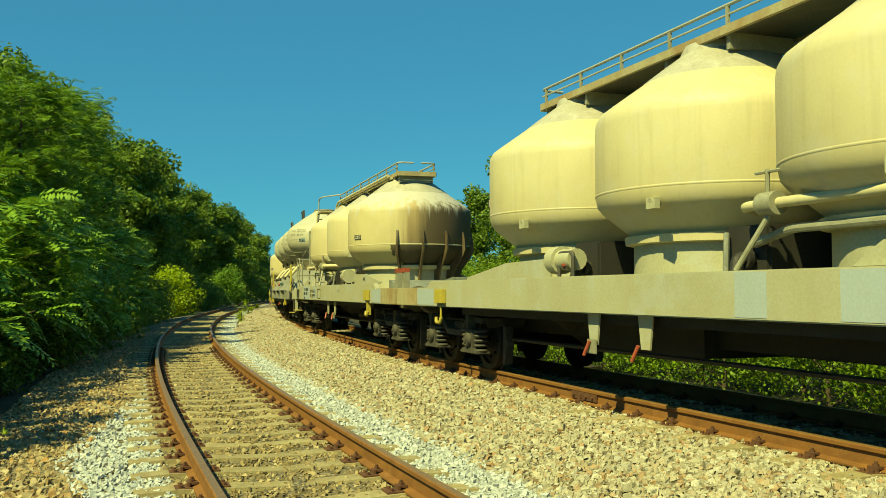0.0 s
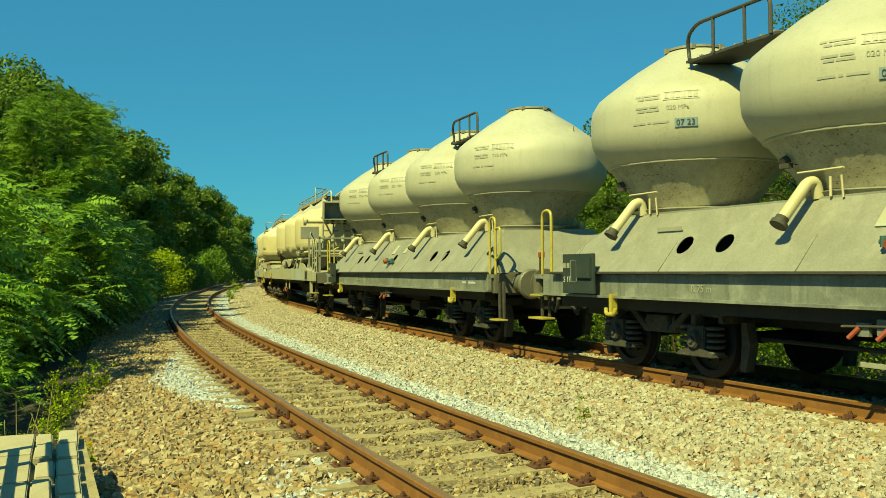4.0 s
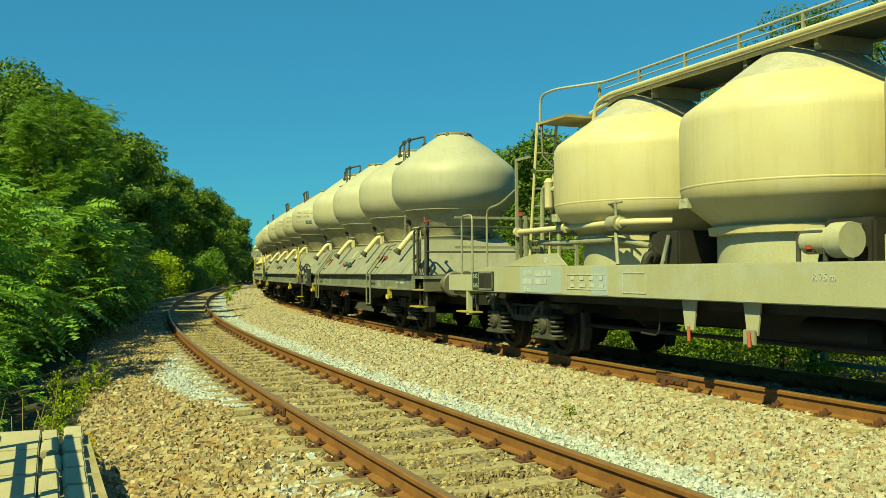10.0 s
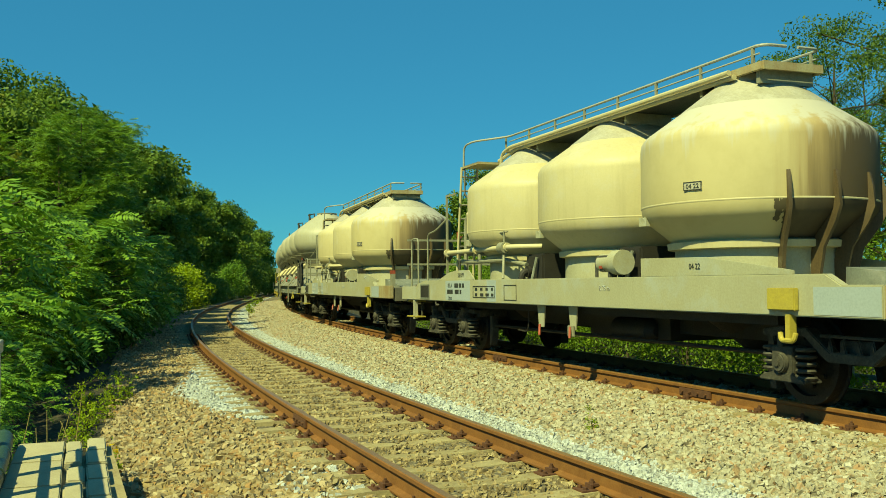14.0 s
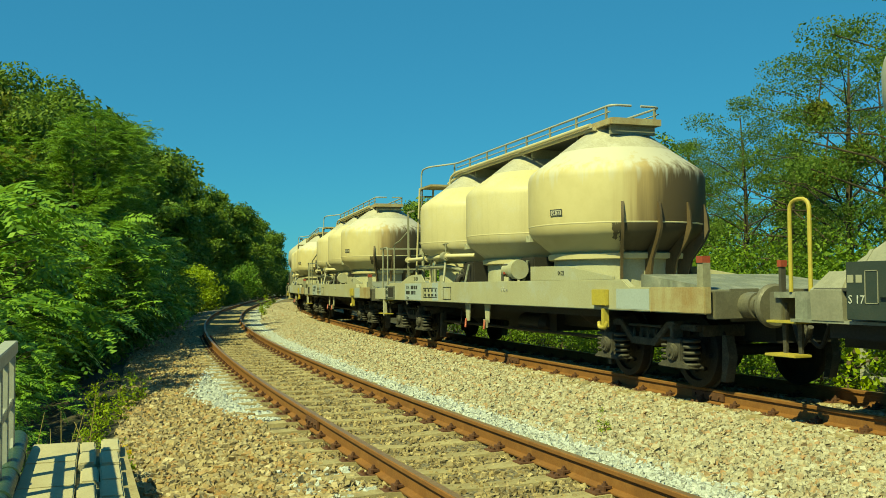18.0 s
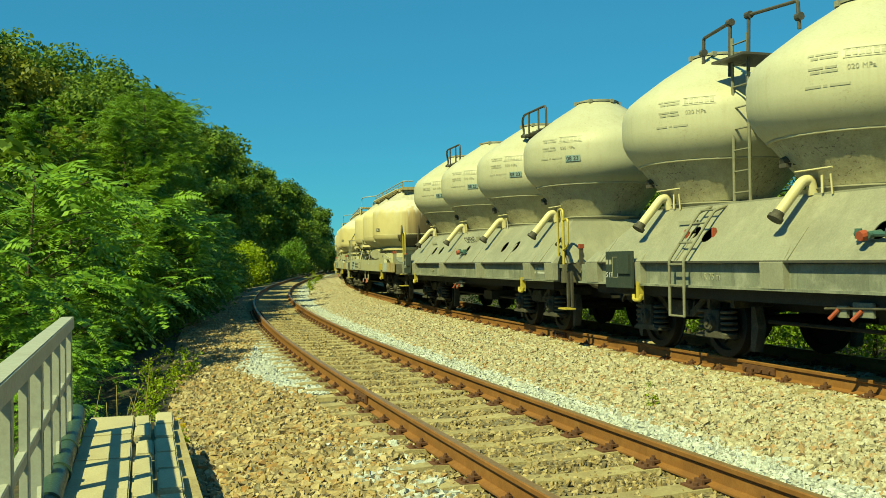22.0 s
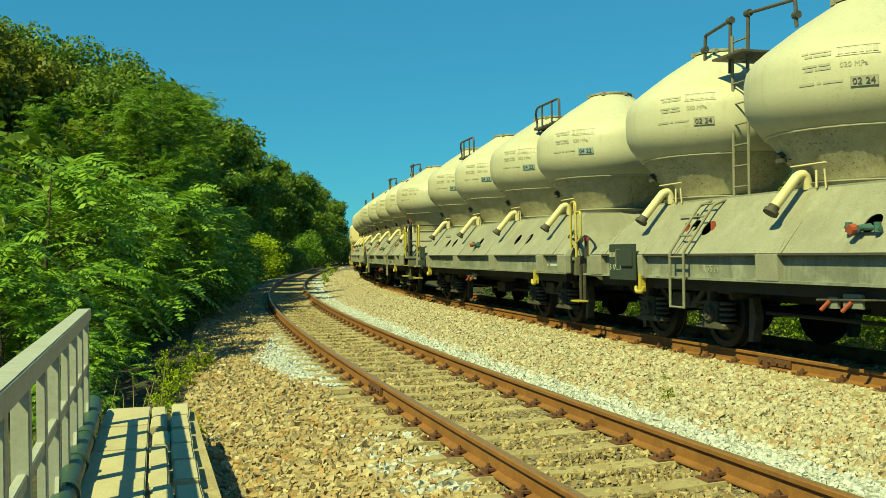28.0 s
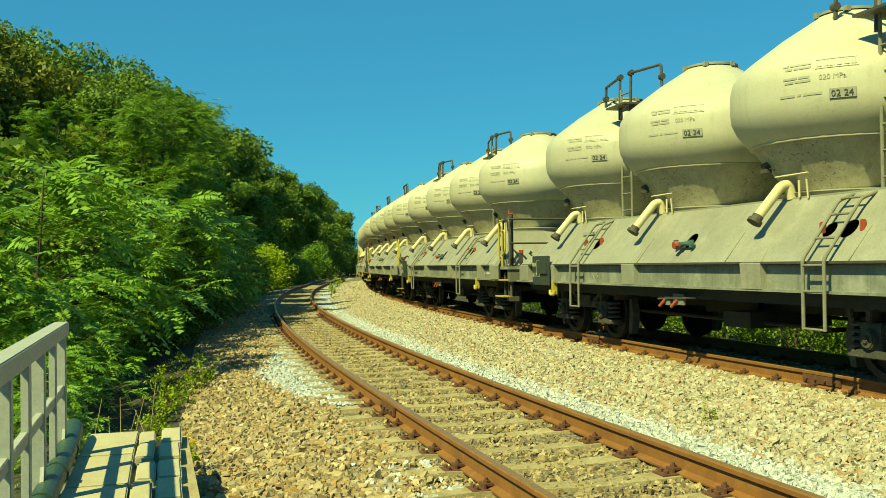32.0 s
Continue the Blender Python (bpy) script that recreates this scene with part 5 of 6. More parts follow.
    lad = part("service_ladder", Shape().tube([(4.72, 1.02, 1.25), (4.42, 1.0, 3.66)], 0.026, 8).tube([(4.72, 0.66, 1.25), (4.42, 0.66, 3.66)], 0.026, 8), CREAM, w, "pale steel service ladder")
    for k in range(8):
        z = 1.5 + k * 0.28
        x = 4.72 - (z - 1.25) * 0.127
        part("rung", Shape().tube([(x, 0.66, z), (x, 1.02, z)], 0.018, 6), PALESTEEL, lad)
    landing = part("upper_platform", Shape().box(3.55, 4.4, 0.2, 1.0, 3.62, 3.65), BEAM_RUST, w, "rust-brown grating landing")
    for k in range(10):
        part("grating_bar", Shape().box(3.57 + k * 0.09, 3.59 + k * 0.09, 0.2, 1.0, 3.652, 3.668), PALESTEEL, landing)
    part("landing_brace", Shape().tube([(4.36, 0.96, 3.62), (4.22, 1.02, 3.1), (3.95, 0.98, 2.9)], 0.02, 6), DARKSTEEL, landing)
    part("landing_post", Shape().box(4.80, 4.84, 1.16, 1.20, 1.3, 3.12).box(4.35, 4.84, 1.16, 1.19, 3.08, 3.12), PALESTEEL, w, "pale upright with a cross arm")
    part("air_reservoir", Shape().tube([(-1.9, 0.55, 0.62), (-1.8, 0.55, 0.62), (-0.9, 0.55, 0.62), (-0.8, 0.55, 0.62)], [0.08, 0.18, 0.18, 0.08], 14), BLACK, w, "black air reservoir")
    part("brake_rigging", Shape().tube([(-4.4, 0.75, 0.5), (3.4, 0.75, 0.5)], 0.028, 6).tube([(-4.4, -0.75, 0.5), (3.4, -0.75, 0.5)], 0.028, 6).tube(rounded([(0.9, 1.2, 0.9), (0.95, 1.2, 0.5), (1.3, 1.22, 0.52)], 0.1), 0.012, 6), BLACK, w)
    add_ends(w, half, BUFFER, -0.37, -0.5)
    add_bogie(w, 4.85, 1.72)
    add_bogie(w, -6.0, 1.72)
    return w


# ---- the train ----
def run(t):
    """How far the train has gone along the line, from its place at 15 s."""
    return 5.061 * (t - 15) - 0.0169 * (t - 15) ** 2


def wagon_pose(u, half, t, back=False):
    s, k = u + run(t), half * 0.6 / 0.979
    a, b = at(s + k, FAR, ZF), at(s - k, FAR, ZF)
    d = (a - b).normalized() * (-1 if back else 1)
    return Matrix.Translation((a + b) / 2) @ Matrix.Rotation(math.atan2(d.y, d.x), 4, "Z")


GREY_A = bulb_wagon("platforms", False, "dusty grey four-tank cement wagon with top platforms")
GREY_P = bulb_wagon("platforms", True, "grey four-tank cement wagon with panelled side sills")
GREY_B = bulb_wagon("ladders", True, "grey four-tank cement wagon with ladders between tanks")
GREY_C = bulb_wagon("ladders", False, "worn grey four-tank cement wagon with ladders")
SILO = tank_wagon("cream three-silo powder wagon with rust-stained rear tank")
ORDER = [GREY_B, GREY_P, SILO, GREY_P, SILO, "back", GREY_A, GREY_A, GREY_C, SILO, SILO, SILO, GREY_P, GREY_B, GREY_P, GREY_B, GREY_B]
DATES = {6: "06 24", 7: "07 23", 12: "08 23", 14: "04 22", 15: "02 24", 16: "02 24", 3: "07 23"}
# how far each wagon stands ahead of an even spacing
AHEAD = {0: 0.5, 1: 0.5, 2: 0.5, 3: 0.5, 4: 0.5, 5: 0.5, 6: 0.6, 7: 0.31, 8: 0.545, 9: -0.036, 10: 0.067, 11: 0.237, 12: -0.162, 13: 0.277, 14: -0.613, 15: 0.122, 16: 0.12}
TRAIN = []
_u = -13.0 + sum((16.35 if o in (SILO, "back") else 14.15) for o in ORDER[:12])
_used = set()
for _i, _o in enumerate(ORDER):
    back, proto = _o == "back", SILO if _o == "back" else _o
    length = 16.35 if proto is SILO else (14.15 if _i < 12 else 13.9)
    m = wagon_pose(_u - length / 2 + AHEAD[_i], HALF[proto.name], 0, back)
    if proto.name in _used:
        wagon = copy_thing(proto, m)
    else:
        wagon = proto
        wagon.matrix_basis = m
        _used.add(proto.name)
    TRAIN.append((wagon, _u - length / 2 + AHEAD[_i], back))
    if back:
        tagged(wagon, "cream three-silo powder wagon running pipework last")
    _u -= length


def dress_wagons():
    """What sets single wagons apart: inspection dates, a control cabinet, worn patches."""
    for i, date in DATES.items():
        w = TRAIN[i][0]
        for tk in [c for c in w.children if c.name.startswith("pressure_tank")]:
            if date in ("07 23", "08 23", "02 24", "04 22"):
                bars(tk, -1.03, 1.406, 3.12, [[(0, 0.27)]], DATEBLUE if date != "02 24" else SKIRT, h=0.105, bend=1.406)
                wrap(lettering("marking", date, 0.1, BLACKINK, tk, pose(-1.165, 1.414, 3.033) @ LEFT), 1.41)
    # one silo wagon keeps white lettering
    for c in TRAIN[9][0].children:
        if c.name.startswith(("marking", "load_table")) and c.data.materials[0] is BLACKINK:
            c.data = c.data.copy()
            c.data.materials[0] = WHITE
    w = TRAIN[12][0]
    lettering("marking", "CIMENT", 0.24, BLACKINK, w, pose(-0.2, slope_y(1.75) + 0.012, 1.72) @ pose(0, 0, 0, -38) @ LEFT)
    part("card_holder", Shape().box(-0.72, -0.5, slope_y(1.78) + 0.01, slope_y(1.78) + 0.035, 1.72, 1.85), PALESTEEL, w, "small pale card holder", bevel=0.005)
    w = TRAIN[5][0]
    # its beam is bare of lettering
    for c in [c for c in w.children if c.name.startswith(("load_table", "marking"))]:
        bpy.data.objects.remove(c)
    # its last tank is clean: fresh cream paint and no fins
    for tk in [c for c in w.children if c.name.startswith("silo_tank")]:
        if tk.data.materials[0] is SOOTY_TANK:
            tk.data = tk.data.copy()
            tk.data.materials[0] = CREAM
            tagged(tk, "cream painted silo tank")
            for fin in [c for c in tk.children if c.name.startswith("stiffening_fin")]:
                bpy.data.objects.remove(fin)
    part("manifold", Shape().tube([(4.45, -1.35, 2.95), (4.45, 1.35, 2.95)], 0.07, 14).tube([(4.45, 1.3, 2.95), (4.45, 1.4, 2.95)], 0.14, 14).tube([(4.45, -1.4, 2.95), (4.45, -1.3, 2.95)], 0.14, 14), CREAM, w, "thick cross pipe with flanged ends")
    part("manifold", Shape().tube([(4.55, -1.2, 1.85), (4.55, 1.2, 1.85)], 0.09, 14).tube([(4.55, 1.15, 1.85), (4.55, 1.25, 1.85)], 0.15, 14), CREAM, w)
    for i, y in enumerate((-0.75, -0.4, -0.05, 0.3, 0.62, 0.92)):
        p = part("riser_pipe", Shape().tube(rounded([(4.5, y, 1.85), (4.5, y + 0.03 * (i % 3), 2.3), (4.5, y, 2.5), (4.47, y + 0.03, 2.95), (4.2, y + 0.03, 3.1), (3.6, y * 0.9, 3.15)], 0.1), 0.03, 10), PALESTEEL, w, "riser pipe with valves")
        part("riser_valve", Shape().tube([(4.5, y, 2.28), (4.5, y, 2.46)], 0.075, 10).tube([(4.5, y, 2.37), (4.66, y, 2.37)], 0.018, 6).tube([(4.66, y - 0.09, 2.37), (4.66, y + 0.09, 2.37)], 0.014, 6), BEAM, p)
        if i in (3, 5):
            part("filter_pot", Shape().tube([(4.36, y, 2.55), (4.36, y, 2.6), (4.36, y, 2.95), (4.36, y, 3.02)], [0.07, 0.11, 0.11, 0.06], 12), CREAM, w, "pale filter pot")
    cab = part("control_cabinet", Shape().hexa([(4.42, -0.75, 3.05), (4.46, -0.75, 3.05), (4.46, 0.45, 3.05), (4.42, 0.45, 3.05)], [(4.56, -0.75, 3.62), (4.60, -0.75, 3.62), (4.60, 0.45, 3.62), (4.56, 0.45, 3.62)]), SILL, w, "tilted control cabinet with an open front")
    for name, lo, hi in (("cabinet_roof", 3.60, 3.63), ("cabinet_floor", 3.04, 3.07)):
        x0 = 4.42 + (lo - 3.05) * 0.245
        part(name, Shape().hexa([(x0, -0.76, lo), (x0 + 0.36, -0.76, lo - 0.05), (x0 + 0.36, 0.46, lo - 0.05), (x0, 0.46, lo)], [(x0, -0.76, hi), (x0 + 0.36, -0.76, hi - 0.05), (x0 + 0.36, 0.46, hi - 0.05), (x0, 0.46, hi)]), PALESTEEL, cab)
    for y in (-0.76, 0.44):
        part("cabinet_side", Shape().prism([(4.42, 3.06), (4.78, 3.01), (4.92, 3.57), (4.56, 3.62)], y, y + 0.025, "y"), PALESTEEL, cab)
    part("gauge_strip", Shape().hexa([(4.48, -0.7, 3.3), (4.50, -0.7, 3.3), (4.50, 0.4, 3.3), (4.48, 0.4, 3.3)], [(4.50, -0.7, 3.33), (4.53, -0.7, 3.33), (4.53, 0.4, 3.33), (4.50, 0.4, 3.33)]), BLACK, cab)
    for i, y in enumerate((-0.6, -0.42, -0.2, 0.0, 0.22)):
        v = part("cabinet_valve", Shape().tube([(4.55, y, 3.04), (4.53, y, 2.94)], 0.03, 8).tube([(4.54, y, 2.99), (4.54, y, 2.97)], 0.07, 10).tube([(4.52, y - 0.06, 2.88), (4.52, y + 0.06, 2.88)], 0.025, 8), BOGIE if i % 2 else PALESTEEL, w, "grimy shut-off valve under the cabinet")
    for k, y in enumerate((-0.45, -0.05)):
        part("gooseneck_rail", Shape().tube(rounded([(4.5, y, 3.6), (4.5, y, 3.98), (4.2, y, 4.0), (3.9, y - 0.15, 3.86)], 0.14), 0.028, 8), CREAM, w, "cream bent pipe over the cabinet")
    part("upper_rail", Shape().tube(rounded([(3.6, 0.66, 4.14), (4.3, 0.66, 3.95), (4.72, 0.7, 4.05), (4.74, 0.72, 3.6), (4.7, 0.7, 3.2)], 0.12), 0.024, 8).tube(rounded([(4.3, 0.66, 3.95), (4.7, 1.12, 4.12), (4.72, 1.14, 3.5)], 0.1), 0.022, 8), CREAM, w, "cream guard rail at the ladder head")
    part("pipe_end", Shape().tube([(4.45, 1.32, 2.95), (4.45, 1.48, 2.95)], 0.07, 12), RED, w, "red pipe end")
    for i, y in enumerate((-0.62, -0.3, 0.1, 0.45)):
        part("drain_pipe", Shape().tube(rounded([(4.56, y, 1.9), (4.6, y + 0.02, 1.62), (4.66, y + 0.1, 1.5), (4.6, y + 0.22, 1.3)], 0.09), 0.034, 8), PALESTEEL, w, "bent drain pipe")
        for z in (2.08, 2.62):
            part("flange", Shape().tube([(4.5, y, z), (4.5, y, z + 0.03)], 0.085, 12), BOGIE, w, "dark bolted flange")
    for y in (-0.15, 0.35, 0.8):
        part("outlet_stub", Shape().tube([(4.55, y, 1.85), (4.85, y, 1.85)], 0.075, 14).tube([(4.78, y, 1.85), (4.82, y, 1.85)], 0.115, 14), CREAM, w, "short outlet stub with a flange")
    # black box added to give the shade behind the outlet pipes
    part("pipe_shadow_box", Shape().box(4.0, 4.2, -0.9, 0.9, 1.3, 1.85), BLACK, w, "added black box for the shade behind the outlets")
    bd = part("side_board", Shape().box(4.9, 4.95, -1.55, -0.95, 2.35, 2.75), SKIRT, w, "blank grey board on a post", bevel=0.008)
    part("board_post", Shape().box(4.9, 4.94, -1.3, -1.24, 1.3, 2.36), PALESTEEL, bd)
    for i in (2, 4, 5, 10):
        for vent in [c for c in TRAIN[i][0].children if c.name.startswith("vent_panel")]:
            for c in [c for c in vent.children if not c.name.startswith("vent_frame")]:
                bpy.data.objects.remove(c)
    part("yellow_handle", Shape().tube(rounded([(5.3, -0.5, 1.3), (5.3, -0.5, 2.0), (5.3, -0.35, 2.05)], 0.08), 0.025, 8), YELLOW, w, "yellow grab handle")


dress_wagons()


# ---- walkway and railing beside the siding ----
def build_walkway():
    w = thing("walkway", "concrete slab footway with sleeper-like edge blocks", "footway", kind="structure")
    s = 2.25
    while s > -9:
        n = 0.92 + random.uniform(-0.02, 0.02)
        sh = Shape().box(-n / 2, n / 2, -0.185, 0.185, -0.06, 0)
        part("slab", sh, SLAB, w, m=along(s - n / 2, -2.57, 0.3 + random.uniform(-0.006, 0.006)) @ pose(0, 0, 0, random.uniform(-0.4, 0.4), 0, random.uniform(-0.4, 0.4)), bevel=0.008)
        s -= n + 0.012
    s = 2.28
    while s > -9:
        for off, wd in ((-2.30, 0.125), (-2.14, 0.15)):
            n = random.choice((0.52, 0.56, 0.6))
            part("edge_block", Shape().box(-n / 2, n / 2, -wd / 2, wd / 2, -0.25, 0), SLAB, w, m=along(s - 0.3, off + random.uniform(-0.012, 0.012), 0.30 + random.uniform(-0.02, 0.012)) @ pose(0, 0, 0, random.uniform(-1, 1), random.uniform(-1, 1), random.uniform(-1, 1)), bevel=0.012)
        s -= 0.61
    part("bearer", Shape().box(-5.6, 5.6, -0.5, 0.25, -0.3, -0.07), SLEEPER, w, m=along(-3.35, -2.45, 0.3))


def build_railing():
    off = -2.83
    r = thing("railing", "chalky white steel railing with flat bars", "railing", along(-3.2, off, 0.0))
    part("handrail", Shape().box(-5.6, 4.65, -0.05, 0.05, 1.14, 1.235), RAILPAINT, r, "flat white handrail", bevel=0.006)
    part("middle_rail", Shape().box(-5.6, 4.62, -0.025, 0.015, 0.74, 0.80), RAILPAINT, r, bevel=0.004)
    part("bottom_rail", Shape().box(-5.6, 4.62, -0.025, 0.015, 0.34, 0.39), RAILPAINT, r, bevel=0.004)
    x = 4.58
    while x > -5.6:
        part("post", Shape().box(x - 0.04, x + 0.04, -0.035, 0.035, 0.05, 1.14), RAILPAINT, r, bevel=0.005)
        part("baluster", Shape().box(x - 0.68, x - 0.58, -0.03, 0.01, 0.2, 1.14), RAILPAINT, r, bevel=0.004)
        part("gusset", Shape().prism([(x - 0.04, 0.3), (x - 0.16, 0.3), (x - 0.04, 0.5)], -0.03, -0.01, "y"), RAILPAINT, r)
        x -= 1.3
    hose = thing("cable_conduit", "thick dark green plastic conduit lying by the railing", "conduit", along(-3.2, -2.76, 0.3))
    pts = [(5.35, 0.05, 0.08), (5.15, 0.03, 0.10), (4.4, 0.02, 0.065), (2.5, 0.03, 0.06), (0, 0.02, 0.06), (-5, 0.02, 0.06)]
    part("sleeve", Shape().tube(rounded(pts, 0.5), 0.068, 16), HOSE, hose)
    for x in (4.5, 3.7, 2.9, 2.1, 1.2):
        part("collar", Shape().tube([(x - 0.03, 0.022, 0.063), (x + 0.03, 0.022, 0.063)], 0.076, 16), HOSE, hose)


build_walkway()
build_railing()


def build_far_railing():
    """The railing across the line, with two flat rails on square posts."""
    r = thing("railing", "white painted railing beyond the main line", "railing", along(5.0, 9.0, -0.5))
    for k in range(8):
        part("post", Shape().box(-k * 1.4 - 0.05, -k * 1.4 + 0.05, -0.05, 0.05, 0, 1.12), RAILPAINT, r, bevel=0.006)
    part("handrail", Shape().box(-10.2, 0.3, -0.06, 0.06, 1.12, 1.2), RAILPAINT, r, bevel=0.006)
    part("middle_rail", Shape().box(-10.2, 0.12, -0.085, -0.05, 0.60, 0.68), RAILPAINT, r, bevel=0.006)


build_far_railing()


def build_joints():
    """Fishplates where two lengths of rail meet."""
    for name, s, off, z in (("rail_joint", 3.35, FAR - 0.7535, ZF), ("rail_joint", 9.6, FAR - 0.7535, ZF), ("rail_joint", 4.1, NEAR - 0.7535, ZN)):
        j = thing(name, "rusty bolted fishplate joint on the rail", "rail joint", along(s, off, z))
        for y in (-0.032, 0.032):
            part("fishplate", Shape().box(-0.32, 0.32, y - 0.014, y + 0.014, -0.14, -0.045), RUSTCLIP, j, bevel=0.005)
            for k in (-0.24, -0.08, 0.08, 0.24):
                part("bolt", Shape().tube([(k, y * 1.2, -0.092), (k, y * 2.1, -0.092)], 0.018, 6), RUSTCLIP, j)


build_joints()

# ---- ballast and stones ----
scatter("siding_ballast", 30000, (-7, 34, -0.15, 1.95), 0.02, STONE_DARK, "brown oily ballast stones between the sleepers", keep=lambda s, o: (np.abs((s + 4.816 + 0.344) % 0.688 - 0.344) > 0.125) | (rng.random(len(s)) < 0.4 + 0.3 * np.sin(s * 1.9 + o * 3.1) * np.sin(o * 4.3 + s * 0.7)), lift=0.4)
scatter("shoulder_ballast", 34000, (-7, 34, -2.0, -0.1), 0.025, STONE, "buff and brown ballast on the shoulder", keep=lambda s, o: ~((o > -0.15 - 0.75 * np.clip(1 - abs(s - 8.5) / 6, 0, 1)) & (s > 4)))
scatter("bank_ballast", 66000, (-7, 40, 2.5, 4.95), 0.0245, STONE_PALE, "pale buff ballast heaped between the tracks")
scatter("far_ballast", 14000, (38, 85, 2.75, 5.0), 0.045, STONE_PALE, "far stretch of pale ballast towards the bend")
scatter("main_line_ballast", 9000, (-4, 40, 4.95, 6.6), 0.026, STONE_PALE, "buff ballast between the main-line rails", lift=0.1)
scatter("white_stones", 30000, (-7, 90, 1.84, 2.62), 0.021, STONE_WHITE, "strip of white limestone chips beside the rail")
scatter("white_stones", 6000, (5.2, 17, -1.15, -0.1), 0.021, STONE_WHITE, "patch of white limestone by the rail", keep=lambda s, o: (o > -0.15 - 0.9 * np.clip(1 - abs(s - 8.5) / 6, 0, 1)))
scatter("rear_ballast", 15000, (-15, -7, -2.0, 4.95), 0.03, STONE_PALE, "pale ballast on the formation behind", keep=lambda s, o: (np.abs(o - 0.8635) > 1.3) & (np.abs(o - 2.25) > 0.4))
scatter("white_stones", 260, (-0.3, 1.9, -0.75, -0.12), 0.03, STONE_WHITE, "heap of larger white stones by the rail")
scatter("shoulder_stones", 9000, (-7, 6, -2.05, -0.35), 0.031, STONE, "larger buff stones on the shoulder")


# ---- plants ----
def quads(c, a, b):
    """Leaf quads: centres, half-length and half-width vectors."""
    v = np.stack([c - a, c - a * 0.1 + b, c + a, c - a * 0.1 - b], 1).reshape(-1, 3)
    return v, np.arange(len(c) * 4).reshape(-1, 4)


def unit(n):
    v = rng.normal(0, 1, (n, 3))
    return v / np.linalg.norm(v, axis=1, keepdims=True)


def crown_mesh(name, blobs, n, size, mat, flat=0.75, squash=0.8):
    """Leaves in uneven clumps. blobs: rows of x, y, z, radius."""
    blobs = np.array(blobs, float)
    w = blobs[:, 3] ** 2
    pick = rng.choice(len(blobs), n, p=w / w.sum())
    d = unit(n)
    d[:, 2] *= squash
    c = blobs[pick, :3] + d * (blobs[pick, 3] * rng.random(n) ** 0.42)[:, None]
    # leaf faces turn outward and up
    face = d * 0.5 + np.array([0, 0, 0.45]) + unit(n) * flat
    a = np.cross(face, unit(n))
    a /= np.linalg.norm(a, axis=1, keepdims=True) + 1e-9
    b = np.cross(face, a)
    b /= np.linalg.norm(b, axis=1, keepdims=True) + 1e-9
    k = size * np.exp(rng.normal(0, 0.25, n))[:, None]
    v, f = quads(c, a * k, b * k * 0.55)
    return soup(name, v, f, mat)


def fronds_mesh(name, tips, count, length, mat, pairs=12, spread=0.22, rise=(0.0, 0.9), outward=0.8, wide=0.1, broad=0.44):
    """Pinnate leaves: rows of leaflets on arching stalks, in rosettes that spread outward from twig ends."""
    tips = np.array(tips, float)
    pick = rng.integers(0, len(tips), count)
    base = tips[pick] + rng.normal(0, spread, (count, 3))
    az = np.arctan2(tips[pick, 1], tips[pick, 0]) + rng.normal(0, outward, count)
    up = rng.uniform(rise[0], rise[1], count)
    down = np.array([0, 0, 1.0])
    d = np.stack([np.cos(az) * np.cos(up), np.sin(az) * np.cos(up), np.sin(up)], 1)
    L = length * rng.uniform(0.6, 1.2, count)
    bow = rng.uniform(0.2, 0.55, count)
    side = np.cross(d, down)
    side /= np.linalg.norm(side, axis=1, keepdims=True)
    tilt = rng.normal(0, 0.35, count)[:, None]
    side = side * np.cos(tilt) + down * np.sin(tilt)
    cs, as_, bs = [], [], []
    for i in range(pairs):
        t = (i + 1.2) / (pairs + 0.6)
        p = base + d * (L * t)[:, None] - down * (L * bow * t * t)[:, None]
        fwd = d - down * (2 * bow * t)[:, None]
        fwd /= np.linalg.norm(fwd, axis=1, keepdims=True)
        ll = L * wide * (1.2 - 0.75 * abs(t - 0.4))
        for sg in (1, -1):
            a = side * sg * 0.92 + fwd * 0.3 - down * 0.16 + rng.normal(0, 0.08, (count, 3))
            a /= np.linalg.norm(a, axis=1, keepdims=True)
            b = fwd + rng.normal(0, 0.15, (count, 3))
            b /= np.linalg.norm(b, axis=1, keepdims=True)
            cs.append(p + a * ll[:, None])
            as_.append(a * ll[:, None])
            bs.append(b * (L * broad / pairs)[:, None])
    v, f = quads(np.concatenate(cs), np.concatenate(as_), np.concatenate(bs))
    return soup(name, v, f, mat)


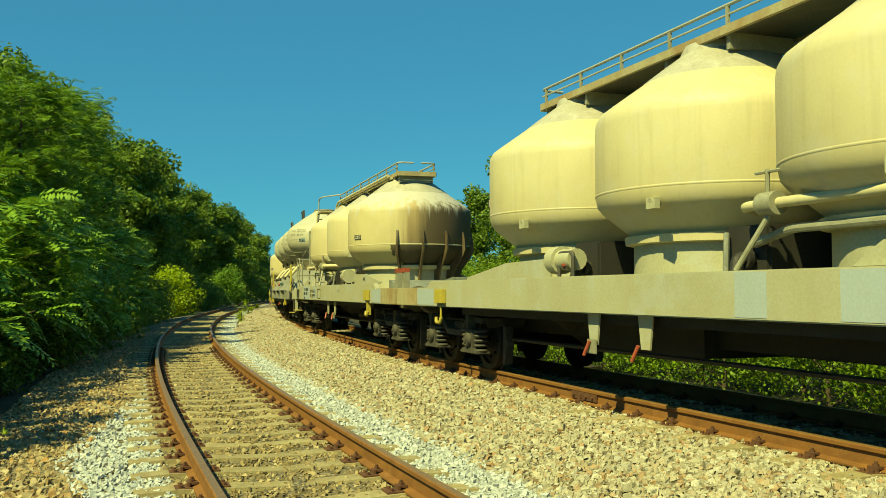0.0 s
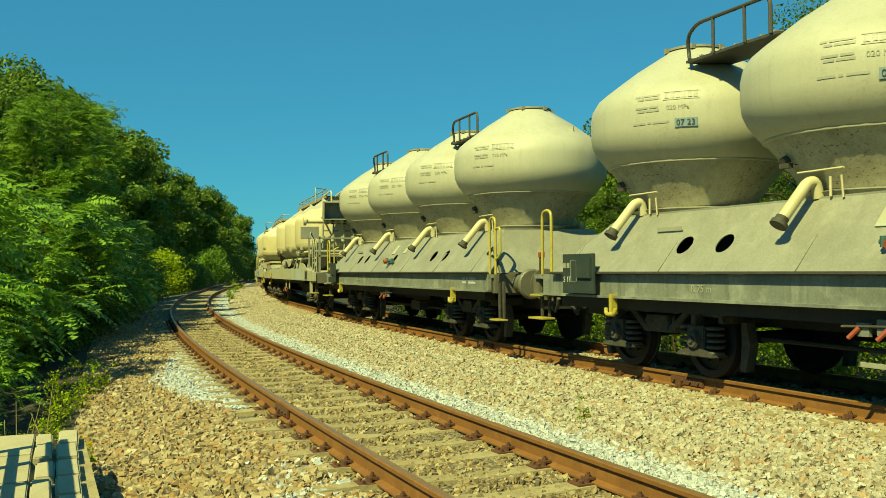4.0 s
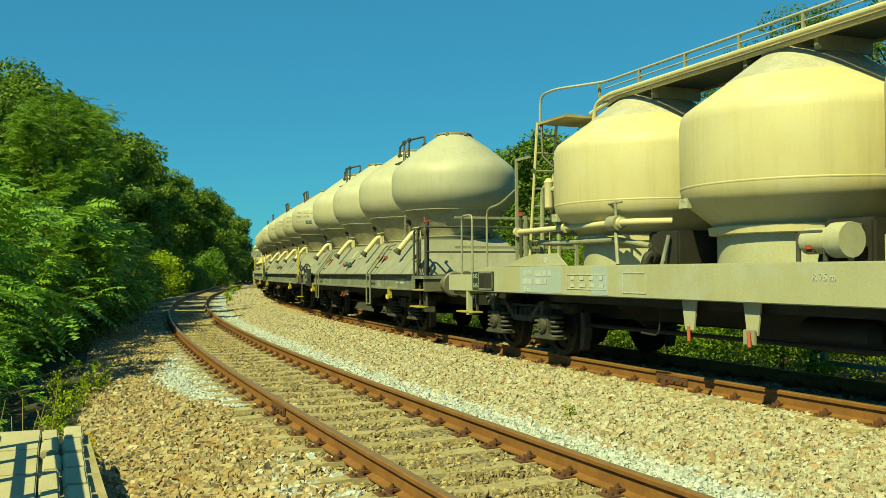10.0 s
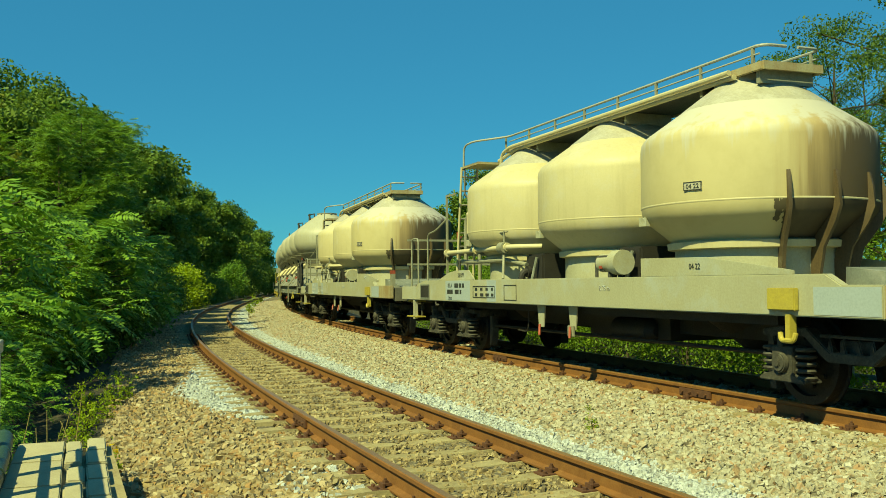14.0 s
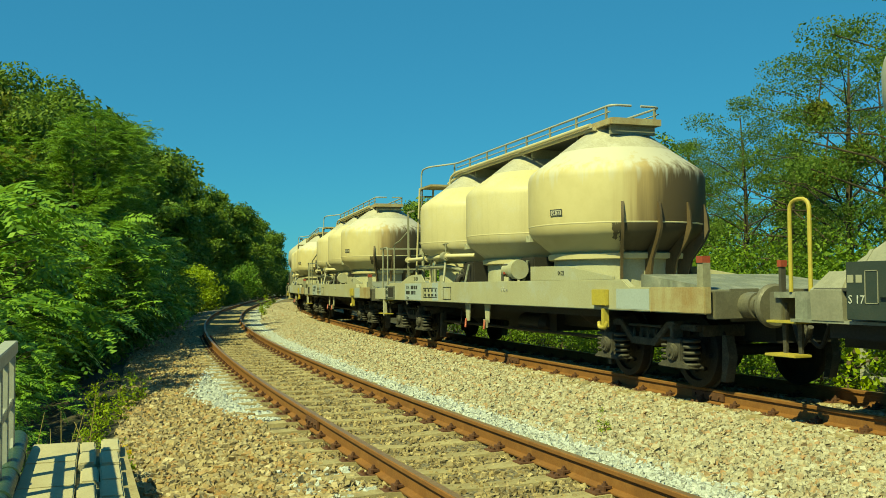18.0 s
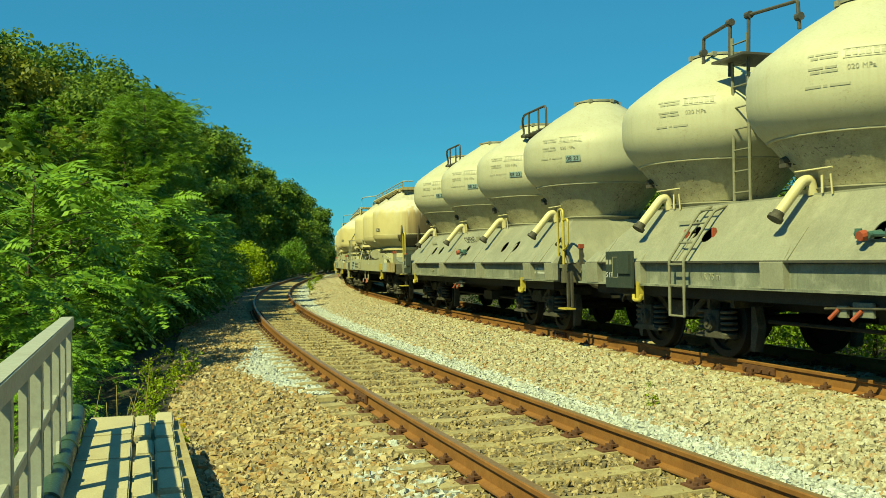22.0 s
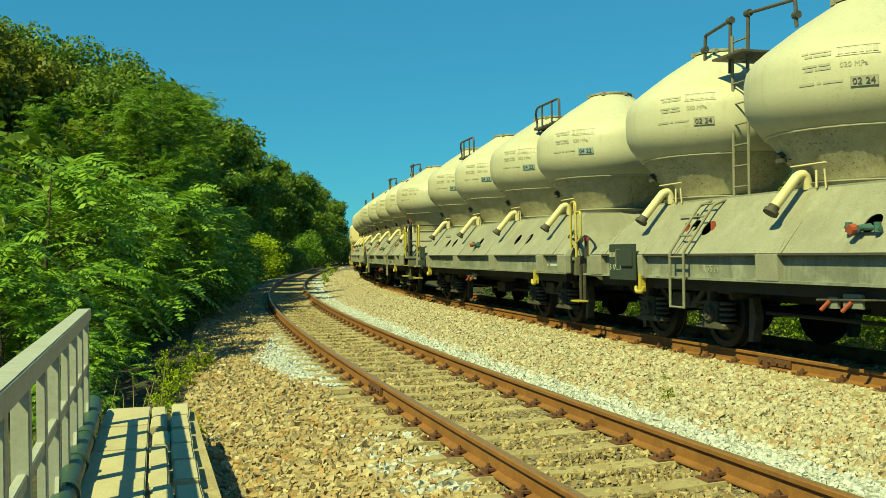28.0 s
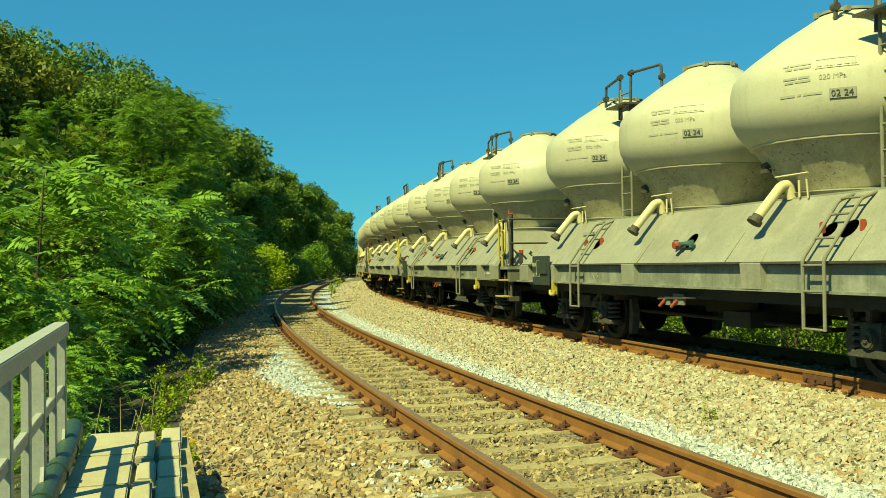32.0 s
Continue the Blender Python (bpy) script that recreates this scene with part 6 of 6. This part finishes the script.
def limbs(h, spread, n, lean=0.0, r0=0.14, start=0.3):
    """A tapered trunk with limbs, and the places where its foliage sits."""
    sh, tips = Shape(), []
    top = Vector((lean * h, random.uniform(-0.04, 0.04) * h, h * 0.9))
    trunk = [Vector((0, 0, -0.3)), Vector((lean * h * 0.2, random.uniform(-0.1, 0.1), h * 0.3)), Vector((lean * h * 0.6, random.uniform(-0.2, 0.2), h * 0.6)), top]
    sh.tube(trunk, [r0, r0 * 0.8, r0 * 0.5, r0 * 0.12], 8)
    for i in range(n):
        t = start + (0.95 - start) * (i + 0.5) / n
        k = min(int(t * 3), 2)
        p = trunk[k].lerp(trunk[k + 1], t * 3 - k)
        a = i * 2.4 + random.uniform(-0.5, 0.5)
        ln = spread * (1.15 - 0.75 * t) * random.uniform(0.7, 1.2)
        q = p + Vector((math.cos(a) * ln, math.sin(a) * ln, ln * random.uniform(0.25, 0.7)))
        mid = p.lerp(q, 0.5) + Vector((0, 0, ln * 0.12))
        sh.tube([p, mid, q], [r0 * 0.42 * (1.1 - t), r0 * 0.25 * (1.1 - t), 0.012], 6)
        tips += [p.lerp(q, 0.55), q, mid + Vector((random.uniform(-0.3, 0.3), random.uniform(-0.3, 0.3), 0.3))]
    tips.append(top + Vector((0, 0, h * 0.05)))
    return sh, tips


def tree(name, label, h, spread, n_limbs, n_leaves, size, mat, clump, start=0.3, r0=0.14, squash=0.8, sparse=False):
    t = thing(name, label, "tree")
    sh, tips = limbs(h, spread, n_limbs, random.uniform(-0.03, 0.03), r0, start)
    part("trunk", sh, BARK, t, "rough brown trunk and limbs")
    if sparse:
        tips = tips[1::3] + tips[0::6] + tips[-1:]
    blobs = [(*p, clump * random.uniform(0.6, 1.25)) for p in tips]
    linked("crown", crown_mesh("crown", blobs, n_leaves, size, mat, squash=squash), None, t, label="green leafy crown")
    return t


def near_bush(name, label, h, spread, n_limbs, fronds, length):
    t = thing(name, label, "shrub")
    sh, tips = limbs(h, spread, n_limbs, 0.05, 0.05, 0.12)
    part("stem", sh, BARK, t, "thin brown stems")
    # rosettes stand at the twig ends, with dark gaps between them
    ends = tips[1::3] + tips[0::9] + tips[-1:]
    linked("foliage", fronds_mesh("foliage", ends, fronds, length, LEAF_FROND, 11, 0.07, (-0.4, 0.65), 0.95, 0.105, 0.5), None, t, label="bright green feathered leaves")
    return t


def shrub(name, label, r, h, n, size, mat):
    t = thing(name, label, "shrub")
    sh, tips = limbs(h, r, 6, 0, 0.03, 0.1)
    part("stem", sh, BARK, t)
    blobs = [(*p, r * random.uniform(0.35, 0.6)) for p in tips] + [(random.uniform(-r, r) * 0.7, random.uniform(-r, r) * 0.7, h * 0.3, r * 0.5) for _ in range(5)]
    linked("foliage", crown_mesh("foliage", blobs, n, size, mat), None, t)
    return t


def plant(ob, s, off, turn=0.0, size=1.0):
    m = Matrix.Translation(at(s, off, float(height(s, off)))) @ Matrix.Rotation(turn, 4, "Z") @ Matrix.Scale(size, 4)
    ob.matrix_basis = m
    return ob


def plant_copy(ob, s, off, turn=0.0, size=1.0):
    c = copy_thing(ob, Matrix.Identity(4))
    return plant(c, s, off, turn, size)


def feathered_tree(name, label, h, spread, n_limbs, count, length, mat, fuzz, start=0.25, r0=0.11):
    t = thing(name, label, "tree")
    sh, tips = limbs(h, spread, n_limbs, random.uniform(-0.03, 0.03), r0, start)
    part("trunk", sh, BARK, t, "slim dark trunk and limbs")
    linked("crown", fronds_mesh("crown", tips, count, length, mat, 7, fuzz, (-0.1, 0.8), 1.2), None, t, label="airy crown of feathered green leaves")
    return t


def build_woods():
    broad = [tree("broadleaf_tree", "dense green woodland tree by the line", 9.5, 2.9, 24, 30000, 0.078, LEAF_FAR, 0.8, 0.1),
             tree("broadleaf_tree", "dense woodland tree with olive tints", 9.0, 2.8, 23, 27000, 0.082, LEAF_DARK, 0.78, 0.1),
             tree("broadleaf_tree", "full green tree on the wood's edge", 8.5, 2.7, 23, 27000, 0.078, LEAF_FAR, 0.74, 0.08),
             tree("broadleaf_tree", "distant full green woodland tree", 9.5, 2.9, 22, 16000, 0.11, LEAF_FAR, 0.8, 0.08),
             tree("broadleaf_tree", "distant pale green woodland tree", 9.0, 2.8, 22, 16000, 0.11, LEAF_FAR, 0.75, 0.08)]
    rob = [feathered_tree("robinia_tree", "bright green robinia with feathered leaves", 8.0, 2.2, 30, 2700, 0.42, LEAF_NEAR, 0.16, 0.1),
           tree("robinia_tree", "airy robinia tree with open gaps", 8.5, 2.9, 36, 25000, 0.029, LEAF_MID, 0.62, 0.22, 0.12, 0.45, True),
           tree("robinia_tree", "sparse robinia tree with dark limbs", 8.8, 3.1, 36, 25000, 0.029, LEAF_MID, 0.6, 0.25, 0.12, 0.45, True)]
    bush = [shrub("understorey_shrub", "leafy green undergrowth at the trackside", 1.1, 1.7, 3800, 0.055, LEAF_FAR),
            shrub("understorey_shrub", "sunlit yellow-green undergrowth beside the line", 1.1, 1.6, 3800, 0.055, LEAF_BRIGHT),
            shrub("sapling", "young bright green sapling before the bend", 1.0, 2.1, 3800, 0.06, LEAF_NEAR),
            shrub("trackside_shrub", "fine-leaved bright green shrub behind the train", 1.1, 1.7, 8500, 0.024, LEAF_GREEN),
            shrub("trackside_shrub", "fine-leaved green shrub behind the train", 1.1, 1.8, 8500, 0.024, LEAF_MID)]
    first = {}

    def put(ob, s, off, turn, size):
        if ob.name in first:
            return plant_copy(ob, s, off, turn, size)
        first[ob.name] = True
        return plant(ob, s, off, turn, size)

    def grow(ob, s, off, turn, top):
        """Plants a tree so that its crown ends at a height."""
        crown = [c for c in ob.children if c.name.startswith("crown")][0]
        full = max(v[2] for v in crown.bound_box)
        return put(ob, s, off, turn, (top * (1.06 if 25.2 < s < 60 and off < 0 else 1.0) - float(height(s, off))) / full)
    # the wood on the camera's side, rising towards the bend
    for i, (k, s, off, top) in enumerate([(1, 19.2, -9.2, 8.4), (1, 22.4, -7.4, 8.5), (1, 23.4, -9.8, 8.8), (1, 25, -7.6, 8.8), (2, 24.2, -4.8, 7.4), (0, 27.8, -4.7, 8.0), (0, 28, -7.6, 9.4), (2, 34, -7.4, 10.4), (0, 23, -11, 9.2), (2, 41, -7.4, 11.2), (0, 48, -7.2, 11.6), (2, 52.5, -6.8, 11.8), (0, 52, -13, 13.8), (1, 72.5, -6.8, 13.4), (0, 77, -6.6, 14.0), (2, 85, -6.4, 14.2), (0, 93, -10.5, 16.4), (2, 98, -9.8, 15.5), (1, 117.5, -7.0, 15.2), (0, 122, -5.6, 14.8), (2, 131, -4.6, 14.0), (0, 141, -3.2, 13.0), (1, 150, -2.0, 12.0), (2, 157, -1.5, 11.6), (0, 150, 14.0, 10.0), (1, 160, 14.0, 10.0), (2, 171, 18, 9.5), (0, 172, 24, 9.5)]):
        grow(broad[k if s < 45 else 3 + i % 2], s, off, i * 1.9, top)
    for i, (s, off, top) in enumerate([(25.5, -3.5, 7.2), (30.5, -3.5, 8.0), (36, -3.7, 8.7), (42, -4.9, 9.4), (49, -5.4, 10.2), (21, -3.5, 6.4), (15.0, -8.0, 6.0), (18.0, -5.2, 5.8)]):
        grow(rob[0], s, off, i * 2.1, top)
    # behind the train
    for i, (s, off, top) in enumerate([(6.5, 12.6, 8.4), (10.5, 13.6, 7.7), (14.5, 13.6, 6.6), (19.5, 14.4, 6.2), (2.0, 13.4, 8.6), (12.5, 16.5, 7.6), (17, 17, 6.8), (22, 16.5, 6.6), (8, 17.5, 10), (27, 16, 6.2), (-4, 13, 9)]):
        grow(rob[1 + i % 2], s, off, i * 2.3, top)
    for i, (s, off, z) in enumerate([(9.0, 12.6, 4.3), (10.4, 12.9, 4.1), (11.2, 13.4, 5.6), (7.2, 12.4, 5.2)]):
        mt = thing("mistletoe_clump", "dark round mistletoe clump high in a tree", "plant")
        linked("leaves", crown_mesh("leaves", [(0, 0, 0, 0.36), (0.1, 0.1, 0.15, 0.28)], 1400, 0.04, LEAF_DARK), None, mt)
        part("stalk", Shape().tube([(0, 0, 0.2), (0.3, 0.2, 0.9)], 0.02, 6), BARK, mt)
        mt.matrix_basis = Matrix.Translation(at(s, off, z))
    for i, (s, off, top) in enumerate([(22.6, 14.2, 6.9), (25, 13.4, 6.9), (28, 14.5, 7.0), (31.5, 14.2, 7.0), (35, 14.0, 7.2), (43, 13.5, 6.8), (52, 13.2, 7.4), (62, 13.0, 8.0), (73, 12.6, 8.6), (85, 12, 9.0), (98, 11.5, 9.4), (112, 11, 9.4), (21, 20, 6.2), (30, 20, 7)]):
        grow(broad[(i % 2) * 2 if s < 40 else 3 + i % 2], s, off, i * 2.7, top)
    for i in range(36):
        s = -4 + i * 1.1
        put(bush[3 if i % 3 else 4], s, (12.0 if s < 7 else 10.9) + 0.7 * math.sin(i * 1.7) + (1.2 if i % 3 == 0 else 0), i * 1.3, 0.8 + 0.75 * abs(math.sin(i * 2.1)))
    for i, (s, off, size) in enumerate([(-4.0, 13.0, 2.2), (-1.2, 13.6, 2.4), (1.4, 12.9, 1.8), (3.6, 13.8, 2.3), (6.0, 13.2, 1.7), (8.6, 14.4, 2.1), (12.4, 13.6, 1.4), (16.2, 14.4, 1.8), (19.4, 14.2, 1.5)]):
        put(bush[3 + i % 2], s, off, i * 2.3, size)
    for i in range(30):
        s = 11.5 + i * 3.4
        if s < 23 or 58 < s < 73 or 102 < s < 117:
            continue
        put(bush[0], s, -2.45 + 0.35 * math.sin(i * 2.2) - (0.4 if i < 2 else 0), i * 1.7, 0.85 + 0.5 * abs(math.sin(i * 1.3)))
    # sunlit bush and sapling before the bend
    put(bush[1], 64.5, -2.3, 0.4, 1.5)
    put(bush[1], 66.5, -2.9, 2.4, 1.5)
    put(bush[1], 68.5, -2.6, 1.9, 1.75)
    put(bush[1], 75, 2.6, 0.5, 0.2)
    put(bush[1], 83, 2.7, 2.5, 0.24)
    for i, (s, off) in enumerate([(120, -2.6), (127, -1.6), (134, -0.6), (141, 0.8), (147, 0.9), (153, 0.5), (158, 0.5), (162, 11.5), (166, 15), (169, 20)]):
        put(bush[0], s, off, i * 1.1, 2.2)
    put(bush[1], 70, -3.0, 3.1, 1.7)
    put(bush[2], 110, -1.9, 0.9, 1.9)
    put(bush[2], 112, -2.6, 2.9, 1.5)
    for i, (s, off, size) in enumerate([(8.6, -5.6, 1.3), (10.8, -6.4, 1.7), (11.4, -4.9, 1.1), (13.4, -4.9, 1.4), (15.8, -5.2, 1.7), (17.8, -5.4, 1.9), (13.8, -7.4, 2.2), (17.4, -7.6, 2.6), (14.6, -3.5, 0.7), (16.4, -3.3, 0.9), (18.6, -3.1, 1.1), (20.8, -2.9, 1.1), (22.6, -2.8, 1.0)]):
        put(bush[0], s, off, i * 2.1, size)
    # the feathered shrubs that lean over the railing
    nb = near_bush("feathered_shrub", "bright green feathered tree-of-heaven shrub", 4.2, 1.5, 26, 215, 0.9)
    plant(nb, 9.6, -4.3, 0.3, 0.97)
    for i, (s, off, size) in enumerate([(12.4, -4.0, 0.88), (15.0, -3.6, 0.96), (6.6, -4.3, 0.62), (7.8, -3.7, 0.5), (13.6, -3.1, 0.42), (17.2, -3.7, 1.05), (19.6, -2.9, 1.0), (21.3, -2.6, 0.9), (24.5, -2.6, 0.95), (28.5, -2.5, 1.0), (33, -2.5, 1.0), (38.5, -2.7, 1.0), (13.6, -5.8, 0.9), (7.6, -5.6, 0.6), (4.6, -3.4, 0.3), (9.6, -3.3, 0.36), (6.2, -3.2, 0.34), (3.4, -3.25, 0.24)]):
        plant_copy(nb, s, off, 1.1 + i * 1.7, size)
    # weeds
    weed = shrub("weed", "small green weed among the stones", 0.16, 0.26, 300, 0.019, LEAF_BRIGHT)
    plant(weed, 2.4, 2.94, 0, 0.5)
    for i, (s, off, size) in enumerate([(3.6, -2.1, 0.6), (4.5, -2.25, 0.8), (5.1, -2.3, 0.9), (3.2, -2.3, 0.7), (5.8, -2.3, 1.0), (2.7, -2.4, 0.6), (6.6, -2.2, 0.9), (3.9, -2.45, 0.8), (7.6, -2.0, 0.85), (8.2, -1.9, 0.8), (8.7, -1.75, 0.8), (8.9, -1.95, 0.9), (7.4, -2.25, 0.95), (8.3, -2.2, 1.0), (9.2, -1.65, 0.6), (6.9, -2.0, 0.7), (4.9, 8.6, 3), (1.5, 8.6, 3), (46, 2.9, 1.2), (52, 2.7, 1.6), (58, 2.6, 1.6), (63, 2.8, 1.8), (46.5, 2.8, 0.9)]):
        plant_copy(weed, s, off, i * 1.1, size)
    # dry stalks and a yellow bloom at the slab's end
    for i in range(7):
        g = thing("dry_stalk", "thin dry yellow weed stalk", "plant", along(2.45 + 0.12 * (i % 3), -2.72 + 0.075 * i, -0.3))
        hgt = random.uniform(0.5, 1.0)
        part("stem", Shape().tube([(0, 0, 0), (random.uniform(-0.03, 0.03), random.uniform(-0.03, 0.03), hgt * 0.6), (random.uniform(-0.1, 0.1), random.uniform(-0.1, 0.1), hgt)], [0.006, 0.005, 0.003], 5), DRY, g)
    fl = thing("yellow_flowers", "small patch of yellow flowers at the slab's end", "flower", along(2.55, -2.02, 0.0))
    linked("petals", crown_mesh("petals", [(0, 0, 0.13, 0.1), (0.12, 0.06, 0.1, 0.07)], 160, 0.014, BLOOM), None, fl, label="yellow petals")
    linked("leaves", crown_mesh("leaves", [(0, 0, 0.03, 0.12), (0.1, 0.05, 0.03, 0.1)], 160, 0.025, LEAF_BRIGHT), None, fl)


build_woods()


# ---- what moves ----
def motions():
    times = [0.5 * i for i in range(65)]
    spin = [0.125 * i for i in range(256)] + [32.0]
    for wagon, u, back in TRAIN:
        half = 8.0 if wagon.name.startswith("silo") else 6.93
        walk(wagon, [(t, wagon_pose(u, half, t, back)) for t in times])
    for wagon, u, back in TRAIN[3:]:
        for bogie in [c for c in wagon.children if c.name.startswith("bogie")]:
            for ws in [c for c in bogie.children if c.name.startswith("wheelset")]:
                x = ws.location.x
                turn = -1 if back else 1
                walk(ws, [(t, pose(x, 0, 0.46, 0, 0, 0) @ Matrix.Rotation(turn * (run(t) - run(0)) * 0.979 / 0.46, 4, "Y")) for t in spin])


motions()
